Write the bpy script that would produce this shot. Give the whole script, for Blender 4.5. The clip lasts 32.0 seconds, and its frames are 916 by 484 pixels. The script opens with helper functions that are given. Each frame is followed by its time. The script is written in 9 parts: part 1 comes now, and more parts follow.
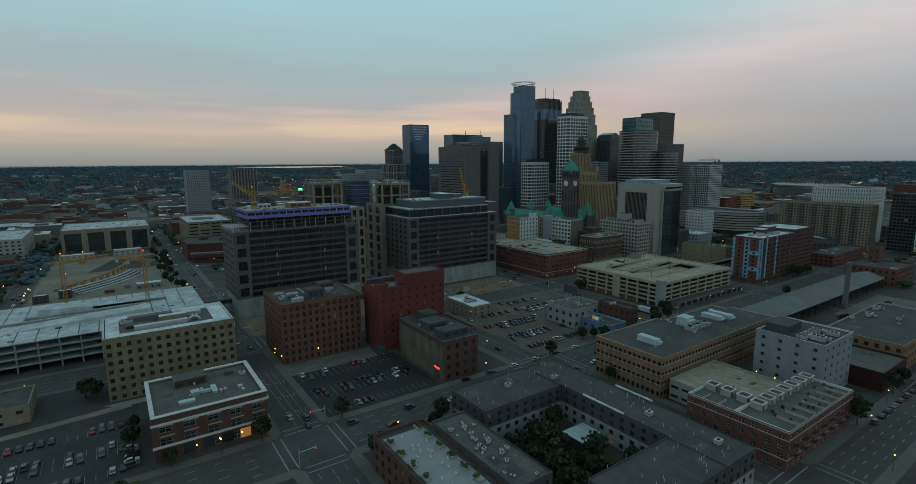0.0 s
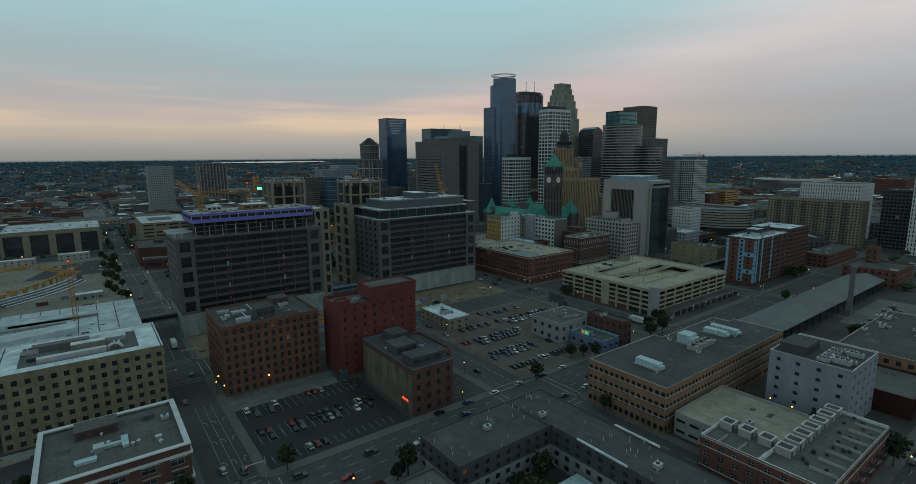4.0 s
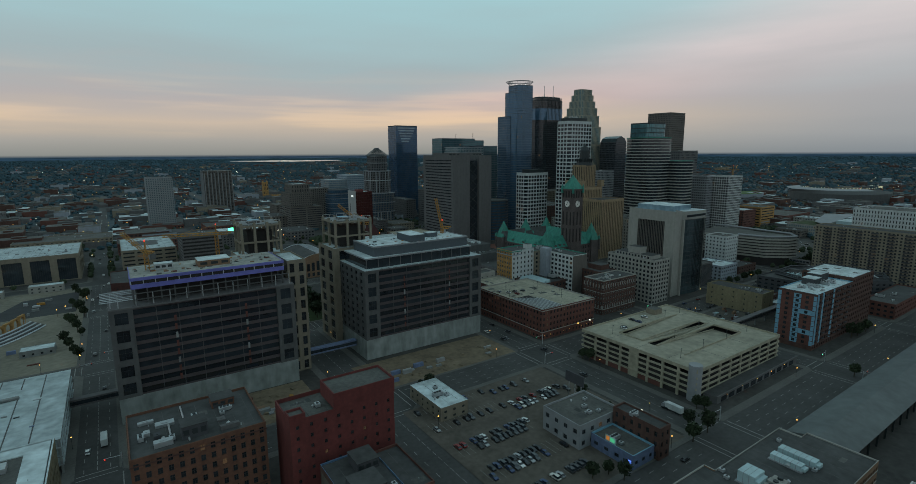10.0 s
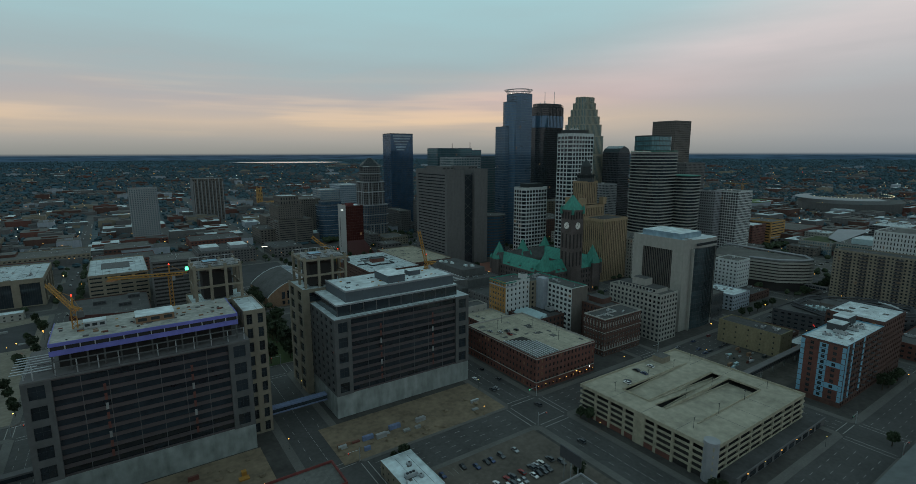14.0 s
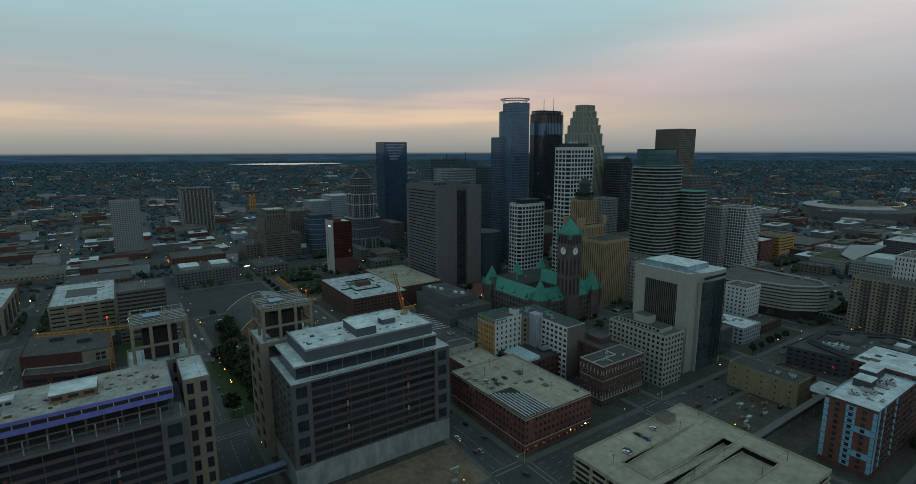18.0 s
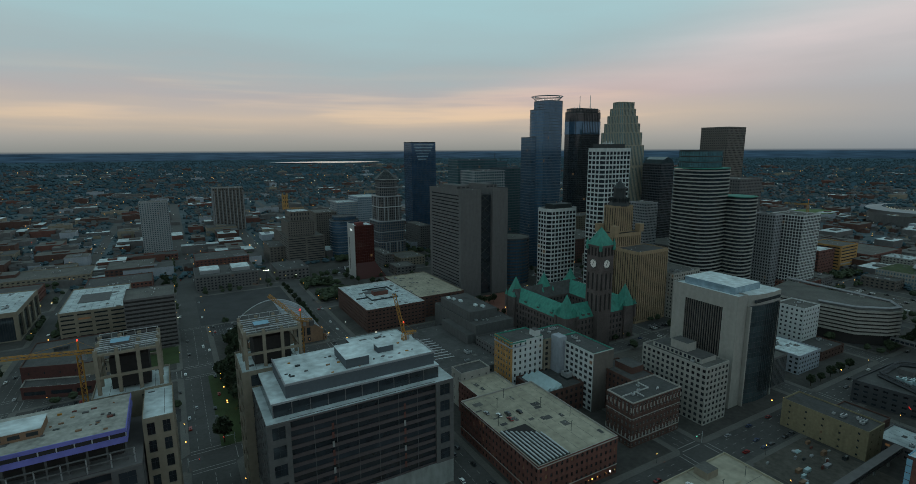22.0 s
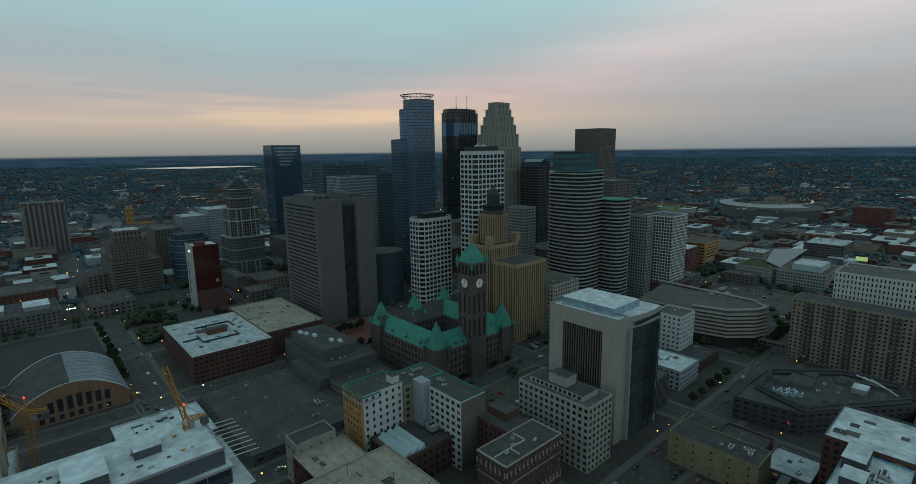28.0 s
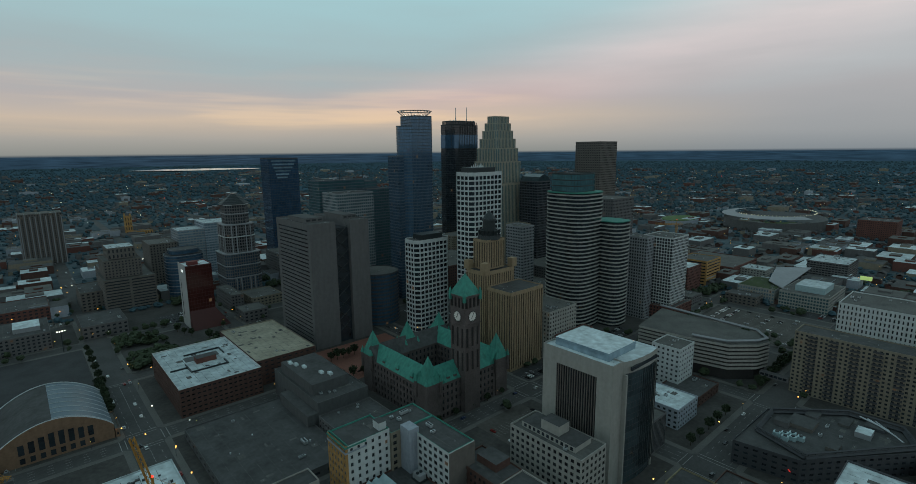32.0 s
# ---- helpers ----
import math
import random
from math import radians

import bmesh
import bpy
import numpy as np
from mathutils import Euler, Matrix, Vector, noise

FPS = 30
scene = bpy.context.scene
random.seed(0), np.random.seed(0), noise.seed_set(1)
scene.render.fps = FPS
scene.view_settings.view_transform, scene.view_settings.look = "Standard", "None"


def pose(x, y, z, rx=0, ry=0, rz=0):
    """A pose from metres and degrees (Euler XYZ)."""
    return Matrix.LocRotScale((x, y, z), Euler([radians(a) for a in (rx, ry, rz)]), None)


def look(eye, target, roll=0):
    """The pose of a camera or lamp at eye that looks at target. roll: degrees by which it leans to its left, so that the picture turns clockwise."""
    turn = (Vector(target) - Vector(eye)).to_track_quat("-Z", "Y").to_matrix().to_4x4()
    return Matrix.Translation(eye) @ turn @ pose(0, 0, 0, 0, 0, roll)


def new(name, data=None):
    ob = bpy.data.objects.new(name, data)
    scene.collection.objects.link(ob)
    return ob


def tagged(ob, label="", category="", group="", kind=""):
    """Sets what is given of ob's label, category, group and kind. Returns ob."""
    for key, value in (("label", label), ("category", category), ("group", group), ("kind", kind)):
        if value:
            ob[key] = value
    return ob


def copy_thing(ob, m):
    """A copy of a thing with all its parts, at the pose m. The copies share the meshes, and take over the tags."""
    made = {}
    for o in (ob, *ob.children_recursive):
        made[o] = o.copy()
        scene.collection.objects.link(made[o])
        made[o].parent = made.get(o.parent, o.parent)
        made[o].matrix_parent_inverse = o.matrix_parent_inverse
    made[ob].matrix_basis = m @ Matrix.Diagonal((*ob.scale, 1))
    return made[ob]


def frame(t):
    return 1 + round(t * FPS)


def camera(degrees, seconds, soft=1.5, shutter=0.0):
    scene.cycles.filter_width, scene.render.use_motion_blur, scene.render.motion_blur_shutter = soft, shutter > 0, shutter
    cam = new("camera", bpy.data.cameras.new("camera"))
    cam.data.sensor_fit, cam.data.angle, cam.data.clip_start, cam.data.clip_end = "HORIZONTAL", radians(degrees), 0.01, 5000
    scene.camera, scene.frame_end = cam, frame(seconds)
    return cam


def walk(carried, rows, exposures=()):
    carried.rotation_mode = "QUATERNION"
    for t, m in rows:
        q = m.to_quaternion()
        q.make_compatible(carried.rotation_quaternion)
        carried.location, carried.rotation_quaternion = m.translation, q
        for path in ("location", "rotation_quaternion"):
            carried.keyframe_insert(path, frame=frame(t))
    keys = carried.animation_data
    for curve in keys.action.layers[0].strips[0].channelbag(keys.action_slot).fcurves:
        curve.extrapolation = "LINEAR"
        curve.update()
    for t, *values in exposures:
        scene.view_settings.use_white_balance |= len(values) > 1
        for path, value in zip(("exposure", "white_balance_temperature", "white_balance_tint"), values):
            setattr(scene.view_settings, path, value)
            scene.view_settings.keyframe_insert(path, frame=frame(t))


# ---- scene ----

# ---- camera ----
cam = camera(84.5, 32.0, soft=0.75)
# seconds, x, y, z, heading to the left of +y, tilt, lean
PATH = [
    (0, -465.11, -261.24, 99.83, -34.49, -9.04, -0.38),
    (0.5, -462.98, -258.70, 99.74, -34.06, -9.08, -0.36),
    (1, -460.86, -256.16, 99.65, -33.40, -9.18, -0.34),
    (1.5, -457.75, -252.64, 99.27, -34.33, -9.21, -0.38),
    (2, -454.64, -249.11, 98.89, -37.96, -9.30, -0.42),
    (2.5, -451.59, -245.79, 98.89, -37.91, -9.41, -0.44),
    (3, -448.55, -242.46, 98.88, -37.45, -9.47, -0.47),
    (3.5, -445.55, -239.21, 99.53, -37.00, -9.56, -0.47),
    (5.5, -431.92, -224.69, 106.23, -35.83, -9.84, -0.28),
    (6, -428.39, -221.15, 108.33, -35.66, -9.90, -0.27),
    (7, -421.20, -214.15, 112.77, -35.30, -9.90, -0.23),
    (8, -413.64, -206.91, 117.15, -35.05, -9.95, -0.20),
    (9, -405.79, -200.01, 121.83, -34.76, -10.06, -0.24),
    (10, -397.97, -193.61, 126.65, -34.61, -10.06, -0.27),
    (11, -390.12, -187.03, 131.24, -34.50, -10.04, -0.27),
    (12, -382.02, -180.35, 135.76, -34.51, -10.05, -0.28),
    (13, -374.09, -173.85, 140.18, -34.35, -10.08, -0.24),
    (14, -366.75, -167.40, 144.30, -34.34, -10.10, -0.12),
    (14.5, -363.03, -164.24, 146.54, -34.39, -10.06, -0.08),
    (16.5, -346.97, -152.12, 157.24, -34.22, -10.17, -0.10),
    (17, -342.90, -149.14, 159.51, -34.11, -10.20, -0.12),
    (18, -334.71, -143.33, 163.27, -34.05, -10.22, -0.18),
    (18.5, -330.55, -140.66, 164.31, -34.26, -10.24, -0.20),
    (19, -326.39, -137.99, 165.35, -34.04, -10.27, -0.23),
    (19.5, -322.25, -135.49, 165.82, -32.95, -10.27, -0.26),
    (20, -318.12, -132.99, 166.29, -32.20, -10.36, -0.29),
    (20.5, -314.16, -130.45, 166.55, -31.51, -10.30, -0.30),
    (21, -310.20, -127.92, 166.80, -30.68, -10.36, -0.31),
    (21.5, -306.23, -125.07, 167.12, -30.07, -10.35, -0.29),
    (22, -302.26, -122.23, 167.43, -29.72, -10.46, -0.27),
    (22.5, -297.68, -118.82, 167.47, -29.49, -10.40, -0.26),
    (23, -293.10, -115.40, 167.50, -30.14, -10.49, -0.25),
    (23.5, -287.71, -111.58, 167.01, -34.77, -10.42, -0.33),
    (24, -282.32, -107.77, 166.51, -38.53, -10.44, -0.41),
    (24.5, -277.05, -104.34, 166.29, -39.65, -10.37, -0.51),
    (25, -271.78, -100.92, 166.08, -40.24, -10.34, -0.61),
    (25.5, -266.74, -97.89, 166.17, -40.96, -10.33, -0.69),
    (27.5, -245.89, -86.66, 167.02, -41.84, -10.34, -0.76),
    (28, -241.40, -84.36, 168.65, -41.81, -10.33, -0.76),
    (28.5, -237.48, -82.53, 171.13, -42.04, -10.30, -0.73),
    (29, -233.57, -80.71, 173.61, -41.69, -10.28, -0.69),
    (29.5, -231.12, -79.93, 176.31, -41.20, -10.25, -0.63),
    (30, -228.67, -79.15, 179.01, -40.67, -10.24, -0.57),
    (30.5, -227.87, -79.14, 181.62, -40.69, -10.22, -0.52),
    (31, -227.06, -79.14, 184.23, -40.98, -10.28, -0.47),
    (31.5, -227.28, -79.43, 186.76, -41.25, -10.26, -0.49),
    (32, -227.50, -79.72, 189.29, -41.49, -10.30, -0.52),
]
walk(cam, [(t, pose(x, y, z, 90 + tilt, 0, turn) @ pose(0, 0, 0, 0, 0, lean)) for t, x, y, z, turn, tilt, lean in PATH])

# ---- sky and sun ----
GLOW = Vector((0.30, 0.95, 0.05)).normalized()
STREAK = Vector((0.2469, -0.1110, -0.9627)).normalized()


def make_world():
    w = bpy.data.worlds.new("dusk")
    w.use_nodes = True
    scene.world = w
    nt = w.node_tree
    nt.nodes.clear()
    N = nt.nodes.new
    co = N("ShaderNodeTexCoord")
    sep = N("ShaderNodeSeparateXYZ")
    nt.links.new(co.outputs["Generated"], sep.inputs[0])
    # elevation, stirred by long thin clouds
    mp = N("ShaderNodeMapping")
    mp.inputs["Scale"].default_value = (1.6, 1.6, 11.0)
    mp.inputs["Rotation"].default_value = (radians(9), radians(-7), 0)
    nt.links.new(co.outputs["Generated"], mp.inputs[0])
    cl = N("ShaderNodeTexNoise")
    cl.inputs["Scale"].default_value = 1.7
    cl.inputs["Detail"].default_value = 5
    nt.links.new(mp.outputs[0], cl.inputs[0])
    off = N("ShaderNodeMath")
    off.operation = "MULTIPLY_ADD"
    off.inputs[1].default_value = 0.10
    off.inputs[2].default_value = -0.05
    nt.links.new(cl.outputs["Fac"], off.inputs[0])
    # the clouds fade out towards the skyline
    lift = N("ShaderNodeMath")
    lift.operation = "MULTIPLY"
    lift.use_clamp = True
    lift.inputs[1].default_value = 7.0
    nt.links.new(sep.outputs[2], lift.inputs[0])
    off2 = N("ShaderNodeMath")
    off2.operation = "MULTIPLY"
    nt.links.new(off.outputs[0], off2.inputs[0])
    nt.links.new(lift.outputs[0], off2.inputs[1])
    el = N("ShaderNodeMath")
    nt.links.new(sep.outputs[2], el.inputs[0])
    nt.links.new(off2.outputs[0], el.inputs[1])

    def ramp(stops):
        r = N("ShaderNodeValToRGB")
        e = r.color_ramp.elements
        while len(e) < len(stops):
            e.new(0.5)
        for k, (p, c) in zip(e, stops):
            k.position, k.color = p, (*c, 1)
        m = N("ShaderNodeMapRange")
        m.inputs["From Min"].default_value = -0.1
        m.inputs["From Max"].default_value = 1.0
        nt.links.new(el.outputs[0], m.inputs[0])
        nt.links.new(m.outputs[0], r.inputs[0])
        return r

    def p(v):
        return (v + 0.1) / 1.1

    # the lowest stops paint hazy blue land beyond the meshes into the sky
    warm = ramp([(0.0, (0.014, 0.030, 0.042)), (p(-0.0052), (0.020, 0.047, 0.076)), (p(-0.0042), (0.235, 0.25, 0.235)), (p(0.022), (0.36, 0.345, 0.315)),
                 (p(0.055), (0.55, 0.455, 0.365)), (p(0.095), (0.43, 0.405, 0.40)), (p(0.15), (0.345, 0.435, 0.455)), (p(0.30), (0.345, 0.575, 0.615)), (p(0.45), (0.27, 0.46, 0.51)), (p(1.0), (0.255, 0.365, 0.40))])
    cool = ramp([(0.0, (0.014, 0.030, 0.042)), (p(-0.0052), (0.020, 0.047, 0.076)), (p(-0.0042), (0.215, 0.245, 0.265)), (p(0.03), (0.31, 0.325, 0.335)),
                 (p(0.09), (0.385, 0.385, 0.395)), (p(0.16), (0.455, 0.485, 0.50)), (p(0.24), (0.49, 0.575, 0.59)), (p(0.34), (0.45, 0.605, 0.63)), (p(0.5), (0.30, 0.46, 0.51)), (p(1.0), (0.255, 0.365, 0.40))])
    dot = N("ShaderNodeVectorMath")
    dot.operation = "DOT_PRODUCT"
    dot.inputs[1].default_value = GLOW
    nt.links.new(co.outputs["Generated"], dot.inputs[0])
    az = N("ShaderNodeMapRange")
    az.interpolation_type = "SMOOTHSTEP"
    az.inputs["From Min"].default_value = 0.50
    az.inputs["From Max"].default_value = 0.93
    nt.links.new(dot.outputs["Value"], az.inputs[0])
    mix = N("ShaderNodeMix")
    mix.data_type = "RGBA"
    nt.links.new(az.outputs[0], mix.inputs[0])
    nt.links.new(cool.outputs[0], mix.inputs[6])
    nt.links.new(warm.outputs[0], mix.inputs[7])
    # one long rosy streak that climbs away from the glow
    ax = N("ShaderNodeVectorMath")
    ax.operation = "DOT_PRODUCT"
    ax.inputs[1].default_value = STREAK
    nt.links.new(co.outputs["Generated"], ax.inputs[0])
    away = N("ShaderNodeMath")
    away.operation = "ABSOLUTE"
    nt.links.new(ax.outputs["Value"], away.inputs[0])
    near = N("ShaderNodeMapRange")
    near.interpolation_type = "SMOOTHSTEP"
    near.inputs["From Min"].default_value, near.inputs["From Max"].default_value = 0.105, 0.0
    nt.links.new(away.outputs[0], near.inputs[0])
    fade = N("ShaderNodeMapRange")
    fade.interpolation_type = "SMOOTHSTEP"
    fade.inputs["From Min"].default_value, fade.inputs["From Max"].default_value = 0.03, 0.12
    nt.links.new(sep.outputs[2], fade.inputs[0])
    side = N("ShaderNodeMapRange")
    side.interpolation_type = "SMOOTHSTEP"
    side.inputs["From Min"].default_value, side.inputs["From Max"].default_value = 0.30, 0.62
    nt.links.new(sep.outputs[0], side.inputs[0])
    s1, s2, s3 = N("ShaderNodeMath"), N("ShaderNodeMath"), N("ShaderNodeMath")
    for s in (s1, s2, s3):
        s.operation = "MULTIPLY"
    nt.links.new(near.outputs[0], s1.inputs[0])
    nt.links.new(fade.outputs[0], s1.inputs[1])
    nt.links.new(s1.outputs[0], s2.inputs[0])
    nt.links.new(side.outputs[0], s2.inputs[1])
    nt.links.new(s2.outputs[0], s3.inputs[0])
    nt.links.new(cl.outputs["Fac"], s3.inputs[1])
    rosy = N("ShaderNodeMix")
    rosy.data_type = "RGBA"
    rosy.blend_type = "ADD"
    nt.links.new(s3.outputs[0], rosy.inputs[0])
    nt.links.new(mix.outputs[2], rosy.inputs[6])
    rosy.inputs[7].default_value = (0.30, 0.085, 0.055, 1)
    # thin warm streaks low over the skyline
    mp2 = N("ShaderNodeMapping")
    mp2.inputs["Scale"].default_value = (2.2, 2.2, 34.0)
    mp2.inputs["Rotation"].default_value = (radians(2.0), radians(-1.5), 0)
    nt.links.new(co.outputs["Generated"], mp2.inputs[0])
    st = N("ShaderNodeTexNoise")
    st.inputs["Scale"].default_value = 1.3
    st.inputs["Detail"].default_value = 3
    nt.links.new(mp2.outputs[0], st.inputs[0])
    thin = N("ShaderNodeMapRange")
    thin.interpolation_type = "SMOOTHSTEP"
    thin.inputs["From Min"].default_value, thin.inputs["From Max"].default_value = 0.40, 0.66
    nt.links.new(st.outputs["Fac"], thin.inputs[0])
    low = N("ShaderNodeMapRange")
    low.interpolation_type = "SMOOTHSTEP"
    low.inputs["From Min"].default_value, low.inputs["From Max"].default_value = 0.02, 0.06
    nt.links.new(sep.outputs[2], low.inputs[0])
    high = N("ShaderNodeMapRange")
    high.interpolation_type = "SMOOTHSTEP"
    high.inputs["From Min"].default_value, high.inputs["From Max"].default_value = 0.15, 0.08
    nt.links.new(sep.outputs[2], high.inputs[0])
    wide = N("ShaderNodeMapRange")
    wide.interpolation_type = "SMOOTHSTEP"
    wide.inputs["From Min"].default_value, wide.inputs["From Max"].default_value = 0.72, 0.97
    nt.links.new(dot.outputs["Value"], wide.inputs[0])
    q1, q2, q3 = N("ShaderNodeMath"), N("ShaderNodeMath"), N("ShaderNodeMath")
    for q in (q1, q2, q3):
        q.operation = "MULTIPLY"
    nt.links.new(thin.outputs[0], q1.inputs[0])
    nt.links.new(low.outputs[0], q1.inputs[1])
    nt.links.new(q1.outputs[0], q2.inputs[0])
    nt.links.new(high.outputs[0], q2.inputs[1])
    nt.links.new(q2.outputs[0], q3.inputs[0])
    nt.links.new(wide.outputs[0], q3.inputs[1])
    gold = N("ShaderNodeMix")
    gold.data_type = "RGBA"
    gold.blend_type = "ADD"
    nt.links.new(q3.outputs[0], gold.inputs[0])
    nt.links.new(rosy.outputs[2], gold.inputs[6])
    gold.inputs[7].default_value = (0.15, 0.08, 0.01, 1)
    sky = N("ShaderNodeTexSky")
    sky.sky_type = "NISHITA"
    sky.sun_disc = False
    sky.sun_elevation = radians(1.5)
    sky.sun_rotation = math.atan2(GLOW.x, GLOW.y)
    add = N("ShaderNodeMix")
    add.data_type = "RGBA"
    add.blend_type = "ADD"
    add.inputs[0].default_value = 0.00015
    nt.links.new(gold.outputs[2], add.inputs[6])
    nt.links.new(sky.outputs[0], add.inputs[7])
    # far land, hazed blue, painted into the sky below the skyline in thin strips
    mp3 = N("ShaderNodeMapping")
    mp3.inputs["Scale"].default_value = (26.0, 26.0, 700.0)
    nt.links.new(co.outputs["Generated"], mp3.inputs[0])
    wd = N("ShaderNodeTexNoise")
    wd.inputs["Scale"].default_value = 1.0
    wd.inputs["Detail"].default_value = 4
    nt.links.new(mp3.outputs[0], wd.inputs[0])
    strip_gain = N("ShaderNodeMapRange")
    strip_gain.inputs["From Min"].default_value, strip_gain.inputs["From Max"].default_value = 0.3, 0.7
    strip_gain.inputs["To Min"].default_value, strip_gain.inputs["To Max"].default_value = 0.55, 1.35
    nt.links.new(wd.outputs["Fac"], strip_gain.inputs[0])
    below = N("ShaderNodeMath")
    below.operation = "LESS_THAN"
    below.inputs[1].default_value = -0.0050
    nt.links.new(sep.outputs[2], below.inputs[0])
    woods_far = N("ShaderNodeMix")
    woods_far.data_type = "RGBA"
    woods_far.blend_type = "MULTIPLY"
    nt.links.new(below.outputs[0], woods_far.inputs[0])
    nt.links.new(add.outputs[2], woods_far.inputs[6])
    nt.links.new(strip_gain.outputs[0], woods_far.inputs[7])
    bg = N("ShaderNodeBackground")
    bg.inputs["Strength"].default_value = 1.06
    nt.links.new(woods_far.outputs[2], bg.inputs[0])
    out = N("ShaderNodeOutputWorld")
    nt.links.new(bg.outputs[0], out.inputs[0])


make_world()
sun = new("sun", bpy.data.lights.new("sun", "SUN"))
sun.data.energy, sun.data.angle, sun.data.color = 0.08, radians(14), (1.0, 0.78, 0.58)
sun.matrix_world = look((0, 0, 300), Vector((0, 0, 300)) - Vector((GLOW.x, GLOW.y, 0.08)))


# ---- materials ----
def surface(name, col, rough=0.85, metal=0.0, fine=0.7, coarse=0.045, amount=0.35, bump=0.0, spread=0.0, streak=0.0, spec=0.3):
    m = bpy.data.materials.new(name)
    m.use_nodes = True
    nt = m.node_tree
    b = nt.nodes["Principled BSDF"]
    b.inputs["Roughness"].default_value, b.inputs["Metallic"].default_value = rough, metal
    b.inputs["Specular IOR Level"].default_value = spec
    N, L = nt.nodes.new, nt.links.new
    geo = N("ShaderNodeNewGeometry")
    n1, n2 = N("ShaderNodeTexNoise"), N("ShaderNodeTexNoise")
    n1.inputs["Scale"].default_value, n1.inputs["Detail"].default_value = fine, 4
    n2.inputs["Scale"].default_value, n2.inputs["Detail"].default_value = coarse, 3
    L(geo.outputs["Position"], n1.inputs[0])
    if streak:
        mp = N("ShaderNodeMapping")
        mp.inputs["Scale"].default_value = (1, 1, streak)
        L(geo.outputs["Position"], mp.inputs[0])
        L(mp.outputs[0], n2.inputs[0])
        n2.inputs["Scale"].default_value = 0.35
    else:
        L(geo.outputs["Position"], n2.inputs[0])
    s = N("ShaderNodeMath")
    L(n1.outputs["Fac"], s.inputs[0])
    L(n2.outputs["Fac"], s.inputs[1])
    k = N("ShaderNodeMath")
    k.operation = "MULTIPLY_ADD"
    k.inputs[1].default_value, k.inputs[2].default_value = amount * 2, 1 - amount * 2
    L(s.outputs[0], k.inputs[0])
    last = k.outputs[0]
    if spread:
        oi = N("ShaderNodeObjectInfo")
        q = N("ShaderNodeMath")
        q.operation = "MULTIPLY_ADD"
        q.inputs[1].default_value, q.inputs[2].default_value = spread, 1 - spread / 2
        L(oi.outputs["Random"], q.inputs[0])
        r = N("ShaderNodeMath")
        r.operation = "MULTIPLY"
        L(last, r.inputs[0])
        L(q.outputs[0], r.inputs[1])
        last = r.outputs[0]
    v = N("ShaderNodeVectorMath")
    v.operation = "SCALE"
    v.inputs[0].default_value = col
    L(last, v.inputs["Scale"])
    L(v.outputs[0], b.inputs["Base Color"])
    rr = N("ShaderNodeMath")
    rr.operation = "MULTIPLY_ADD"
    rr.use_clamp = True
    rr.inputs[1].default_value, rr.inputs[2].default_value = 0.2, rough - 0.1
    L(n1.outputs["Fac"], rr.inputs[0])
    L(rr.outputs[0], b.inputs["Roughness"])
    if bump:
        bp = N("ShaderNodeBump")
        bp.inputs["Strength"].default_value, bp.inputs["Distance"].default_value = bump, 0.1
        L(n1.outputs["Fac"], bp.inputs["Height"])
        L(bp.outputs[0], b.inputs["Normal"])
    return m


def glow(name, col, power):
    m = bpy.data.materials.new(name)
    m.use_nodes = True
    b = m.node_tree.nodes["Principled BSDF"]
    b.inputs["Base Color"].default_value = (*col, 1)
    b.inputs["Emission Color"].default_value = (*col, 1)
    b.inputs["Emission Strength"].default_value = power
    return m


def pane(name, col, rough=0.09, spread=0.7, ior=1.5, tint=(1, 1, 1)):
    """Dark window glass that mirrors the sky, pane by pane a little different."""
    m = surface(name, col, rough, 0.0, 0.25, 0.08, 0.5, 0.0, spread, spec=0.6)
    m.node_tree.nodes["Principled BSDF"].inputs["IOR"].default_value = ior
    m.node_tree.nodes["Principled BSDF"].inputs["Specular Tint"].default_value = (*tint, 1)
    return m


ASPHALT = surface("asphalt", (0.060, 0.060, 0.058), 0.88, fine=0.5, coarse=0.05, amount=0.45)
LOT = surface("lot_asphalt", (0.040, 0.041, 0.042), 0.88, fine=0.6, coarse=0.07, amount=0.45)
WALK = surface("pavement_concrete", (0.105, 0.103, 0.095), 0.9, fine=0.9, coarse=0.06, amount=0.35)
EARTH = surface("bare_earth", (0.16, 0.125, 0.085), 0.95, fine=0.35, coarse=0.07, amount=0.55, bump=0.4)
SAND = surface("pale_site_ground", (0.17, 0.155, 0.12), 0.95, fine=0.3, coarse=0.04, amount=0.5, bump=0.3)
GRASS = surface("grass", (0.035, 0.055, 0.018), 0.95, fine=1.5, coarse=0.08, amount=0.5, bump=0.4)
LEAF = surface("leaf", (0.026, 0.038, 0.018), 0.8, fine=1.2, coarse=0.3, amount=0.5, spread=0.5)
# far foliage: distance haze is mixed into these blue base colours
FARLEAF = surface("hazed_leaf", (0.056, 0.095, 0.112), 0.95, fine=0.08, coarse=0.004, amount=0.4, spec=0.0)
RISELEAF = surface("hazed_woods", (0.050, 0.088, 0.112), 0.95, fine=0.03, coarse=0.003, amount=0.5, spec=0.0)
WARMST = surface("warm_grey_stone", (0.27, 0.245, 0.19), 0.8, fine=0.4, amount=0.22, streak=0.2)
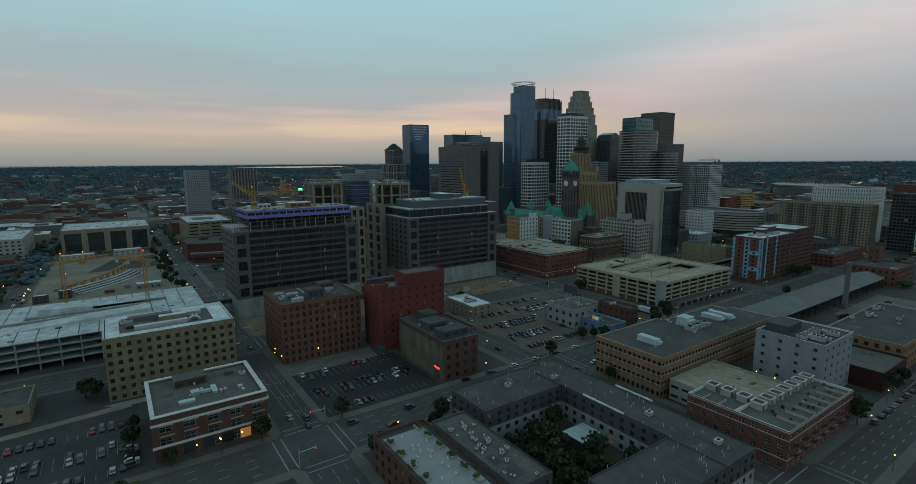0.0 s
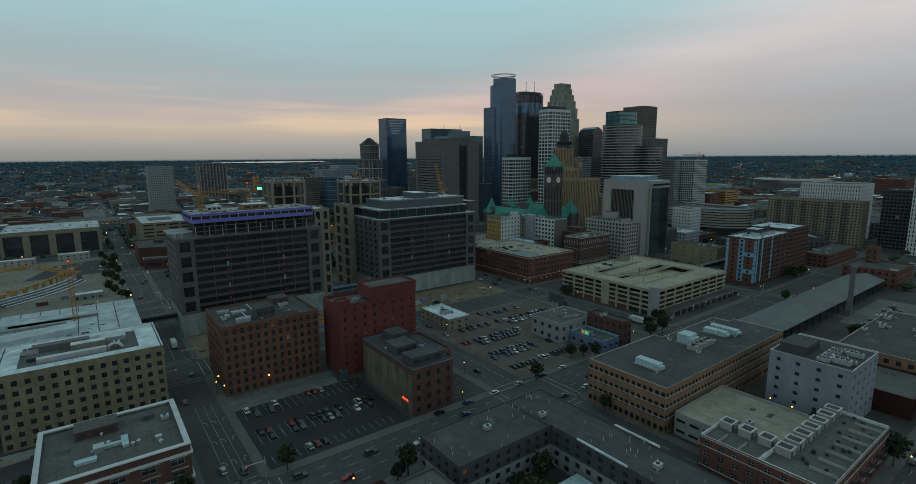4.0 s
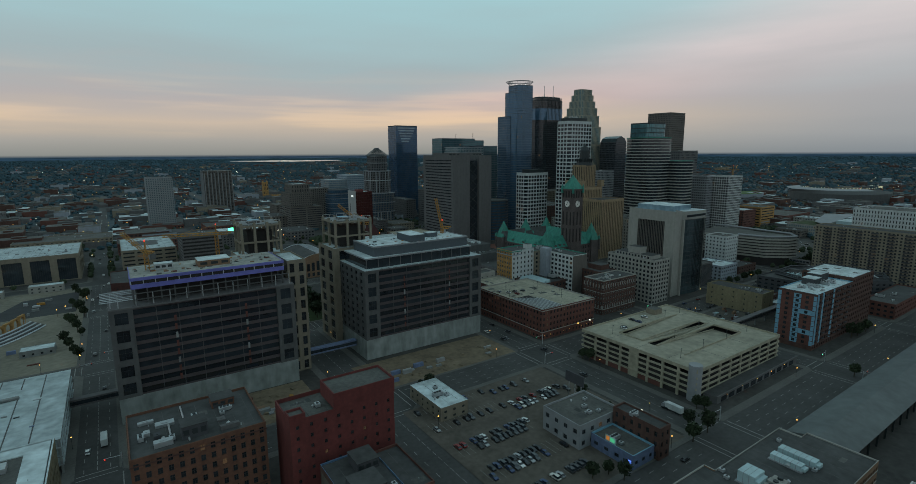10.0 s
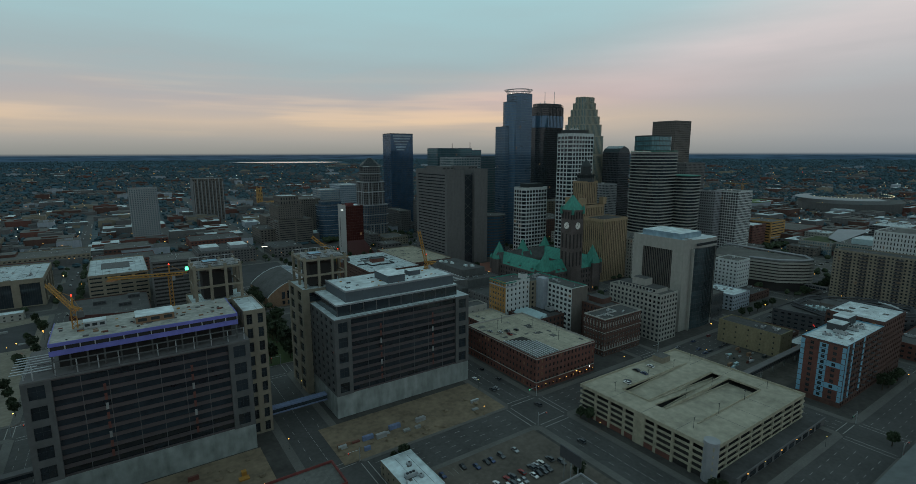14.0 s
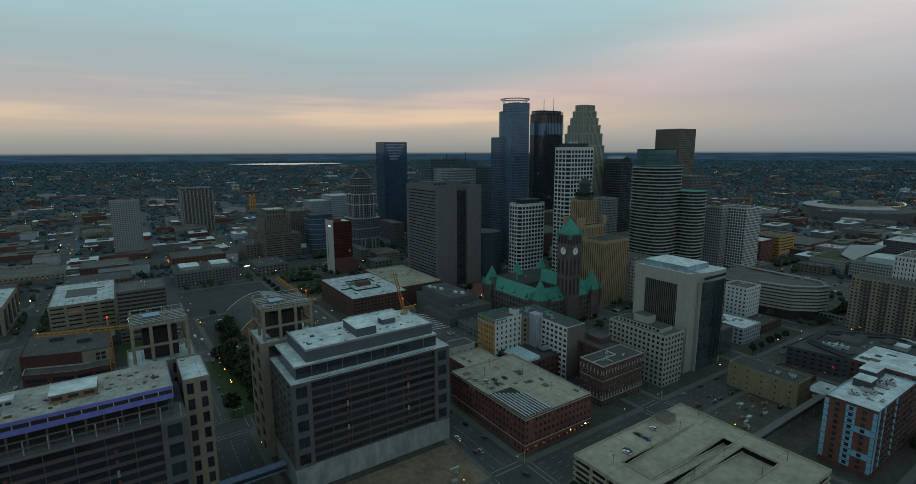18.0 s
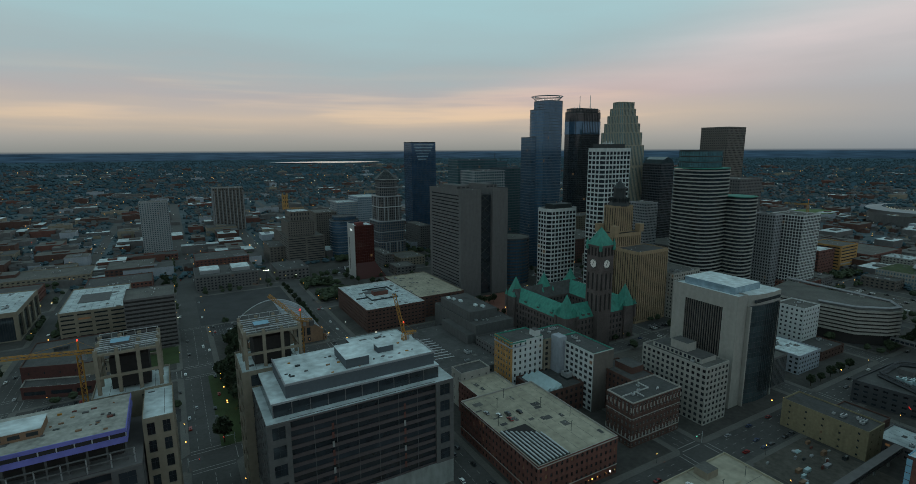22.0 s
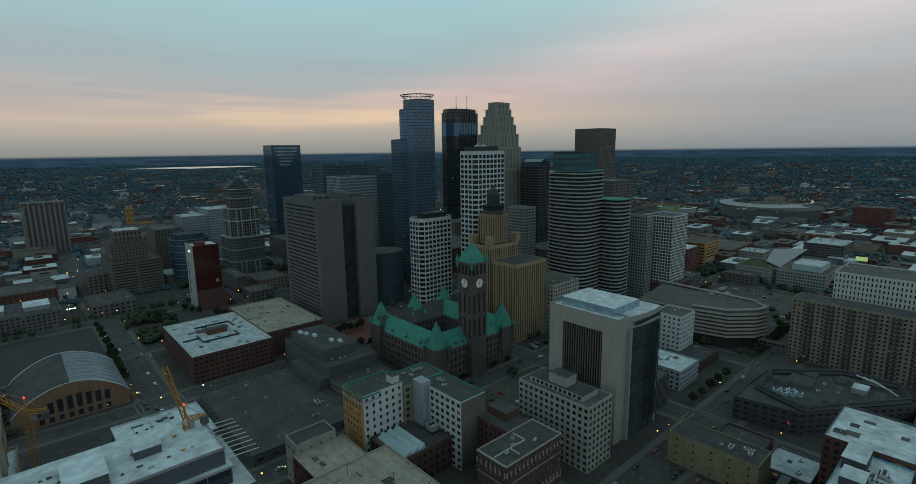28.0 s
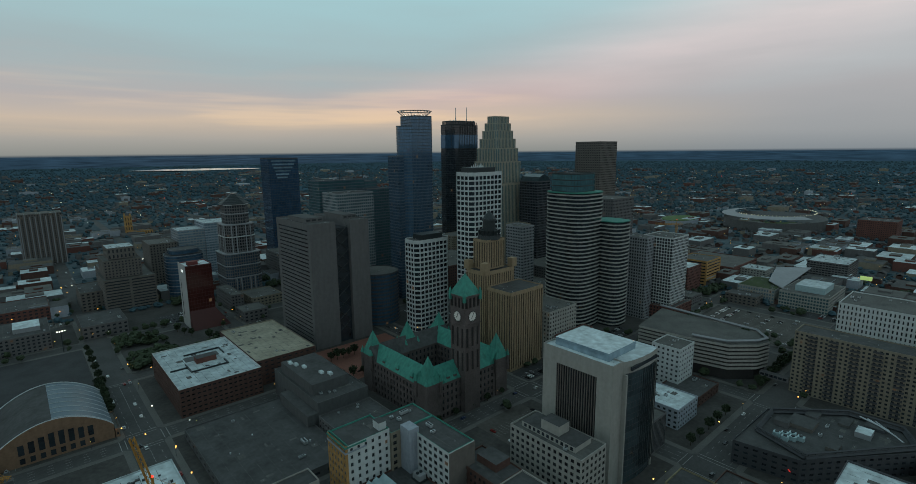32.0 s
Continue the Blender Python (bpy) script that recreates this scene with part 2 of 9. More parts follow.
OCHRE = surface("ochre_brick", (0.36, 0.205, 0.075), 0.9, fine=0.8, coarse=0.1, amount=0.35, streak=0.3)
TAUPE = surface("taupe_precast", (0.125, 0.112, 0.10), 0.85, fine=0.4, amount=0.25, streak=0.3)
BARK = surface("bark", (0.06, 0.045, 0.03), 0.9, bump=0.3)
LINE = surface("road_paint", (0.24, 0.24, 0.225), 0.8, fine=1.2, amount=0.5)
# far ground, base colour made bluer and paler to stand for haze
FARGROUND = surface("hazed_ground", (0.080, 0.102, 0.112), 0.95, fine=0.06, coarse=0.004, amount=0.7, spec=0.0)
CONC = surface("concrete", (0.21, 0.22, 0.215), 0.85, fine=0.5, coarse=0.05, amount=0.4, streak=0.25)
CONC_D = surface("dark_concrete", (0.088, 0.09, 0.09), 0.85, fine=0.5, amount=0.3, streak=0.3)
BEIGE = surface("beige_precast", (0.205, 0.18, 0.137), 0.85, fine=0.4, amount=0.25, streak=0.3)
RAMPC = surface("cream_precast", (0.30, 0.28, 0.21), 0.85, fine=0.4, coarse=0.05, amount=0.35, streak=0.3)
DECK = surface("parking_deck", (0.285, 0.265, 0.205), 0.9, fine=0.3, coarse=0.06, amount=0.45)
BR_O = surface("orange_brick", (0.128, 0.063, 0.042), 0.9, fine=0.8, coarse=0.08, amount=0.4, streak=0.3)
BR_R = surface("painted_red_brick", (0.125, 0.034, 0.031), 0.85, fine=0.8, coarse=0.08, amount=0.35, streak=0.3)
BR_D = surface("brown_brick", (0.085, 0.047, 0.038), 0.9, fine=0.8, coarse=0.1, amount=0.4, streak=0.3)
BR_M = surface("maroon_brick", (0.125, 0.056, 0.045), 0.9, fine=0.8, coarse=0.1, amount=0.35)
BR_T = surface("tan_brick", (0.20, 0.125, 0.08), 0.9, fine=0.8, coarse=0.1, amount=0.3, streak=0.3)
BR_Y = surface("yellow_brick", (0.175, 0.152, 0.098), 0.9, fine=0.7, coarse=0.08, amount=0.4, streak=0.3)
LIME = surface("tan_limestone", (0.27, 0.20, 0.125), 0.85, fine=0.4, amount=0.25, streak=0.2)
GRANITE = surface("rusticated_granite", (0.095, 0.078, 0.074), 0.9, fine=0.9, coarse=0.1, amount=0.5, bump=0.4)
COPPER = surface("green_copper", (0.042, 0.205, 0.160), 0.7, fine=0.35, coarse=0.08, amount=0.4, streak=0.25)
WHITE = surface("white_precast", (0.46, 0.485, 0.48), 0.8, fine=0.4, amount=0.18, streak=0.25)
WHITE2 = surface("white_stucco", (0.27, 0.30, 0.335), 0.85, fine=0.6, amount=0.22, streak=0.25)
GREYP = surface("grey_precast", (0.115, 0.112, 0.112), 0.85, fine=0.3, amount=0.22, streak=0.2)
GREYL = surface("light_grey_cladding", (0.24, 0.25, 0.26), 0.7, fine=0.3, amount=0.2)
STONE = surface("pale_stone", (0.285, 0.28, 0.255), 0.85, fine=0.4, amount=0.2, streak=0.2)
BLUEW = surface("blue_painted_wall", (0.13, 0.17, 0.27), 0.85, fine=0.7, amount=0.35, streak=0.3)
CHAR = surface("charcoal_cladding", (0.058, 0.061, 0.066), 0.7, fine=0.5, amount=0.3)
CYAN = surface("pale_blue_panel", (0.16, 0.33, 0.44), 0.6, fine=0.5, amount=0.2)
PURPLE = surface("blue_violet_membrane", (0.14, 0.145, 0.42), 0.6, fine=0.4, amount=0.3)
ROOF_D = surface("dark_roof_felt", (0.062, 0.063, 0.062), 0.92, fine=0.4, coarse=0.08, amount=0.5)
ROOF_G = surface("gravel_roof", (0.095, 0.095, 0.088), 0.95, fine=0.8, coarse=0.07, amount=0.5)
ROOF_W = surface("white_roof_membrane", (0.45, 0.52, 0.53), 0.75, fine=0.3, coarse=0.1, amount=0.55)
ROOF_B = surface("pale_roof_deck", (0.36, 0.42, 0.43), 0.8, fine=0.25, coarse=0.1, amount=0.55)
COPING = surface("pale_metal_coping", (0.45, 0.46, 0.45), 0.5, fine=0.5, amount=0.2)
STEEL = surface("galvanised_steel", (0.42, 0.44, 0.45), 0.45, 0.6, fine=0.5, amount=0.25)
DARKM = surface("dark_metal", (0.034, 0.042, 0.044), 0.5, 0.3, amount=0.25)
CRANE = surface("crane_yellow", (0.34, 0.17, 0.035), 0.6, amount=0.25)
RUST = surface("rust_red_primer", (0.12, 0.045, 0.035), 0.8, amount=0.35)
# near-black colour that stands for the shade inside openings and open storeys
VOID = surface("interior_shade", (0.030, 0.028, 0.027), 0.9, amount=0.4)
BLACKG = pane("black_glass", (0.020, 0.026, 0.032), ior=1.6)
GLASS = pane("window_glass", (0.026, 0.030, 0.034))
GLASSB = pane("blue_glass", (0.036, 0.074, 0.115), 0.06, ior=2.2, tint=(0.42, 0.68, 0.95))
GLASSD = pane("smoked_teal_glass", (0.034, 0.050, 0.056))
BLUEF = surface("blue_grey_frame", (0.075, 0.095, 0.115), 0.5, 0.3, fine=0.3, amount=0.2)
YARD = surface("yard_asphalt", (0.052, 0.050, 0.046), 0.92, fine=0.35, coarse=0.05, amount=0.6)
TEALM = surface("pale_teal_casing", (0.36, 0.48, 0.50), 0.5, 0.2, fine=0.4, amount=0.25)
GLASSN = pane("navy_glass", (0.022, 0.046, 0.080), 0.07, ior=1.9, tint=(0.45, 0.7, 1.0))
GLASST = pane("teal_glass", (0.045, 0.098, 0.110), 0.07, ior=2.1, tint=(0.5, 0.85, 0.9))
GLASSP = pane("pale_blue_glass", (0.17, 0.25, 0.30), 0.07, ior=2.0)
GLASSR = pane("dark_red_glass", (0.045, 0.014, 0.012))
LIT = glow("lit_window", (0.36, 0.20, 0.085), 0.20)
LIT.node_tree.nodes["Principled BSDF"].inputs["Base Color"].default_value = (0.03, 0.03, 0.03, 1)
LAMP = glow("sodium_lamp", (1.0, 0.46, 0.09), 3.6)
LAMPW = glow("white_lamp", (1.0, 0.90, 0.72), 5.0)
REDL = glow("red_lamp", (1.0, 0.04, 0.02), 2.5)
GREENL = glow("green_sign_light", (0.1, 1.0, 0.45), 3.0)


# ---- building blocks ----
class Form:
    """Vertices, faces and material numbers of one mesh."""

    def __init__(self):
        self.v, self.f, self.m = [], [], []

    def face(self, pts, m=0):
        n = len(self.v)
        self.v.extend(pts)
        self.f.append(tuple(range(n, n + len(pts))))
        self.m.append(m)

    def box(self, x0, y0, z0, x1, y1, z1, m=0, mt=None):
        n = len(self.v)
        self.v.extend([(x0, y0, z0), (x1, y0, z0), (x1, y1, z0), (x0, y1, z0), (x0, y0, z1), (x1, y0, z1), (x1, y1, z1), (x0, y1, z1)])
        for q in ((0, 1, 5, 4), (1, 2, 6, 5), (2, 3, 7, 6), (3, 0, 4, 7), (4, 5, 6, 7), (3, 2, 1, 0)):
            self.f.append(tuple(n + i for i in q))
            self.m.append(m)
        if mt is not None:
            self.m[-2] = mt

    def prism(self, pts, z0, z1, m=0, mt=None):
        k = len(pts)
        for i in range(k):
            a, b = pts[i], pts[(i + 1) % k]
            self.face([(*a, z0), (*b, z0), (*b, z1), (*a, z1)], m)
        self.face([(*q, z1) for q in pts], m if mt is None else mt)

    def cone(self, cx, cy, z0, z1, r0, r1, n=12, m=0, turn=0.0):
        ring = [(math.cos(turn + 2 * math.pi * i / n), math.sin(turn + 2 * math.pi * i / n)) for i in range(n)]
        for i in range(n):
            (a, b), (c, d) = ring[i], ring[(i + 1) % n]
            low = [(cx + a * r0, cy + b * r0, z0), (cx + c * r0, cy + d * r0, z0)]
            self.face(low + ([(cx + c * r1, cy + d * r1, z1), (cx + a * r1, cy + b * r1, z1)] if r1 > 0 else [(cx, cy, z1)]), m)
        if r1 > 0:
            self.face([(cx + a * r1, cy + b * r1, z1) for a, b in ring], m)

    def bar(self, p, q, r, m=0):
        p, q = Vector(p), Vector(q)
        d = (q - p).normalized()
        s = d.orthogonal().normalized() * r
        t = d.cross(s).normalized() * r
        c = [s + t, t - s, -s - t, s - t]
        n = len(self.v)
        self.v.extend([tuple(p + k) for k in c] + [tuple(q + k) for k in c])
        for i in range(4):
            j = (i + 1) % 4
            self.f.append((n + i, n + j, n + 4 + j, n + 4 + i))
            self.m.append(m)
        self.f.extend([(n + 3, n + 2, n + 1, n), (n + 4, n + 5, n + 6, n + 7)])
        self.m.extend([m, m])

    def mesh(self, name, mats):
        me = bpy.data.meshes.new(name)
        me.from_pydata(self.v, [], self.f)
        for k in mats:
            me.materials.append(k)
        me.polygons.foreach_set("material_index", self.m)
        me.update()
        return me


def thing(name, label, category, x=0.0, y=0.0, z=0.0, group="", kind=""):
    ob = new(name)
    ob.empty_display_size = 0.5
    ob.location = (x, y, z)
    return tagged(ob, label, category, group, kind)


def under(ob, parent):
    """Parents ob to a thing or part, leaving its world place as it is."""
    ob.parent = parent
    if parent.parent is None:
        ob.matrix_parent_inverse = Matrix.Translation(-Vector(parent.location))
    return ob


def part(name, form, mats, parent, label=""):
    ob = new(name, form.mesh(name, mats if isinstance(mats, (list, tuple)) else [mats]))
    under(ob, parent)
    return tagged(ob, label) if label else ob


def alone(name, form, mats, label, category="", kind="", group=""):
    ob = new(name, form.mesh(name, mats if isinstance(mats, (list, tuple)) else [mats]))
    return tagged(ob, label, category, group, kind)


def rect(x0, y0, x1, y1):
    return [(x0, y0), (x1, y0), (x1, y1), (x0, y1)]


def chamfered(x0, y0, x1, y1, c):
    return [(x0 + c, y0), (x1 - c, y0), (x1, y0 + c), (x1, y1 - c), (x1 - c, y1), (x0 + c, y1), (x0, y1 - c), (x0, y0 + c)]


def round_plan(cx, cy, rx, ry, n=24, power=2.0):
    out = []
    for i in range(n):
        a = 2 * math.pi * i / n
        c, s = math.cos(a), math.sin(a)
        out.append((cx + rx * math.copysign(abs(c) ** (2 / power), c), cy + ry * math.copysign(abs(s) ** (2 / power), s)))
    return out


def inset(poly, d):
    cx, cy = sum(p[0] for p in poly) / len(poly), sum(p[1] for p in poly) / len(poly)
    out = []
    for x, y in poly:
        r = math.hypot(x - cx, y - cy)
        k = 1 - d * 1.35 / r
        out.append((cx + (x - cx) * k, cy + (y - cy) * k))
    return out


RNG = random.Random(7)
WINDOW_MESHES = {}
TAKEN = []


def claim(poly):
    """Notes the ground that a building or lot covers."""
    xs, ys = [p[0] for p in poly], [p[1] for p in poly]
    TAKEN.append((min(xs), min(ys), max(xs), max(ys)))


def is_free(x0, y0, x1, y1, pad=2.0):
    return all(x1 + pad < a or x0 - pad > c or y1 + pad < b or y0 - pad > d for a, b, c, d in TAKEN)



def window_mesh(w, h, glass, frame, bars=1):
    key = (round(w, 1), round(h, 1), glass.name, frame.name, bars)
    if key not in WINDOW_MESHES:
        f, t = Form(), min(0.09, w * 0.07)
        xs = [-w / 2, -w / 2 + t]
        for i in range(bars):
            x = -w / 2 + w * (i + 1) / (bars + 1)
            xs += [x - t / 2, x + t / 2]
        xs += [w / 2 - t, w / 2]
        zs = [-h / 2, -h / 2 + t, h * 0.08 - t / 2, h * 0.08 + t / 2, h / 2 - t, h / 2]
        ids = {}

        def at(x, y, z):
            k = (round(x, 4), round(y, 4), round(z, 4))
            if k not in ids:
                ids[k] = len(f.v)
                f.v.append((x, y, z))
            return ids[k]

        for i in range(len(xs) - 1):
            for j in range(5):
                x0, x1, z0, z1 = xs[i], xs[i + 1], zs[j], zs[j + 1]
                glassy = i % 2 == 1 and j % 2 == 1
                y = 0.0 if glassy else -0.07
                f.f.append((at(x0, y, z0), at(x1, y, z0), at(x1, y, z1), at(x0, y, z1)))
                f.m.append(0 if glassy else 1)
                if glassy:
                    for (xa, za), (xb, zb) in (((x0, z0), (x1, z0)), ((x1, z0), (x1, z1)), ((x1, z1), (x0, z1)), ((x0, z1), (x0, z0))):
                        f.f.append((at(xa, -0.07, za), at(xb, -0.07, zb), at(xb, 0, zb), at(xa, 0, za)))
                        f.m.append(1)
        WINDOW_MESHES[key] = f.mesh("window", [glass, frame])
    return WINDOW_MESHES[key]


def facade(wall, a, b, z0, z1, nb, nf, wf, hf, dep, low=0.5):
    """A wall from a to b with nb by nf openings. Returns their middles (x, y, z), width, height and turn."""
    ax, ay = a
    L = math.hypot(b[0] - ax, b[1] - ay)
    dx, dy = (b[0] - ax) / L, (b[1] - ay) / L
    nx, ny = dy, -dx

    def P(u, z, d=0.0):
        return (ax + dx * u - nx * d, ay + dy * u - ny * d, z)

    if nb < 1 or nf < 1:
        wall.face([P(0, z0), P(L, z0), P(L, z1), P(0, z1)])
        return []
    bw, fh = L / nb, (z1 - z0) / nf
    w, h = bw * wf, fh * hf
    zs = z0
    out = []
    for j in range(nf):
        za = z0 + j * fh + (fh - h) * low
        zb = za + h
        wall.face([P(0, zs), P(L, zs), P(L, za), P(0, za)])
        us = 0.0
        for i in range(nb):
            ua = i * bw + (bw - w) / 2
            ub = ua + w
            wall.face([P(us, za), P(ua, za), P(ua, zb), P(us, zb)])
            wall.face([P(ua, za), P(ub, za), P(ub, za, dep), P(ua, za, dep)])
            wall.face([P(ua, zb, dep), P(ub, zb, dep), P(ub, zb), P(ua, zb)])
            wall.face([P(ua, za, dep), P(ua, zb, dep), P(ua, zb), P(ua, za)])
            wall.face([P(ub, za), P(ub, zb), P(ub, zb, dep), P(ub, za, dep)])
            out.append((P((ua + ub) / 2, (za + zb) / 2, dep), w, h, math.atan2(dy, dx), j))
            us = ub
        wall.face([P(us, za), P(L, za), P(L, zb), P(us, zb)])
        zs = zb
    wall.face([P(0, zs), P(L, zs), P(L, z1), P(0, z1)])
    return out


UNIT_FORMS = {}


def unit_mesh(kind):
    """Rooftop plant: a cased air handler with fans, a cowl or a pipe."""
    if kind not in UNIT_FORMS:
        f = Form()
        if kind == 0:
            f.box(-2.4, -1.1, 0.25, 2.4, 1.1, 1.9)
            f.box(-2.5, -1.2, 0.0, 2.5, 1.2, 0.25, 1)
            for x in (-1.4, 0.0, 1.4):
                f.cone(x, 0, 1.9, 2.2, 0.6, 0.6, 10, 1)
            f.box(2.4, -0.7, 0.5, 3.1, 0.7, 1.5)
        elif kind == 1:
            f.box(-1.0, -0.8, 0.15, 1.0, 0.8, 1.3)
            f.box(-1.1, -0.9, 0, 1.1, 0.9, 0.15, 1)
            f.cone(0, 0, 1.3, 1.5, 0.5, 0.45, 10, 1)
        else:
            f.cone(0, 0, 0, 0.9, 0.35, 0.35, 10)
            f.cone(0, 0, 0.9, 1.3, 0.6, 0.25, 10)
        UNIT_FORMS[kind] = f.mesh("rooftop_unit", [STEEL, DARKM])
    return UNIT_FORMS[kind]


def put_unit(parent, kind, x, y, z, turn=0.0, size=1.0):
    ob = new("rooftop_unit" if kind < 2 else "roof_vent", unit_mesh(kind))
    ob.matrix_basis = pose(x, y, z, 0, 0, turn) @ Matrix.Scale(size, 4)
    return under(ob, parent)


def roof_on(parent, poly, z, mat, rim=0.9, coping=None, thick=0.4):
    """A roof slab with a raised rim round it."""
    inner = inset(poly, thick)
    f = Form()
    f.face([(*q, z - rim) for q in inner], 0)
    part("roof", f, mat, parent)
    g = Form()
    k = len(poly)
    for i in range(k):
        a, b, c, d = poly[i], poly[(i + 1) % k], inner[(i + 1) % k], inner[i]
        g.face([(*a, z), (*b, z), (*c, z), (*d, z)])
        g.face([(*d, z), (*c, z), (*c, z - rim), (*d, z - rim)])
    part("parapet", g, coping or COPING, parent)
    xs, ys = [p[0] for p in inner], [p[1] for p in inner]
    w, d = max(xs) - min(xs), max(ys) - min(ys)
    if w * d < 260:
        return
    # felt seams, patches and drains
    s, zz = Form(), z - rim + 0.012
    core = inset(inner, 1.5)
    step = RNG.uniform(4.5, 7.5)
    x = min(xs) + step
    while x < max(xs) - 1:
        y = min(ys) + 1
        while y + 2.2 < max(ys) - 1:
            if in_poly(x, y, core) and in_poly(x, y + 2, core):
                s.face([(x - 0.07, y, zz), (x + 0.07, y, zz), (x + 0.07, y + 2, zz), (x - 0.07, y + 2, zz)], 0)
            y += 2.0
        x += step
    for k in range(3 + int(w * d / 260)):
        x, y = RNG.uniform(min(xs), max(xs)), RNG.uniform(min(ys), max(ys))
        a, b = RNG.uniform(0.6, 2.8), RNG.uniform(0.6, 2.8)
        if all(in_poly(x + i * a, y + j * b, core) for i in (-1, 1) for j in (-1, 1)):
            s.face([(x - a, y - b, zz + 0.004 * (k % 5 + 1)), (x + a, y - b, zz + 0.004 * (k % 5 + 1)), (x + a, y + b, zz + 0.004 * (k % 5 + 1)), (x - a, y + b, zz + 0.004 * (k % 5 + 1))], 1 + k % 2)
            if k % 3 == 0:
                s.cone(x, y, zz, zz + 0.7, 0.2, 0.16, 6, 3)
    if s.f:
        tagged(part("roof_patching", s, [ROOF_D if mat is not ROOF_D else ROOF_G, ROOF_D, ROOF_G, STEEL], parent), kind="stuff")


def in_poly(x, y, poly):
    odd = False
    for (ax, ay), (bx, by) in zip(poly, poly[1:] + poly[:1]):
        if (ay > y) != (by > y) and x < (bx - ax) * (y - ay) / (by - ay) + ax:
            odd = not odd
    return odd


def tier(ob, poly, z0, z1, wall, glass=None, bay=4.0, floor=3.8, wf=0.5, hf=0.5, dep=0.3, roof=ROOF_G, frame=None, each=False,
         rim=0.9, coping=None, lit=0.007, low=0.5, mull=0, blind=(), top=1.0, plain=0.0):
    """One storeyed block of a building: walls with openings, panes, roof and rim. blind: sides with no openings."""
    glass, frame = glass or GLASS, frame or DARKM
    if z0 < 1:
        claim(poly)
    w, found = Form(), []
    k = len(poly)
    nf = max(1, round((z1 - z0 - top - plain) / floor)) if floor else 0
    for i in range(k):
        a, b = poly[i], poly[(i + 1) % k]
        L = math.hypot(b[0] - a[0], b[1] - a[1])
        nb = max(1, round(L / bay)) if L > bay * 0.6 else 0
        if i in blind:
            nb = 0
        if plain:
            facade(w, a, b, z0, z0 + plain, 0, 0, 0, 0, 0)
        found += facade(w, a, b, z0 + plain, z1 - top, nb, nf, wf, hf, dep, low)
        facade(w, a, b, z1 - top, z1, 0, 0, 0, 0, 0)
    part("wall", w, wall, ob)
    roof_on(ob, poly, z1, roof, rim, coping or wall)
    rest = found
    if each:
        rest, singles = [], 0
        for one in found:
            p, ww, hh, turn, _ = one
            nx, ny = math.sin(turn), -math.cos(turn)
            # sides turned away from the streets that are seen stay joined
            if (ny > 0.5 and p[1] > -200) or (nx > 0.5 and p[0] > -345) or singles > 170:
                rest.append(one)
                continue
            g = LIT if RNG.random() < lit else glass
            singles += 1
            o = new("window", window_mesh(ww, hh, g, frame, 1 if ww > 0.9 else 0))
            o.location, o.rotation_euler = p, (0, 0, turn)
            under(o, ob)
    if rest:
        rows = {}
        cx, cy = poly[0]
        whole = each or math.hypot(cx + 100, cy) > 230
        for one in rest:
            rows.setdefault(0 if whole else one[4], []).append(one)
        for j, some in rows.items():
            f = Form()
            for (x, y, z), ww, hh, turn, _ in some:
                c, s = math.cos(turn), math.sin(turn)

                def Q(u, v, d=0.0):
                    return (x + c * u + s * d, y + s * u - c * d, z + v)

                n = max(1, mull)
                for i in range(n):
                    ua, ub = -ww / 2 + ww * i / n, -ww / 2 + ww * (i + 1) / n
                    f.face([Q(ua, -hh / 2), Q(ub, -hh / 2), Q(ub, hh / 2), Q(ua, hh / 2)], 2 if RNG.random() < lit else 0)
                    if i:
                        e = 0.09
                        f.face([Q(ua - e, -hh / 2, 0.05), Q(ua + e, -hh / 2, 0.05), Q(ua + e, hh / 2, 0.05), Q(ua - e, hh / 2, 0.05)], 1)
            o = part("glazing", f, [glass, frame, LIT], ob)
            tagged(o, kind="stuff")
    return ob


def building(name, label, poly, z, wall, glass=None, category="building", units=2, z0=0.0, group="", **kw):
    cx, cy = sum(p[0] for p in poly) / len(poly), sum(p[1] for p in poly) / len(poly)
    ob = thing(name, label, category, cx, cy, 0, group)
    tier(ob, poly, z0, z, wall, glass, **kw)
    scatter_units(ob, poly, z - kw.get("rim", 0.9), units)
    return ob


def scatter_units(ob, poly, z, n):
    xs, ys = [p[0] for p in poly], [p[1] for p in poly]
    core = inset(poly, 3.5)
    done = tries = 0
    while done < n and tries < 80:
        tries += 1
        x, y = RNG.uniform(min(xs), max(xs)), RNG.uniform(min(ys), max(ys))
        if in_poly(x, y, core):
            put_unit(ob, RNG.choice((0, 1, 1, 2)), x, y, z, RNG.choice((0, 90)), RNG.uniform(0.8, 1.2))
            done += 1


def penthouse(ob, x0, y0, x1, y1, z0, z1, wall=None, roof=None):
    f = Form()
    f.box(x0, y0, z0, x1, y1, z1, 0)
    f.box(x0 - 0.15, y0 - 0.15, z1, x1 + 0.15, y1 + 0.15, z1 + 0.25, 1)
    for k in range(3):
        u = x0 + (x1 - x0) * (k + 0.5) / 3
        f.box(u - (x1 - x0) / 9, y0 - 0.06, z0 + (z1 - z0) * 0.3, u + (x1 - x0) / 9, y0, z0 + (z1 - z0) * 0.75, 2)
    part("penthouse", f, [wall or GREYL, roof or ROOF_W, DARKM], ob)


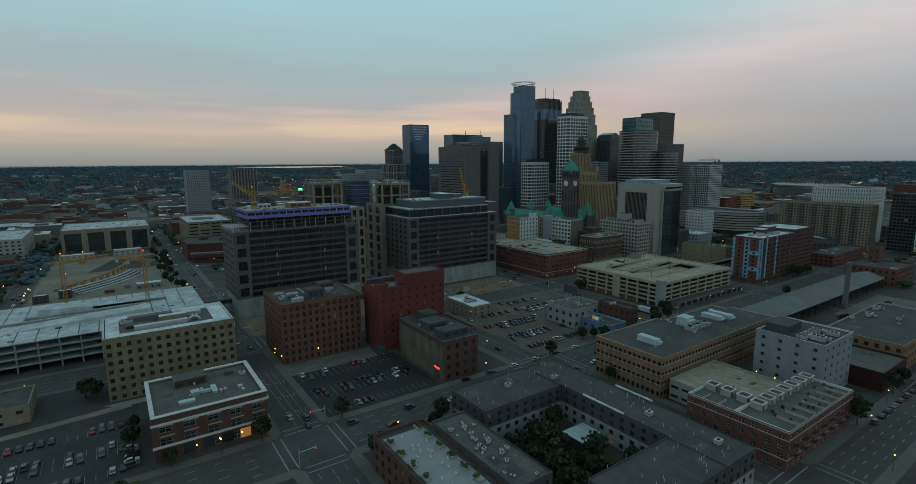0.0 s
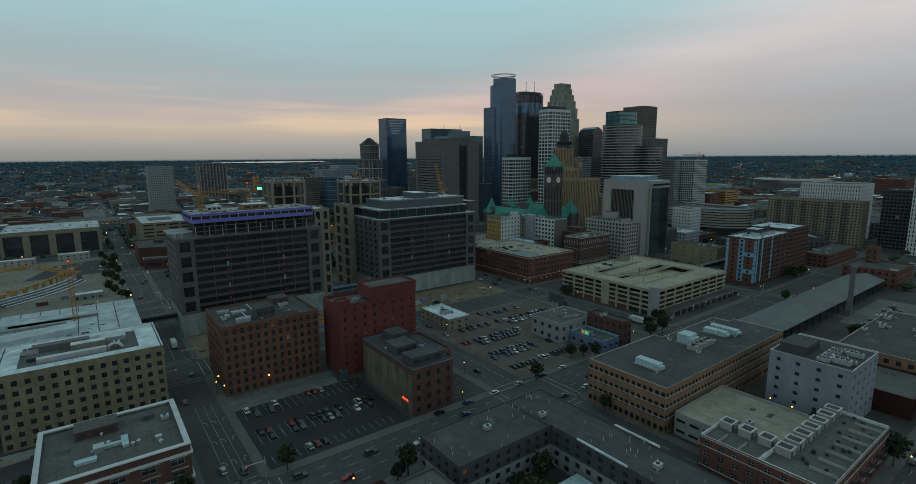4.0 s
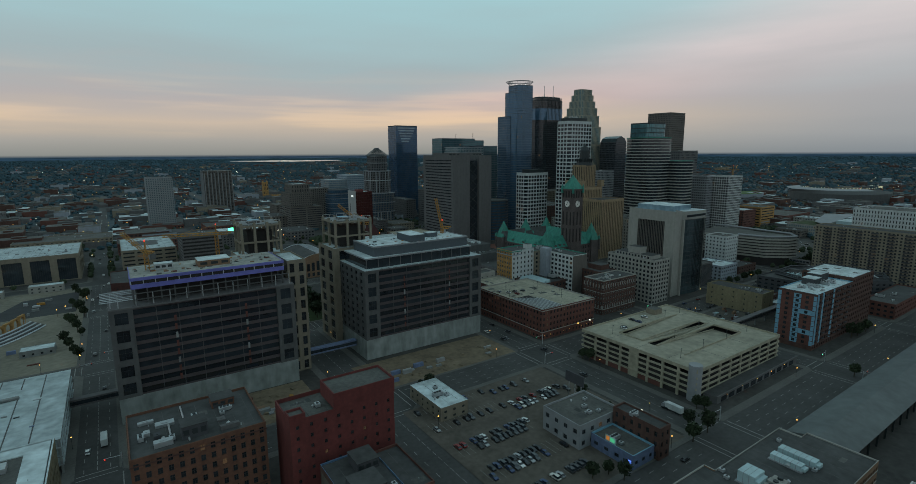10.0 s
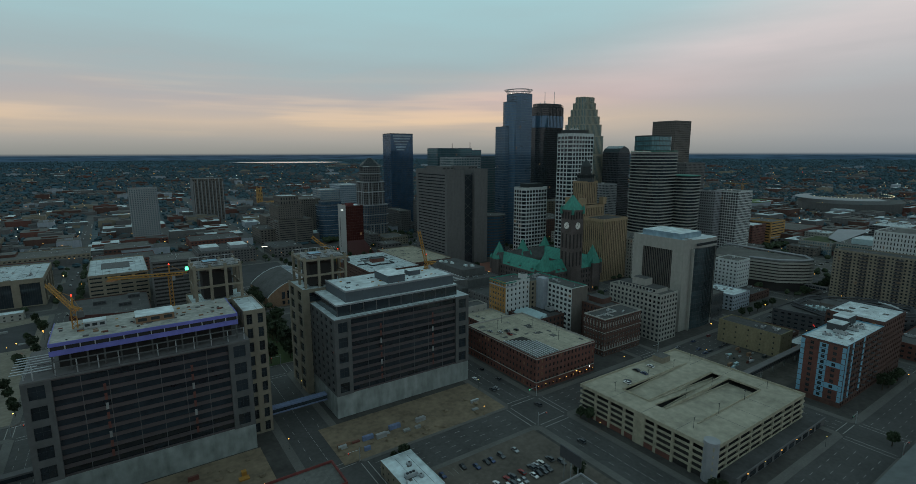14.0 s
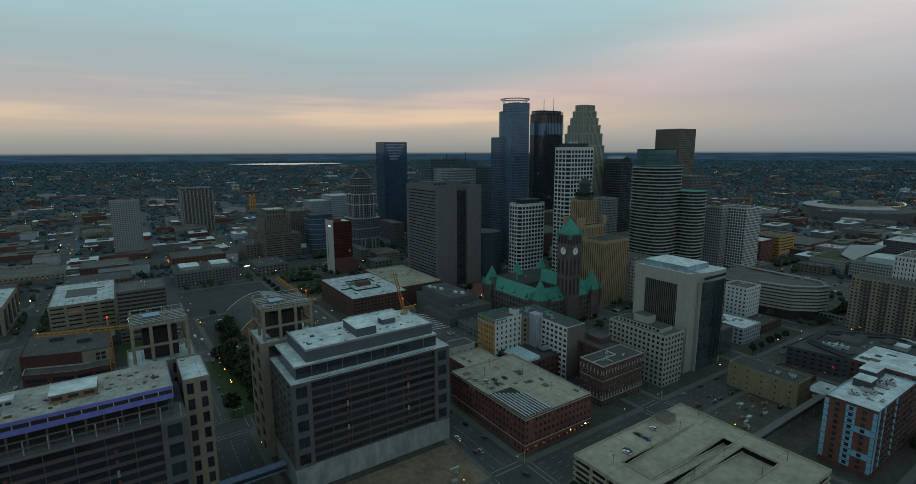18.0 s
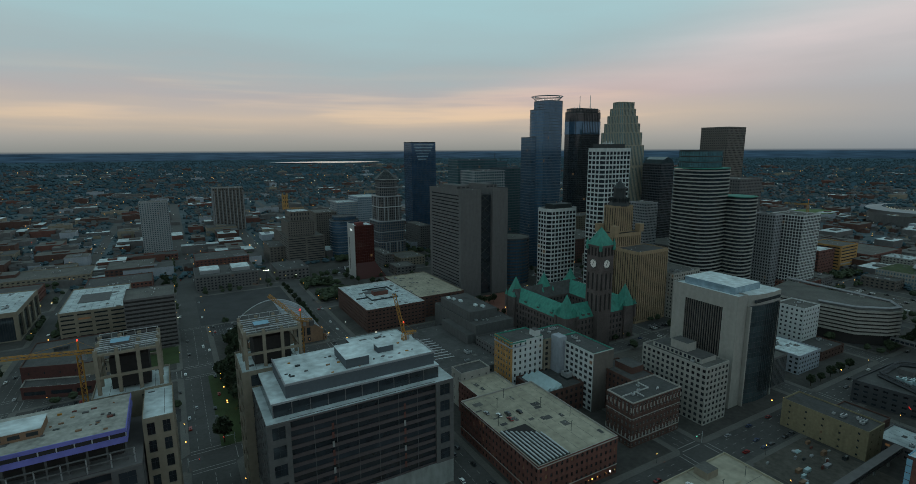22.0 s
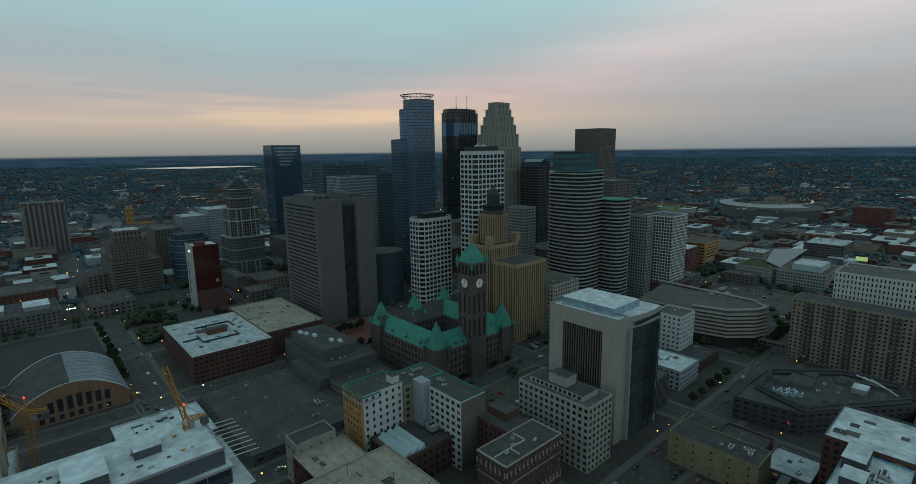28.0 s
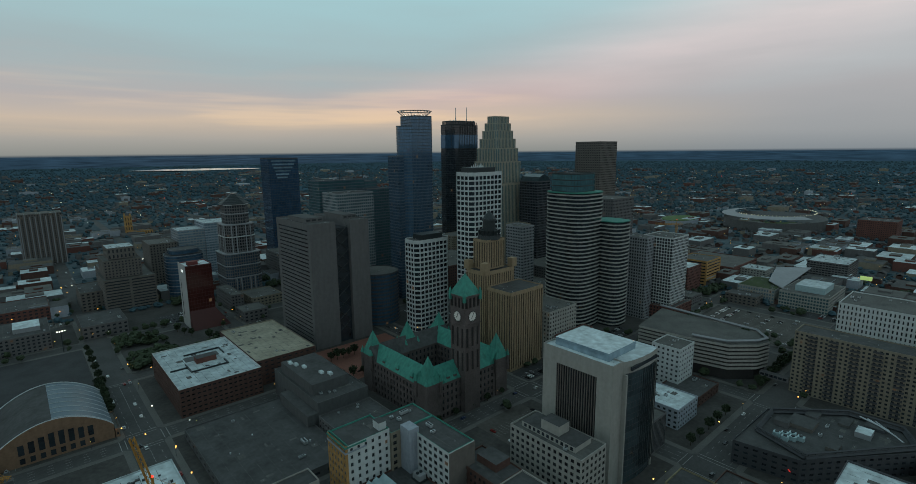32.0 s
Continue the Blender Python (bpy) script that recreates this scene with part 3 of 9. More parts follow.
# ---- ground, streets, distance ----
def ring_of(r, n=96):
    return [(r * math.cos(2 * math.pi * i / n), r * math.sin(2 * math.pi * i / n)) for i in range(n)]


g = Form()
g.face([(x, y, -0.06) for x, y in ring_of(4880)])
alone("ground", g, FARGROUND, "wooded plain of suburbs, hazed blue in its colour, reaching to the horizon", "ground", "structure")

# wooded rise, haze in its blue colour, raised to meet the camera's horizon
RISE0, RISE1 = 2300.0, 4850.0


def land(x, y):
    """Height of the far land, raised until its edge nears the camera's horizon."""
    r = math.hypot(x, y)
    return max(0.0, (r - RISE0) / (RISE1 - RISE0)) * 80 if r < RISE1 else 80.0


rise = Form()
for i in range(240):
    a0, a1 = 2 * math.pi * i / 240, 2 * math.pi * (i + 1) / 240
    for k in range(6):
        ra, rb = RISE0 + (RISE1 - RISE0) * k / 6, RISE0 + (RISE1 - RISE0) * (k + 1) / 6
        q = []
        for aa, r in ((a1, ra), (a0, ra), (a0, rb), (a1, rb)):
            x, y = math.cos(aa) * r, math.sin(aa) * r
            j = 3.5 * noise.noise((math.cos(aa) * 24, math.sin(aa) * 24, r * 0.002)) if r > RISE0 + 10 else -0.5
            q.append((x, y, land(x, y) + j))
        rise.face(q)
alone("backdrop", rise, RISELEAF, "wooded rise along the skyline, hazed blue in its colour", "backdrop", "structure")

lake = Form()
for u in range(11):
    a0, a1 = radians(8.6 + u * 1.06), radians(8.6 + (u + 1) * 1.06)
    ra, rb = 4290 - 90 * math.sin(math.pi * u / 11), 4290 - 90 * math.sin(math.pi * (u + 1) / 11)
    wa, wb = 30 + 200 * math.sin(math.pi * u / 11) ** 0.7, 30 + 200 * math.sin(math.pi * (u + 1) / 11) ** 0.7
    q = [(-227 + math.sin(a) * r, -80 + math.cos(a) * r) for a, r in ((a0, ra), (a0, ra + wa), (a1, rb + wb), (a1, rb))]
    lake.face([(x, y, land(x, y) + 5.5) for x, y in q])
alone("water", lake, surface("lake_water", (0.06, 0.08, 0.09), 0.3, fine=0.02, amount=0.2), "far lake shining under the evening sky", "lake", "structure")

AVES = [(-640, -626), (-538, -524), (-421, -406), (-306, -284), (-190, -171), (-67, -51), (57, 72), (174, 189), (291, 306), (408, 423), (525, 540), (642, 657)]
STREETS = [(-330, -316), (-216, -202), (-105, -83), (15, 37), (158, 172), (286, 301), (404, 419), (520, 535), (638, 653), (756, 771)]

road = Form()
road.face([(-640, -330, -0.012), (657, -330, -0.012), (657, 771, -0.012), (-640, 771, -0.012)])
alone("road", road, ASPHALT, "worn grey asphalt streets of the downtown grid", "road", "structure")

for i in range(len(AVES) - 1):
    for j in range(len(STREETS) - 1):
        x0, x1, y0, y1 = AVES[i][1], AVES[i + 1][0], STREETS[j][1], STREETS[j + 1][0]
        f = Form()
        f.prism(chamfered(x0, y0, x1, y1, 3.0), -0.01, 0.15)
        alone("pavement", f, WALK, "pale concrete pavement block with raised kerb", "pavement", "structure")


yards = Form()
for i in range(len(AVES) - 1):
    for j in range(len(STREETS) - 1):
        x0, x1, y0, y1 = AVES[i][1] + 4.2, AVES[i + 1][0] - 4.2, STREETS[j][1] + 4.2, STREETS[j + 1][0] - 4.2
        yards.face([(x, y, 0.156) for x, y in rect(x0, y0, x1, y1)])
alone("yard", yards, YARD, "worn dark asphalt yards inside the pavement blocks", "yard", "structure")


def strip(x0, y0, x1, y1, w, z=0.012):
    f = Form()
    dx, dy = x1 - x0, y1 - y0
    L = math.hypot(dx, dy)
    nx, ny = -dy / L * w / 2, dx / L * w / 2
    f.face([(x0 - nx, y0 - ny, z), (x1 - nx, y1 - ny, z), (x1 + nx, y1 + ny, z), (x0 + nx, y0 + ny, z)])
    return f


marks = Form()


def mark(x0, y0, x1, y1, w=0.22, z=0.008):
    one = strip(x0, y0, x1, y1, w, z)
    marks.face(one.v)


for a, b in AVES[2:8]:
    for s, t in zip(STREETS[1:6], STREETS[2:7]):
        c = (a + b) / 2
        if a == -421 and s[0] == -105:
            for u in (-414.6, -411.6, -408.9):
                mark(u, s[1] + 6, u, t[0] - 32, 0.16)
            # turn arrows
            for u, w in ((-413.1, -1), (-410.2, -1), (-407.6, 1)):
                for y in (-66, -50, -34):
                    mark(u, y - 1.6, u, y + 0.6, 0.22, 0.009)
                    mark(u, y + 0.5, u + w * 1.0, y + 1.5, 0.22, 0.010)
                    mark(u + w * 0.5, y + 1.75, u + w * 1.25, y + 1.2, 0.35, 0.011)
        for off in (-0.3, 0.0, 0.3) if not (a == -421 and s[0] == -105) else ():
            u = c + off * (b - a)
            y = s[1] + 6
            while y < t[0] - 8:
                mark(u, y, u, y + 3.2)
                y += 9 if off else 4.5
        for y in (s[1] + 1.2, s[1] + 4.4, t[0] - 1.2, t[0] - 4.4):
            mark(a + 0.5, y, b - 0.5, y, 0.4)
for a, b in STREETS[1:6]:
    for s, t in zip(AVES[1:7], AVES[2:8]):
        for off in (-0.33, -0.11, 0.11, 0.33):
            v = a + (b - a) * (0.5 + off)
            x = s[1] + 7
            while x < t[0] - 9:
                mark(x, v, x + 3.2, v)
                x += 9
        for x in (s[1] + 1.2, s[1] + 4.4, t[0] - 1.2, t[0] - 4.4):
            mark(x, a + 0.5, x, b - 0.5, 0.4)
alone("road_marking", marks, LINE, "worn white lane lines and crossing bars", "road marking", "stuff")


def patch(name, poly, mat, label, z=0.17, category="ground"):
    f = Form()
    f.face([(x, y, z) for x, y in poly])
    claim(poly)
    return alone(name, f, mat, label, category, "structure")


patch("parking_lot", [(-402.5, -78.5), (-349, -78.5), (-349, -31), (-402.5, -31)], surface("fresh_asphalt", (0.027, 0.028, 0.030), 0.85, fine=0.6, coarse=0.07, amount=0.5), "dark asphalt car park with white bay lines", 0.17, "car park")
patch("parking_lot", [(-290, -80), (-196, -80), (-196, 12), (-290, 12)], surface("worn_lot", (0.095, 0.082, 0.068), 0.92, fine=0.4, coarse=0.07, amount=0.5), "worn brownish car park full of parked cars", 0.17, "car park")
patch("building_site", [(-290, 39), (-193, 39), (-193, 76), (-290, 76)], EARTH, "churned bare earth of a building site", 0.19, "building site")
patch("building_site", [(-403, 39), (-319, 39), (-319, 77), (-403, 77)], EARTH, "bare earth of a building site with pallets", 0.19, "building site")
patch("parking_lot", [(-522, -78), (-464, -78), (-464, 12), (-522, 12)], LOT, "dark car park beside the brick block", 0.17, "car park")
patch("building_site", [(-522, 175), (-425, 175), (-425, 400), (-522, 400)], SAND, "wide pale building site around a new stadium", 0.19, "building site")
patch("lawn", [(-290, 174), (-262, 174), (-262, 280), (-290, 280)], GRASS, "strip of lawn under street trees", 0.19, "lawn")
patch("lawn", [(-362, -174), (-333, -174), (-333, -134), (-362, -134)], GRASS, "planted courtyard lawn", 0.19, "lawn")
patch("lawn", [(-345, 318), (-308, 318), (-308, 358), (-345, 358)], GRASS, "small lawn beside an office block", 0.19, "lawn")
patch("parking_lot", [(-83, -200), (-2, -200), (-2, -138), (-83, -138)], surface("pale_lot", (0.11, 0.11, 0.10), 0.9, amount=0.4), "pale concrete car park by the old railway depot", 0.17, "car park")
patch("parking_lot", [(-288, 405), (-195, 405), (-195, 515), (-288, 515)], LOT, "broad half-empty car park with lamp poles", 0.17, "car park")
patch("parking_lot", [(195, 60), (288, 60), (288, 150), (195, 150)], LOT, "grey car park among low blocks", 0.17, "car park")
patch("plaza", [(-45, 275), (50, 275), (50, 352), (-45, 352)], surface("red_brick_paving", (0.17, 0.075, 0.055), 0.9, amount=0.4), "red brick plaza with round beds", 0.18, "plaza")

patch("forecourt", [(-402.5, -30.6), (-358, -30.6), (-356, -16), (-402.5, -15.6)], surface("worn_concrete_apron", (0.125, 0.122, 0.115), 0.9, fine=0.3, coarse=0.08, amount=0.55), "worn pale concrete apron beside the car park", 0.172, "pavement")
patch("verge", [(-522, -28), (-466, -22), (-466, -17), (-522, -24)], SAND, "pale trodden gravel path beside the car park", 0.178, "path")
patch("verge", [(-520, -104), (-466, -104), (-466, -82), (-520, -82)], GRASS, "rough grass verge under street trees", 0.178, "lawn")
patch("verge", [(-476, -15), (-424, -15), (-424, -20), (-470, -20)], surface("pale_forecourt", (0.20, 0.20, 0.185), 0.9, amount=0.3), "pale concrete forecourt", 0.18, "pavement")
bays = Form()


def bay_lines(x0, x1, y, d, step=2.8):
    x = x0
    while x <= x1:
        bays.face([(x - 0.07, y, 0.178), (x + 0.07, y, 0.178), (x + 0.07, y + d, 0.178), (x - 0.07, y + d, 0.178)])
        x += step


for y in (-76, -61, -56, -41, -36):
    bay_lines(-400, -353, y, 4.8)
for y in (-74.5, -60.5, -55.5, -40.5):
    bay_lines(-519.5, -470, y, 4.6, 3.0)
for y in (-70, -56, -51, -36, -31, -14, -9, 4):
    bay_lines(-286, -246, y, 4.6)
alone("bay_line", bays, LINE, "worn white parking bay lines", "road marking", "stuff")

# far houses, blocks, woods and lights
far = Form()
R2 = random.Random(11)
CITY = (-560, -330, 470, 660)


def outside(x, y, pad=0):
    return not (CITY[0] - pad < x < CITY[2] + pad and CITY[1] - pad < y < CITY[3] + pad)


# avenues that run on beyond the grid
for a, b in ((-306, -284), (-190, -171), (-67, -51), (-421, -406), (174, 189), (408, 423), (-640, -626)):
    f = Form()
    f.face([(a, 771, -0.02), (b, 771, -0.02), (b, 1700, -0.02), (a, 1700, -0.02)])
    alone("road", f, ASPHALT, "straight avenue running on between far houses", "road", "structure")
for a, b in ((404, 419), (158, 172), (15, 37), (638, 653)):
    f = Form()
    f.face([(657, a, -0.02), (1600, a, -0.02), (1600, b, -0.02), (657, b, -0.02)])
    alone("road", f, ASPHALT, "straight street running on between far roofs", "road", "structure")
ON_ROAD = [(-306, -284), (-190, -171), (-67, -51), (-421, -406), (174, 189), (408, 423), (-640, -626)]
for _ in range(11000):
    a = radians(R2.uniform(-40, 110) if R2.random() < 0.94 else R2.uniform(0, 360))
    r = 480 + 3500 * R2.random() ** 1.25
    x, y = -230 + math.sin(a) * r, -80 + math.cos(a) * r
    if not outside(x, y) or math.hypot(x, y) > 4000:
        continue
    x, y = round(x / 24) * 24 + R2.uniform(-5, 5), round(y / 24) * 24 + R2.uniform(-5, 5)
    if 4080 < math.hypot(x + 227, y + 80) < 4560 and 8.2 < math.degrees(math.atan2(x + 227, y + 80)) < 20.6:
        continue
    if any(a - 7 < x < b + 7 for a, b in ON_ROAD) and 700 < y < 1700:
        continue
    big = R2.random() < (0.26 if r < 1500 else 0.10)
    w, d = (R2.uniform(20, 62), R2.uniform(16, 48)) if big else (R2.uniform(8, 14), R2.uniform(8, 13))
    e = land(x, y)
    h = R2.uniform(5, 16) if big else R2.uniform(4.5, 7)
    c = R2.choice((0, 4, 4, 1, 2, 3, 2, 2))
    if big:
        far.box(x - w / 2, y - d / 2, e - 1, x + w / 2, y + d / 2, e + h, c, R2.choice((5, 7, 6, 7, 7, 5, 5, 8)))
        far.box(x - w / 6, y - d / 6, e + h, x + w / 6, y + d / 6, e + h + 2.2, c, 5)
    else:
        far.box(x - w / 2, y - d / 2, e - 1, x + w / 2, y + d / 2, e + h, c)
        far.face([(x - w / 2 - 0.4, y - d / 2 - 0.4, e + h), (x + w / 2 + 0.4, y - d / 2 - 0.4, e + h), (x + w / 2 + 0.4, y, e + h + 3), (x - w / 2 - 0.4, y, e + h + 3)], 7)
        far.face([(x + w / 2 + 0.4, y + d / 2 + 0.4, e + h), (x - w / 2 - 0.4, y + d / 2 + 0.4, e + h), (x - w / 2 - 0.4, y, e + h + 3), (x + w / 2 + 0.4, y, e + h + 3)], 7)
alone("far_houses", far, [BR_M, BEIGE, GREYP, WHITE2, BR_D, ROOF_G, ROOF_B, ROOF_D, ROOF_W], "low houses, sheds and flat roofs spread to the distance", "houses", "stuff")


def clump(f, x, y, z, r, h, rnd, m=0):
    """A small uneven mass of foliage."""
    n = 6
    rings = [(0.55, 0.0), (1.0, 0.4), (0.7, 0.8)]
    base = len(f.v)
    for k, (q, u) in enumerate(rings):
        for i in range(n):
            a = 2 * math.pi * (i + 0.5 * k) / n
            j = rnd.uniform(0.75, 1.25)
            f.v.append((x + math.cos(a) * r * q * j, y + math.sin(a) * r * q * j, z + h * u * rnd.uniform(0.85, 1.15)))
    f.v.append((x, y, z + h))
    for k in range(2):
        for i in range(n):
            j = (i + 1) % n
            f.f.append((base + k * n + i, base + k * n + j, base + (k + 1) * n + j, base + (k + 1) * n + i))
            f.m.append(m)
    for i in range(n):
        f.f.append((base + 2 * n + i, base + 2 * n + (i + 1) % n, base + 3 * n))
        f.m.append(m)


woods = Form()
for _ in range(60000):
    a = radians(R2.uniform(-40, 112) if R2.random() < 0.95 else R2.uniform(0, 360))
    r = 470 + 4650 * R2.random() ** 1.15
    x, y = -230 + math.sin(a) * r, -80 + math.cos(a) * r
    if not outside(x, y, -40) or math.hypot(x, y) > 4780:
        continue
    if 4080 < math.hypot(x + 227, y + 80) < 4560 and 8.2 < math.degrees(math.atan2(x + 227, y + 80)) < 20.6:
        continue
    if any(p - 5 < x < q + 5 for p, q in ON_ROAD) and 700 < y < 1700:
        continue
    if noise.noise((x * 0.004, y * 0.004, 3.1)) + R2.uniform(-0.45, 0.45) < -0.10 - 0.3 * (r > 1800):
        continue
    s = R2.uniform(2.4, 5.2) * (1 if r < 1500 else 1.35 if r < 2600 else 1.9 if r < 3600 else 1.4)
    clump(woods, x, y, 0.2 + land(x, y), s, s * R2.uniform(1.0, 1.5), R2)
alone("far_woods", woods, FARLEAF, "tree crowns between the far houses, hazed blue in their colour", "trees", "stuff")

lights = Form()
for _ in range(1100):
    a = radians(R2.uniform(-35, 105))
    r = 430 + 3200 * R2.random() ** 1.4
    x, y = -230 + math.sin(a) * r, -80 + math.cos(a) * r
    if not outside(x, y):
        continue
    s = 0.20 + r * 0.00017
    lights.cone(x, y, 8.5 + land(x, y), 8.5 + land(x, y) + s * 1.6, s, s * 0.6, 6, 0 if R2.random() < 0.62 else (1 if R2.random() < 0.85 else 2))
for a, b in AVES:
    for k in range(16):
        lights.cone(R2.choice((a - 1.5, b + 1.5)), R2.uniform(170, 1000), 7.5, 8.0, 0.42, 0.3, 6, 0 if R2.random() < 0.85 else 1)
for a, b in STREETS[3:]:
    for k in range(16):
        lights.cone(R2.uniform(-620, 900), R2.choice((a - 1.5, b + 1.5)), 7.5, 8.0, 0.40, 0.3, 6, 0 if R2.random() < 0.85 else 1)
alone("far_lights", lights, [LAMP, LAMPW, REDL], "scattered street lights in the distance", "lights", "stuff")


# ---- near blocks ----
building("warehouse", "seven-storey orange brick warehouse with rows of small windows", rect(-401.5, -15, -359.8, 19), 31, BR_O, each=True, bay=3.2, floor=3.9, wf=0.46, hf=0.60, roof=ROOF_D, units=10, coping=BR_O)
ob = bpy.data.objects["warehouse"]
penthouse(ob, -386, -10, -378, -3, 30.1, 34.6, CHAR, ROOF_D)
penthouse(ob, -374, 8, -366, 15, 30.1, 33.0, BR_O, ROOF_D)
RW = random.Random(77)
for k in range(9):
    f = Form()
    x, y = RW.uniform(-399, -366), RW.uniform(-11, 15)
    a, b, h = RW.uniform(0.8, 3.2), RW.uniform(0.6, 1.6), RW.uniform(0.5, 1.9)
    f.box(x - a, y - b, 30.1, x + a, y + b, 30.1 + h)
    f.box(x - a * 0.4, y - b * 0.4, 30.1 + h, x + a * 0.4, y + b * 0.4, 30.3 + h)
    part("roof_plant", f, RW.choice((STEEL, CHAR, DARKM, GREYP)), ob)
for y0, y1 in ((-12, 16), (-6, 6)):
    f = Form()
    f.bar((-392 + y1 * 0.5, y0, 30.7), (-392 + y1 * 0.5, y1, 30.7), 0.22)
    part("roof_pipe", f, STEEL, ob)
for k in range(2):
    f = Form()
    f.cone(-401.9, -12 + k * 12, 4.0, 4.5, 0.26, 0.2, 8)
    part("wall_lamp", f, LAMP, ob, "glowing orange wall lamp")
f = Form()
f.cone(-384, -15.4, 5.2, 5.7, 0.3, 0.22, 8)
part("wall_lamp", f, LAMP, ob, "glowing orange wall lamp")
for z in (7.4, 28.2):
    f = Form()
    f.box(-401.75, -15.25, z, -359.6, -15.0, z + 0.45)
    f.box(-401.75, -15.0, z, -401.5, 19, z + 0.45)
    part("string_course", f, BR_D, ob)
ob = building("office_building", "pale yellow brick office block with white roof edge", rect(-473.5, -13, -422.8, 22.5), 28, BR_Y, each=True, bay=3.6, floor=3.8, wf=0.46, hf=0.5, roof=ROOF_G, units=2, coping=ROOF_W, rim=0.6, top=1.6)
for x0, y0, x1, y1 in ((-472.6, -12.1, -423.7, -7.5), (-472.6, 15.5, -423.7, 21.6), (-472.6, -7.5, -467.5, 15.5), (-430.5, -7.5, -423.7, 15.5)):
    f = Form()
    f.box(x0, y0, 27.4, x1, y1, 27.75)
    part("roof_border", f, ROOF_W, ob, "broad white membrane along the roof edge")
for x0, y0, x1, y1, h, m in ((-462, -5.6, -441, -3.0, 1.9, STEEL), (-464, 7.5, -446, 11.5, 2.6, GREYP), (-444, 6.5, -434, 11.0, 1.7, STEEL), (-452, 0.5, -441, 4.6, 3.0, BEIGE), (-465, -1.5, -456, 3.0, 1.4, DARKM)):
    f = Form()
    f.box(x0, y0, 27.4, x1, y1, 27.4 + h, 0, 1)
    part("roof_plant", f, [m, ROOF_W if m is BEIGE else m], ob)
for x, y in ((-440.5, -4.3), (-446, 9)):
    f = Form()
    for k in range(9):
        a, b = math.pi * k / 9, math.pi * (k + 1) / 9
        f.bar((x + 2.2 - 2.2 * math.cos(a), y, 27.6 + 2.0 * math.sin(a)), (x + 2.2 - 2.2 * math.cos(b), y, 27.6 + 2.0 * math.sin(b)), 0.55)
    part("air_duct", f, STEEL, ob, "bent silver air duct")
ob = building("brick_block", "three-storey dark brick block with white cornice", rect(-461, -75.5, -424.2, -40.5), 16.2, BR_D, each=True, bay=7.2, floor=4.6, wf=0.5, hf=0.52, roof=ROOF_G, units=8, coping=WHITE, frame=WHITE2, rim=0.7, lit=0.0, top=2.2)
f = Form()
for z in (13.4, 5.4):
    f.box(-461.5, -76.1, z, -423.7, -75.5, z + 0.7)
    f.box(-424.2, -75.5, z, -423.6, -40.5, z + 0.7)
part("cornice", f, WHITE, ob, "white stone cornice band")
penthouse(ob, -452, -52, -441, -45, 15.5, 18.2, BR_D, ROOF_G)
for x0, y0, x1, y1 in ((-461.3, -75.8, -423.9, -74.2), (-461.3, -41.8, -423.9, -40.2), (-425.5, -74.2, -423.9, -41.8), (-461.3, -74.2, -459.9, -41.8)):
    f = Form()
    f.box(x0, y0, 16.26, x1, y1, 16.55)
    part("roof_edge", f, WHITE, ob, "broad white stone roof edge")
for x0, y0, x1, y1, h, m in ((-446, -62, -439, -61, 0.9, TEALM), (-440.5, -64.5, -439, -58, 0.8, TEALM), (-447.5, -63.5, -445, -60.5, 1.6, STEEL), (-432, -66, -430.6, -64.6, 1.1, STEEL), (-452, -68, -447, -66, 0.8, TEALM), (-434, -50, -431, -47, 1.4, CHAR)):
    f = Form()
    f.box(x0, y0, 15.5, x1, y1, 15.5 + h)
    f.box(x0 - 0.15, y0 - 0.15, 15.5 + h, x1 + 0.15, y1 + 0.15, 15.62 + h)
    part("air_duct", f, m, ob)
for k in range(6):
    f = Form()
    x = -458.6 + k * 6.1
    f.box(x, -75.62, 0.9, x + 3.6, -75.5, 4.4)
    part("shop_window", f, BLACKG if k < 4 else glow("warm_shop" if k == 4 else "red_shop", (0.5, 0.22, 0.06) if k == 4 else (0.7, 0.05, 0.03), 0.35), ob, "dark shop window" if k < 4 else "warmly lit shop window")
for k in range(5):
    for q in range(2):
        f = Form()
        x = -459.2 + k * 7.36
        f.box(x, -75.75, 9.1 + q * 3.6, x + 4.6, -75.5, 9.45 + q * 3.6)
        part("stone_lintel", f, STONE, ob)
for k in range(5):
    f = Form()
    f.cone(-456 + k * 7.4, -76.3, 3.2, 3.7, 0.22, 0.16, 8)
    part("wall_lamp", f, LAMP, ob, "glowing orange wall lamp")
ob = thing("brick_warehouse", "red-painted brick warehouse with stepped roofline", "building", -335, -22)
tier(ob, rect(-354.5, -27, -314, -8), 0, 34.5, BR_R, each=True, bay=5.2, floor=4.2, wf=0.22, hf=0.34, roof=ROOF_G, coping=BR_R, blind=(3,), rim=1.6)
tier(ob, rect(-338.5, -27.3, -313.8, -13), 34.5, 40.5, BR_R, bay=5.0, floor=0, roof=ROOF_G, coping=BR_R)
tier(ob, rect(-354.8, -27.3, -349, -22), 34.5, 36.6, BR_R, bay=5.0, floor=0, roof=ROOF_G, coping=BR_R)
scatter_units(ob, rect(-350, -22, -318, -10), 32.9, 4)
f = Form()
f.box(-354.9, -27.6, 0.2, -352, -24, 3.4)
part("entrance_hood", f, GLASST, ob, "teal entrance hood")
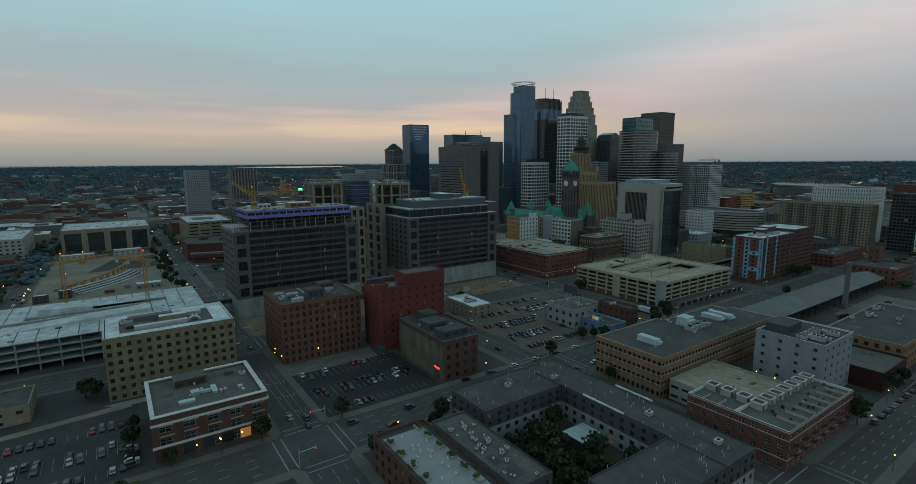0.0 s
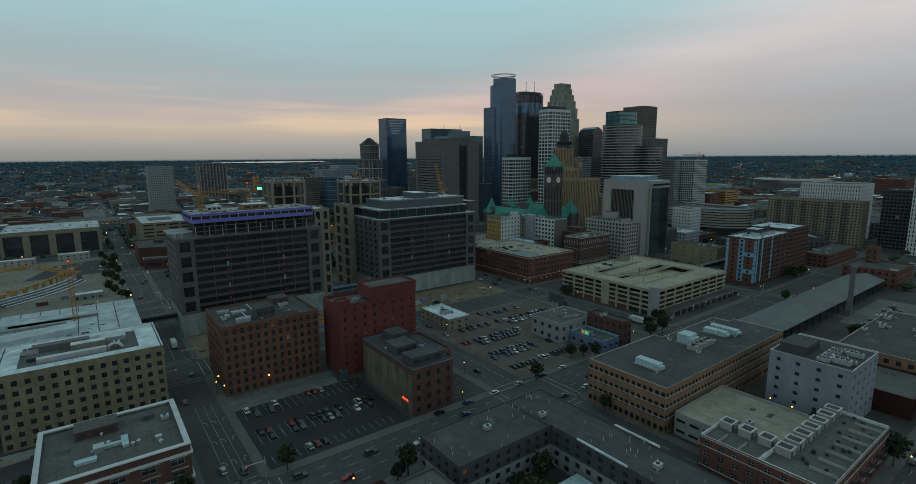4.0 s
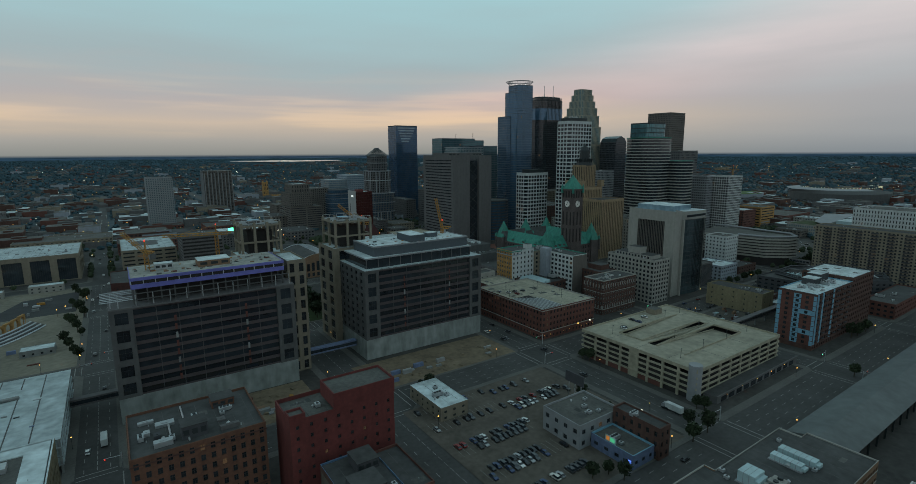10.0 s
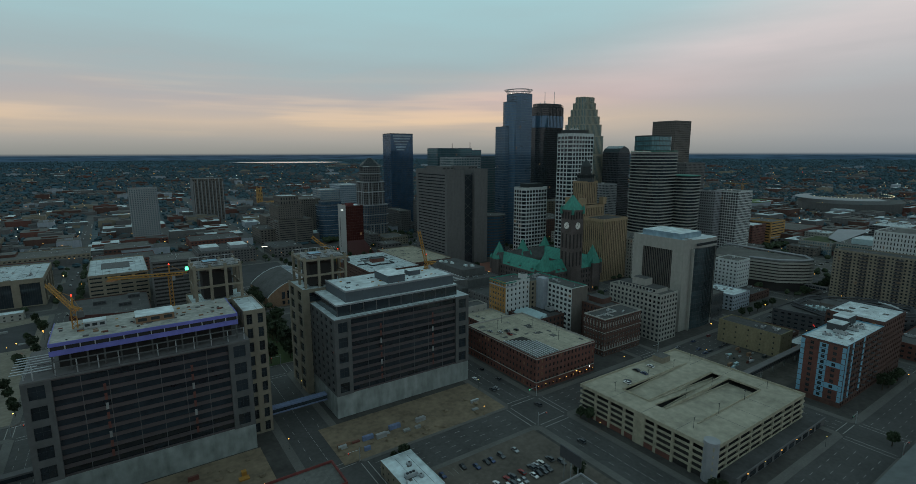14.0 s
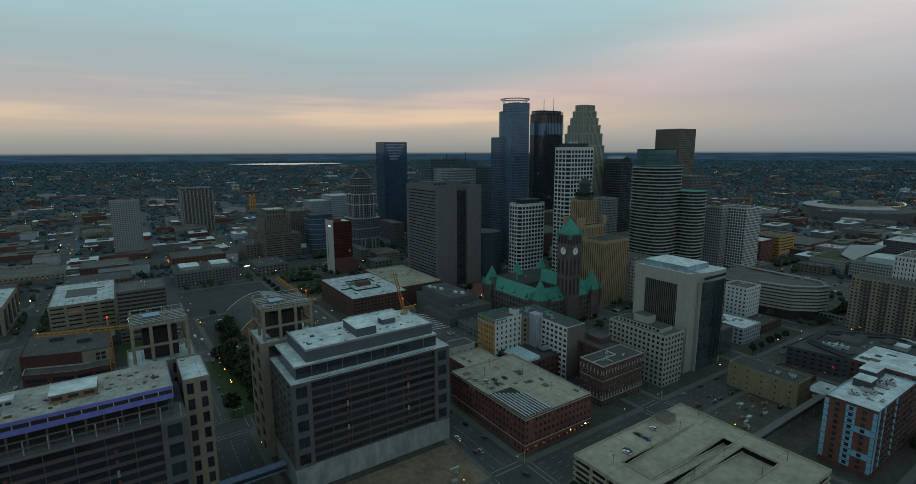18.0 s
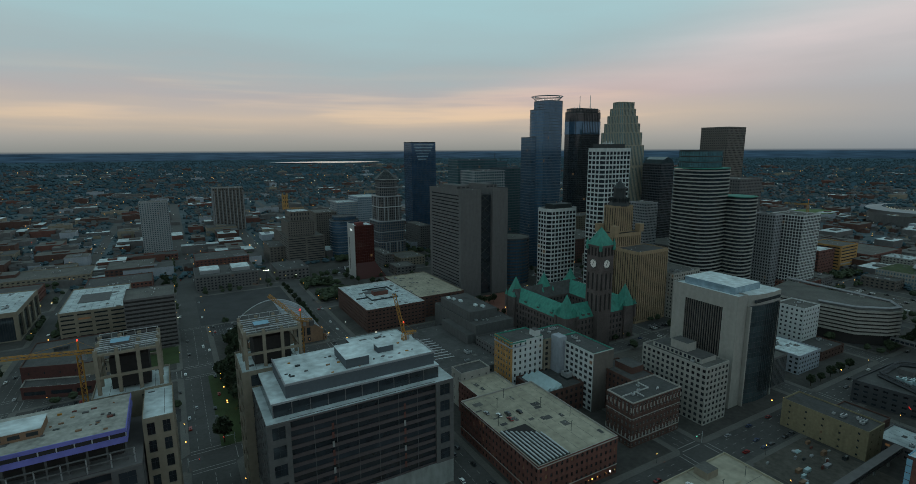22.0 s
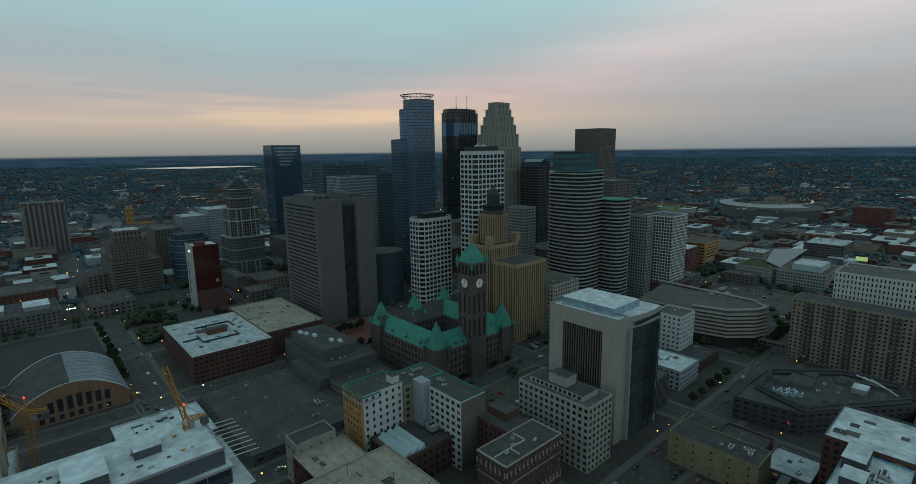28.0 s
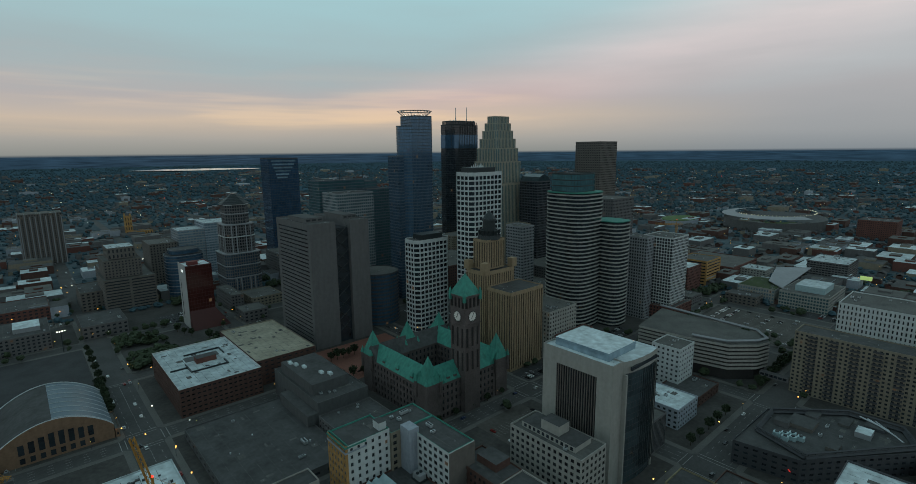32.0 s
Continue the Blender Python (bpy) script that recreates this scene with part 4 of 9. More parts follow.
ob = building("brick_loft", "dark brick loft block with rooftop decks", rect(-347, -77.8, -328, -34), 19.4, BR_D, each=True, bay=4.6, floor=4.2, wf=0.36, hf=0.48, roof=ROOF_D, units=3, coping=surface("blue_metal_coping", (0.10, 0.17, 0.27), 0.5, 0.3, amount=0.2), rim=0.6, blind=(3,))
for x0, y0, x1, y1 in ((-345, -74, -331, -66), (-344, -60, -334, -50), (-338, -46, -330, -37)):
    penthouse(ob, x0, y0, x1, y1, 18.8, 22.2, CHAR, ROOF_D)
f = Form()
f.face([(-347.02, -77.0, 0.2), (-347.02, -35.0, 0.2), (-347.02, -35.0, 17.0), (-347.02, -77.0, 17.0)])
part("blank_wall", f, surface("stained_render", (0.105, 0.095, 0.075), 0.9, fine=0.12, coarse=0.1, amount=0.85, streak=0.2), ob, "stained pale render on the blank side")
f = Form()
for k in range(5):
    f.box(-347.25, -73.5 + k * 0.9, 4.6 + 0.25 * (k % 2), -347.05, -72.9 + k * 0.9, 5.5)
part("sign_bar", f, glow("red_neon", (1.0, 0.05, 0.03), 2.2), ob, "red neon sign")
ob = thing("brick_annex", "lower brick annex with flat roof", "building", -322, -45)
tier(ob, rect(-327.8, -60, -316, -32), 0, 15.5, BR_M, each=True, bay=4, floor=4, wf=0.36, hf=0.45, roof=ROOF_D, coping=BR_M)
building("depot_office", "small cream building with white roof", rect(-279, -6.5, -263.5, 23.5), 7.2, BEIGE, each=True, bay=5, floor=3.4, wf=0.3, hf=0.4, roof=ROOF_W, units=4, coping=ROOF_W, rim=0.4)
ob = building("workshop", "pale grey workshop with flat gravel roof", rect(-243, -60, -216, -38), 11.5, GREYL, each=True, bay=5, floor=4.2, wf=0.4, hf=0.4, roof=ROOF_G, units=6, coping=GREYL)
building("shop", "low blue-painted shop on the corner", rect(-236, -82, -222, -60.4), 6.5, BLUEW, each=True, bay=5, floor=5, wf=0.4, hf=0.3, roof=ROOF_G, units=2, coping=CYAN)
ob = thing("roof_sign", "coloured sign board on the blue shop roof", "sign", -234.7, -70.4, 6.5)
for y0, y1, z0, z1, m in ((-73.5, -68, 7.0, 9.6, TEALM), (-72.8, -70.6, 7.4, 9.2, glow("green_board", (0.1, 0.6, 0.3), 0.5)), (-70.2, -68.6, 7.4, 9.2, glow("orange_board", (0.7, 0.25, 0.05), 0.4))):
    f = Form()
    f.box(-236.2 - (0.06 if m is not TEALM else 0), y0, z0, -236.0, y1, z1)
    part("panel", f, m, ob)
for y in (-73, -68.6):
    f = Form()
    f.bar((-235.8, y, 6.0), (-235.8, y, 9.2), 0.1)
    part("post", f, STEEL, ob)
f = Form()
f.cone(-236.1, -80.5, 2.6, 3.9, 0.7, 0.7, 10)
part("disc_sign", f, glow("blue_disc", (0.12, 0.25, 0.9), 0.9), bpy.data.objects["shop"], "blue lit disc sign")
building("brick_shop", "old dark brick shop building", rect(-221.8, -84, -214.5, -60.4), 14.5, BR_D, each=True, bay=4, floor=4.4, wf=0.36, hf=0.5, roof=ROOF_D, units=2, coping=BR_D)
ob = thing("billboard", "large dark billboard on steel posts", "billboard", -213, -30)
f = Form()
f.box(-214, -36, 11, -213.4, -24, 16.5)
part("panel", f, CHAR, ob)
for y in (-34, -30, -26):
    f = Form()
    f.bar((-213.2, y, 0.15), (-213.2, y, 12), 0.2)
    part("post", f, STEEL, ob)
building("site_office", "low cream building beside the car park", rect(-536, -14, -499, 8), 7.6, BEIGE, roof=ROOF_D, bay=6, floor=3.6, wf=0.35, hf=0.4, units=3, lit=0.1)
# tan brick offices with ribbon windows
ob = thing("office_building", "long tan brick offices with rows of dark windows", "building", -234, -126)
tier(ob, [(-282, -144.5), (-183, -144.5), (-183, -122), (-188, -122), (-188, -114), (-236, -114), (-236, -110), (-282, -110)], 0, 18.3, BR_T, bay=2.5, floor=4.2, wf=0.62, hf=0.48, roof=ROOF_D, coping=STONE, each=False, rim=0.5)
for z in (6.0, 10.2, 14.4):
    f = Form()
    f.box(-282.15, -144.65, z, -183, -144.5, z + 0.35)
    f.box(-282.15, -144.5, z, -282, -110, z + 0.35)
    part("stone_band", f, STONE, ob, "pale stone band")


def air_handler(x0, y0, x1, y1, z, h):
    f = Form()
    f.box(x0 - 0.5, y0 - 0.5, z, x1 + 0.5, y1 + 0.5, z + 0.35, 1)
    f.box(x0, y0, z + 0.35, x1, y1, z + h, 0)
    n = max(2, int((y1 - y0) / 1.6))
    for k in range(1, n):
        y = y0 + (y1 - y0) * k / n
        f.box(x0 - 0.05, y - 0.06, z + 0.4, x1 + 0.05, y + 0.06, z + h + 0.04, 1)
    f.box(x0 + 0.3, y0 - 1.2, z + 0.5, x1 - 0.3, y0, z + h * 0.7, 0)
    part("air_handler", f, [TEALM, GREYL], ob, "pale teal cased air handler")


air_handler(-270.2, -133.5, -266.6, -123.6, 17.8, 2.6)
air_handler(-206.6, -133.4, -203.0, -121.4, 17.8, 2.4)
air_handler(-212.6, -131.4, -209.4, -121.4, 17.8, 2.2)
air_handler(-234.8, -126.5, -228.2, -121.0, 17.8, 4.2)
for k in range(5):
    f = Form()
    x = -238 + k * 3.2
    f.box(x - 1.2, -132.4, 17.8, x + 1.2, -128.0, 19.8 + 0.4 * (k % 2), 0)
    f.cone(x, -130.2, 19.8, 20.6, 0.9, 0.8, 10, 1)
    part("condenser", f, [STONE, DARKM], ob, "boxy pale condenser")
scatter_units(ob, rect(-262, -140, -192, -113), 17.8, 7)

# courtyard apartments
U = [(-364.5, -131), (-364.5, -110), (-311, -110), (-311, -196), (-364.5, -196), (-364.5, -177), (-327, -177), (-327, -131)]
ob = thing("apartment_block", "charcoal and grey apartment block round a courtyard", "apartments", -338, -153)
for poly, blind in ((rect(-364.5, -131, -327.1, -110), (1,)), (rect(-327, -196, -311, -110), ()), (rect(-364.5, -196, -327.1, -177), (1,))):
    tier(ob, poly, 0, 7.0, GREYL, each=True, bay=4.2, floor=3.2, wf=0.44, hf=0.56, roof=ROOF_D, coping=CHAR, top=0.4, blind=blind, lit=0.03)
    tier(ob, poly, 7.0, 13.8, CHAR, each=True, bay=4.2, floor=3.2, wf=0.36, hf=0.52, roof=ROOF_D, coping=CHAR, rim=0.4, blind=blind, lit=0.03)
RV = random.Random(3)
vents = 0
while vents < 72:
    x, y = RV.uniform(-363, -312), RV.uniform(-195, -111)
    if -363 < x < -328 and -176 < y < -132:
        continue
    f = Form()
    f.cone(x, y, 13.4, 14.5, 0.09, 0.09, 5)
    part("vent_pipe", f, WHITE, ob)
    vents += 1
for x, y in ((-325, -125), (-320, -165), (-345, -120), (-318, -188)):
    put_unit(ob, 1, x, y, 13.4, 0, 1.2)
for x, a, b in ((-311.2, -160, -144), (-327.4, -160, -142)):
    f = Form()
    f.box(x, a, 13.8, x + 0.6, b, 14.3)
    part("skylight_edge", f, ROOF_W, ob, "white roof edge strip")
ob = thing("pavilion", "courtyard pavilion with a pale glass roof", "pavilion", -335, -149)
f = Form()
f.box(-340, -153.5, 0.2, -330, -145, 4.4)
part("wall", f, CHAR, ob)
f = Form()
for k in range(6):
    f.box(-340.4 + k * 1.8, -154, 4.6, -338.75 + k * 1.8, -144.5, 4.75)
part("glass_roof", f, TEALM, ob, "pale teal glass roof panels")
# roof terrace block in the foreground
ob = thing("terrace_block", "brick block with planted roof terraces", "apartments", -386, -142)
tier(ob, rect(-402.5, -165, -384, -121), 0, 13, BR_D, each=True, bay=4.4, floor=3.6, wf=0.4, hf=0.5, roof=ROOF_D, coping=BR_D, rim=1.1)
tier(ob, rect(-384, -170, -371, -127), 0, 14.5, CHAR, each=True, bay=4.4, floor=3.6, wf=0.4, hf=0.5, roof=ROOF_G, coping=CHAR, rim=0.6)
for k in range(26):
    put_unit(ob, 1 if k % 3 else 2, RV.uniform(-382, -373), RV.uniform(-168, -129), 13.9, RV.uniform(0, 90), RV.uniform(0.5, 0.8))
f = Form()
part("terrace_paving", (lambda q: (q.box(-400.5, -162, 11.9, -386, -124, 12.0), q)[1])(Form()), GREYL, ob, "pale grey terrace paving")
for k in range(11):
    f, g = Form(), Form()
    x, y = (-399.6, -160 + k * 3.6) if k % 2 else (-387.6, -158 + k * 3.4)
    g.box(x - 1.0, y - 1.5, 12.0, x + 1.0, y + 1.5, 12.7)
    part("planter_box", g, STONE, ob)
    for q in range(4):
        clump(f, x + RV.uniform(-0.6, 0.6), y + RV.uniform(-1.2, 1.2), 12.6, RV.uniform(0.5, 0.9), RV.uniform(0.6, 1.5), RV)
    part("shrub", f, surface("terrace_shrub", (0.05, 0.07, 0.025), 0.85, fine=1.5, amount=0.5) if "terrace_shrub" not in bpy.data.materials else bpy.data.materials["terrace_shrub"], ob, "yellow-green shrubs in a planter")
for k in range(22):
    f = Form()
    x, y = RV.uniform(-397, -389), RV.uniform(-158, -126)
    f.box(x - 0.3, y - 0.3, 12.0, x + 0.3, y + 0.3, 12.45)
    f.box(x - 0.3, y + 0.22, 12.45, x + 0.3, y + 0.3, 12.9)
    part("garden_chair", f, WHITE, ob, "white garden chair")
# brick townhouses with white rooftop screens
ob = thing("townhouse_row", "brick townhouses with white parapets and roof terraces", "townhouses", -267, -181)
tier(ob, rect(-294, -198, -241.5, -181), 0, 14, BR_M, each=True, bay=4.0, floor=3.4, wf=0.44, hf=0.52, roof=ROOF_G, coping=WHITE, rim=1.0, frame=WHITE2, lit=0.05)
tier(ob, rect(-294, -180.9, -279, -163.5), 0, 14, BR_M, each=True, bay=4.0, floor=3.4, wf=0.44, hf=0.52, roof=ROOF_G, coping=WHITE, rim=1.0, frame=WHITE2)
def roof_cabin(x0, y0, x1, y1):
    f = Form()
    f.box(x0, y0, 13.0, x1, y1, 15.3, 0, 1)
    e = 0.3
    for a, b, c, d in ((x0 - 0.1, y0 - 0.1, x1 + 0.1, y0 + e), (x0 - 0.1, y1 - e, x1 + 0.1, y1 + 0.1), (x0 - 0.1, y0 + e, x0 + e, y1 - e), (x1 - e, y0 + e, x1 + 0.1, y1 - e)):
        f.box(a, b, 15.3, c, d, 15.6, 2)
    f.box(x0 + 0.4, y0 - 0.05, 13.1, x0 + 1.3, y0, 15.0, 3)
    part("roof_cabin", f, [STONE, ROOF_D, COPING, DARKM], ob)


for k in range(7):
    x = -285.5 + k * 6.4
    f = Form()
    f.box(x, -197.4, 13, x + 0.22, -190.5, 13.95)
    part("terrace_screen", f, STONE, ob, "white-capped low terrace wall")
    roof_cabin(x + 0.6, -185.6, x + 4.4, -181.4)
    f = Form()
    for q in range(3):
        clump(f, x + RV.uniform(1, 5), RV.uniform(-196, -188), 13.0, 0.6, RV.uniform(0.7, 1.3), RV)
    part("terrace_planter", f, LEAF, ob, "dark terrace plants")
for k in range(3):
    y = -180.4 + k * 5.8
    f = Form()
    f.box(-293.6, y, 13, -287.4, y + 0.22, 13.95)
    part("terrace_screen", f, STONE, ob)
    roof_cabin(-283.6, y + 0.6, -279.5, y + 4.4)
for z in (3.9, 10.6, 13.3):
    f = Form()
    f.box(-294.2, -198.2, z, -241.4, -198, z + 0.35)
    f.box(-294.2, -198, z, -294, -163.5, z + 0.35)
    part("stone_band", f, STONE, ob, "pale stone band")
for k in range(7):
    for q in range(2):
        f = Form()
        x, z = -290.5 + k * 7.2, 4.6 + q * 3.4
        f.box(x, -199.2, z, x + 2.6, -198.2, z + 0.15)
        for i in range(6):
            f.bar((x + i * 0.52, -199.15, z + 0.1), (x + i * 0.52, -199.15, z + 1.05), 0.03)
        f.bar((x, -199.15, z + 1.05), (x + 2.6, -199.15, z + 1.05), 0.04)
        part("balcony", f, DARKM, ob)
ob = building("garage", "low concrete garage with long roof slots", rect(-278, -180, -243, -146), 9.0, STONE, each=False, bay=5, floor=3.5, wf=0.7, hf=0.3, roof=DECK, units=1)
ob = thing("apartment_block", "white six-storey block with few small windows", "apartments", -213, -171)
tier(ob, rect(-230, -184, -200, -157), 0, 24.5, surface("blue_grey_render", (0.195, 0.228, 0.255), 0.85, fine=0.6, amount=0.22, streak=0.25), each=True, bay=6.5, floor=4.2, wf=0.22, hf=0.36, roof=ROOF_D, coping=COPING, rim=0.7)
penthouse(ob, -226, -168, -212, -159, 23.8, 27.2, CHAR, ROOF_D)
for k in range(5):
    put_unit(ob, 0, -226 + k * 4, -174, 23.8, 90, 0.8)
scatter_units(ob, rect(-228, -183, -202, -170), 23.8, 6)
building("shed", "dark red metal-clad shed", rect(-199, -196, -168, -168), 9, surface("dark_red_cladding", (0.045, 0.013, 0.012), 0.6, amount=0.3), category="shed", bay=6, floor=0, each=False, roof=ROOF_G, units=1)
building("hotel", "low tan brick railway hotel", rect(-166, -194, -84, -161), 13.5, BR_T, category="hotel", each=False, bay=4.2, floor=3.6, wf=0.45, hf=0.5, roof=ROOF_D, units=12, coping=STONE)
# long train shed with clock chimney
ob = thing("train_shed", "long low train shed with grey pitched roof", "train shed", -70, -121)
f = Form()
for x0, x1 in ((-168, 30),):
    f.face([(x0, -133, 7.5), (x1, -133, 7.5), (x1, -121, 11), (x0, -121, 11)])
    f.face([(x1, -109, 7.5), (x0, -109, 7.5), (x0, -121, 11), (x1, -121, 11)])
    f.face([(x0, -133, 7.5), (x0, -121, 11), (x0, -109, 7.5)])
    f.face([(x1, -109, 7.5), (x1, -121, 11), (x1, -133, 7.5)])
    f.face([(x0, -109, 7.4), (x1, -109, 7.4), (x1, -133, 7.4), (x0, -133, 7.4)])
part("roof", f, surface("grey_metal_roof", (0.105, 0.118, 0.118), 0.7, fine=0.3, coarse=0.08, amount=0.35), ob)
for k in range(20):
    for y in (-132, -110):
        f = Form()
        f.bar((-166 + k * 10.2, y, 0.15), (-166 + k * 10.2, y, 7.5), 0.25)
        part("column", f, DARKM, ob)
ob = thing("chimney", "tall square brick depot chimney", "chimney", -62, -137)
f = Form()
f.cone(-62, -137, 0, 30, 1.9, 1.5, 4, 0, math.pi / 4)
f.box(-63.5, -138.5, 30, -60.5, -135.5, 31.6)
part("shaft", f, GREYP, ob)
building("depot", "old brick railway depot with square tower", rect(36, -138, 78, -104), 14, BR_M, category="station", each=False, bay=4, floor=4, wf=0.4, hf=0.5, roof=ROOF_D, units=2)
ob = building("depot_tower", "square brick depot tower", rect(66, -118, 74, -110), 26, BR_O, category="tower", each=True, bay=4, floor=6, wf=0.3, hf=0.4, units=0, z0=14)

claim(rect(-162, -65, -73, 11))
claim(rect(-545, 48, -424, 128))
claim(rect(-404, 77, -192, 150))
claim(rect(-168, -133, 30, -109))

# ---- parking ramp ----
ob = thing("parking_ramp", "cream concrete parking ramp with open decks", "parking garage", -118, -27)
RX0, RY0, RX1, RY1, RZ = -162.5, -65.2, -73, 11, 17.6
# solid near-black fill paints the shade between the open decks
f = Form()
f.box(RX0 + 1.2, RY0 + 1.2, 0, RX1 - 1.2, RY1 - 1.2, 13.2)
part("dark_interior", f, VOID, ob, "near-black fill standing for shade in the parking decks")
for k in range(5):
    z = 3.4 + k * 3.05
    h = 1.15 if k < 4 else 1.9
    f = Form()
    f.box(RX0, RY0, z, RX1, RY0 + 0.35, z + h)
    f.box(RX0, RY0 + 0.35, z, RX0 + 0.35, RY1 - 0.35, z + h)
    f.box(RX0, RY1 - 0.35, z, RX1, RY1, z + h)
    f.box(RX1 - 0.35, RY0 + 0.35, z, RX1, RY1 - 0.35, z + h)
    part("spandrel", f, RAMPC, ob)
for i in range(9):
    x = RX0 + 1.5 + i * (RX1 - RX0 - 3) / 8
    f = Form()
    f.box(x - 0.6, RY0 + 0.3, 0, x + 0.6, RY0 + 1.1, 16)
    part("pier", f, RAMPC, ob)
for i in range(1, 8):
    y = RY0 + 1.5 + i * (RY1 - RY0 - 3) / 8
    w = 3.2 if i == 4 else 0.7
    f = Form()
    f.box(RX0 + 0.3, y - w, 0, RX0 + 1.1, y + w, 16)
    part("pier", f, RAMPC, ob)
f = Form()
f.cone(RX0 + 2.6, RY0 + 2.6, 0, 19.2, 3.4, 3.4, 14)
part("stair_tower", f, GREYL, ob, "grey rounded stair tower")
f = Form()
f.box(RX0 + 7, RY0 - 7.4, 0, RX1 + 8, RY0 - 0.1, 4.0, 0, 1)
f.box(RX0 + 6.8, RY0 - 7.7, 4.0, RX1 + 8.2, RY0 - 7.1, 4.5, 0)
part("street_annex", f, [GREYP, ROOF_D], ob, "low grey shop annex with dark roof")
for k in range(11):
    f = Form()
    x = RX0 + 11 + k * 7.6
    f.box(x, RY0 - 7.46, 0.5, x + 5.4, RY0 - 7.4, 3.2)
    part("shop_window", f, BLACKG, ob)
for k in range(5):
    f = Form()
    f.cone(RX0 + 16 + k * 16, RY0 - 7.7, 3.3, 3.6, 0.16, 0.12, 8)
    part("wall_lamp", f, LAMP, ob, "warm wall lamp")
f = Form()
f.box(RX0 + 0.6, RY0 + 20, 0.2, RX0 + 1.3, RY1 - 6, 3.2)
part("brick_base", f, BR_M, ob, "red brick base wall")
# top deck with two long openings and sloped ramps between
BX0, BX1 = -148.0, -87.0
for x0, y0, x1, y1 in ((RX0 + 0.35, RY0 + 0.35, BX0, RY1 - 0.35), (BX1, RY0 + 0.35, RX1 - 0.35, RY1 - 0.35), (BX0, -6, BX1, RY1 - 0.35), (BX0, RY0 + 0.35, BX1, -49)):
    f = Form()
    f.box(x0, y0, 16.2, x1, y1, 16.6)
    part("top_deck", f, DECK, ob, "pale weathered top deck")
    for k in range(1, 4):
        g = Form()
        if x1 - x0 > y1 - y0:
            u = x0 + (x1 - x0) * k / 4
            g.box(u - 0.1, y0, 16.6, u + 0.1, y1, 16.612)
        else:
            u = y0 + (y1 - y0) * k / 4
            g.box(x0, u - 0.1, 16.6, x1, u + 0.1, 16.612)
        part("expansion_joint", g, CONC_D, ob)
for y0, y1, za, zb in ((-22, -6, 13.9, 16.6), (-26.4, -22.6, 16.6, 13.5), (-31.4, -27.6, 13.5, 16.6), (-49, -32, 16.6, 13.7)):
    f = Form()
    f.face([(BX0, y0, za), (BX1, y0, zb), (BX1, y1, zb), (BX0, y1, za)])
    f.face([(BX0, y0, za - 0.4), (BX0, y1, za - 0.4), (BX1, y1, zb - 0.4), (BX1, y0, zb - 0.4)])
    part("ramp_slope", f, DECK, ob, "sloped parking bay of pale concrete")
    for y in (y0, y1):
        f = Form()
        f.bar((BX0, y, za + 0.45), (BX1, y, zb + 0.45), 0.22)
        f.face([(BX0, y, za - 0.3), (BX1, y, zb - 0.3), (BX1, y, zb + 0.4), (BX0, y, za + 0.4)])
        part("ramp_rail", f, RAMPC, ob)
for y, a, b in ((-6, BX0, BX1 - 4), (-22, BX0, BX1), (-32, BX0 + 6, BX1), (-49, BX0 + 6, BX1)):
    f = Form()
    f.box(a, y - 0.14, 16.6, b, y + 0.14, 17.45)
    part("deck_rail", f, RAMPC, ob)
for x in (BX0, BX1):
    f = Form()
    f.box(x - 0.14, -49 if x > -100 else -22, 16.6, x + 0.14, -32 if x > -100 else -6, 17.45)
    part("deck_rail", f, RAMPC, ob)
f = Form()
f.box(-100, 2, 16.6, -92, 9, 20.2, 0, 1)
part("stair_head", f, [BEIGE, ROOF_G], ob, "beige stair head on the deck")
for x, y in ((-153, -50), (-153, -5), (-130, -31.8), (-105, -31.8), (-82, -50), (-82, -5), (-130, -49.4), (-105, -49.4), (-125, -5.6), (-100, -5.6)):
    f = Form()
    f.bar((x, y, 16.6), (x, y, 22), 0.09)
    f.bar((x - 0.9, y, 22), (x + 0.9, y, 22), 0.1)
    part("lamp_post", f, DARKM, ob)

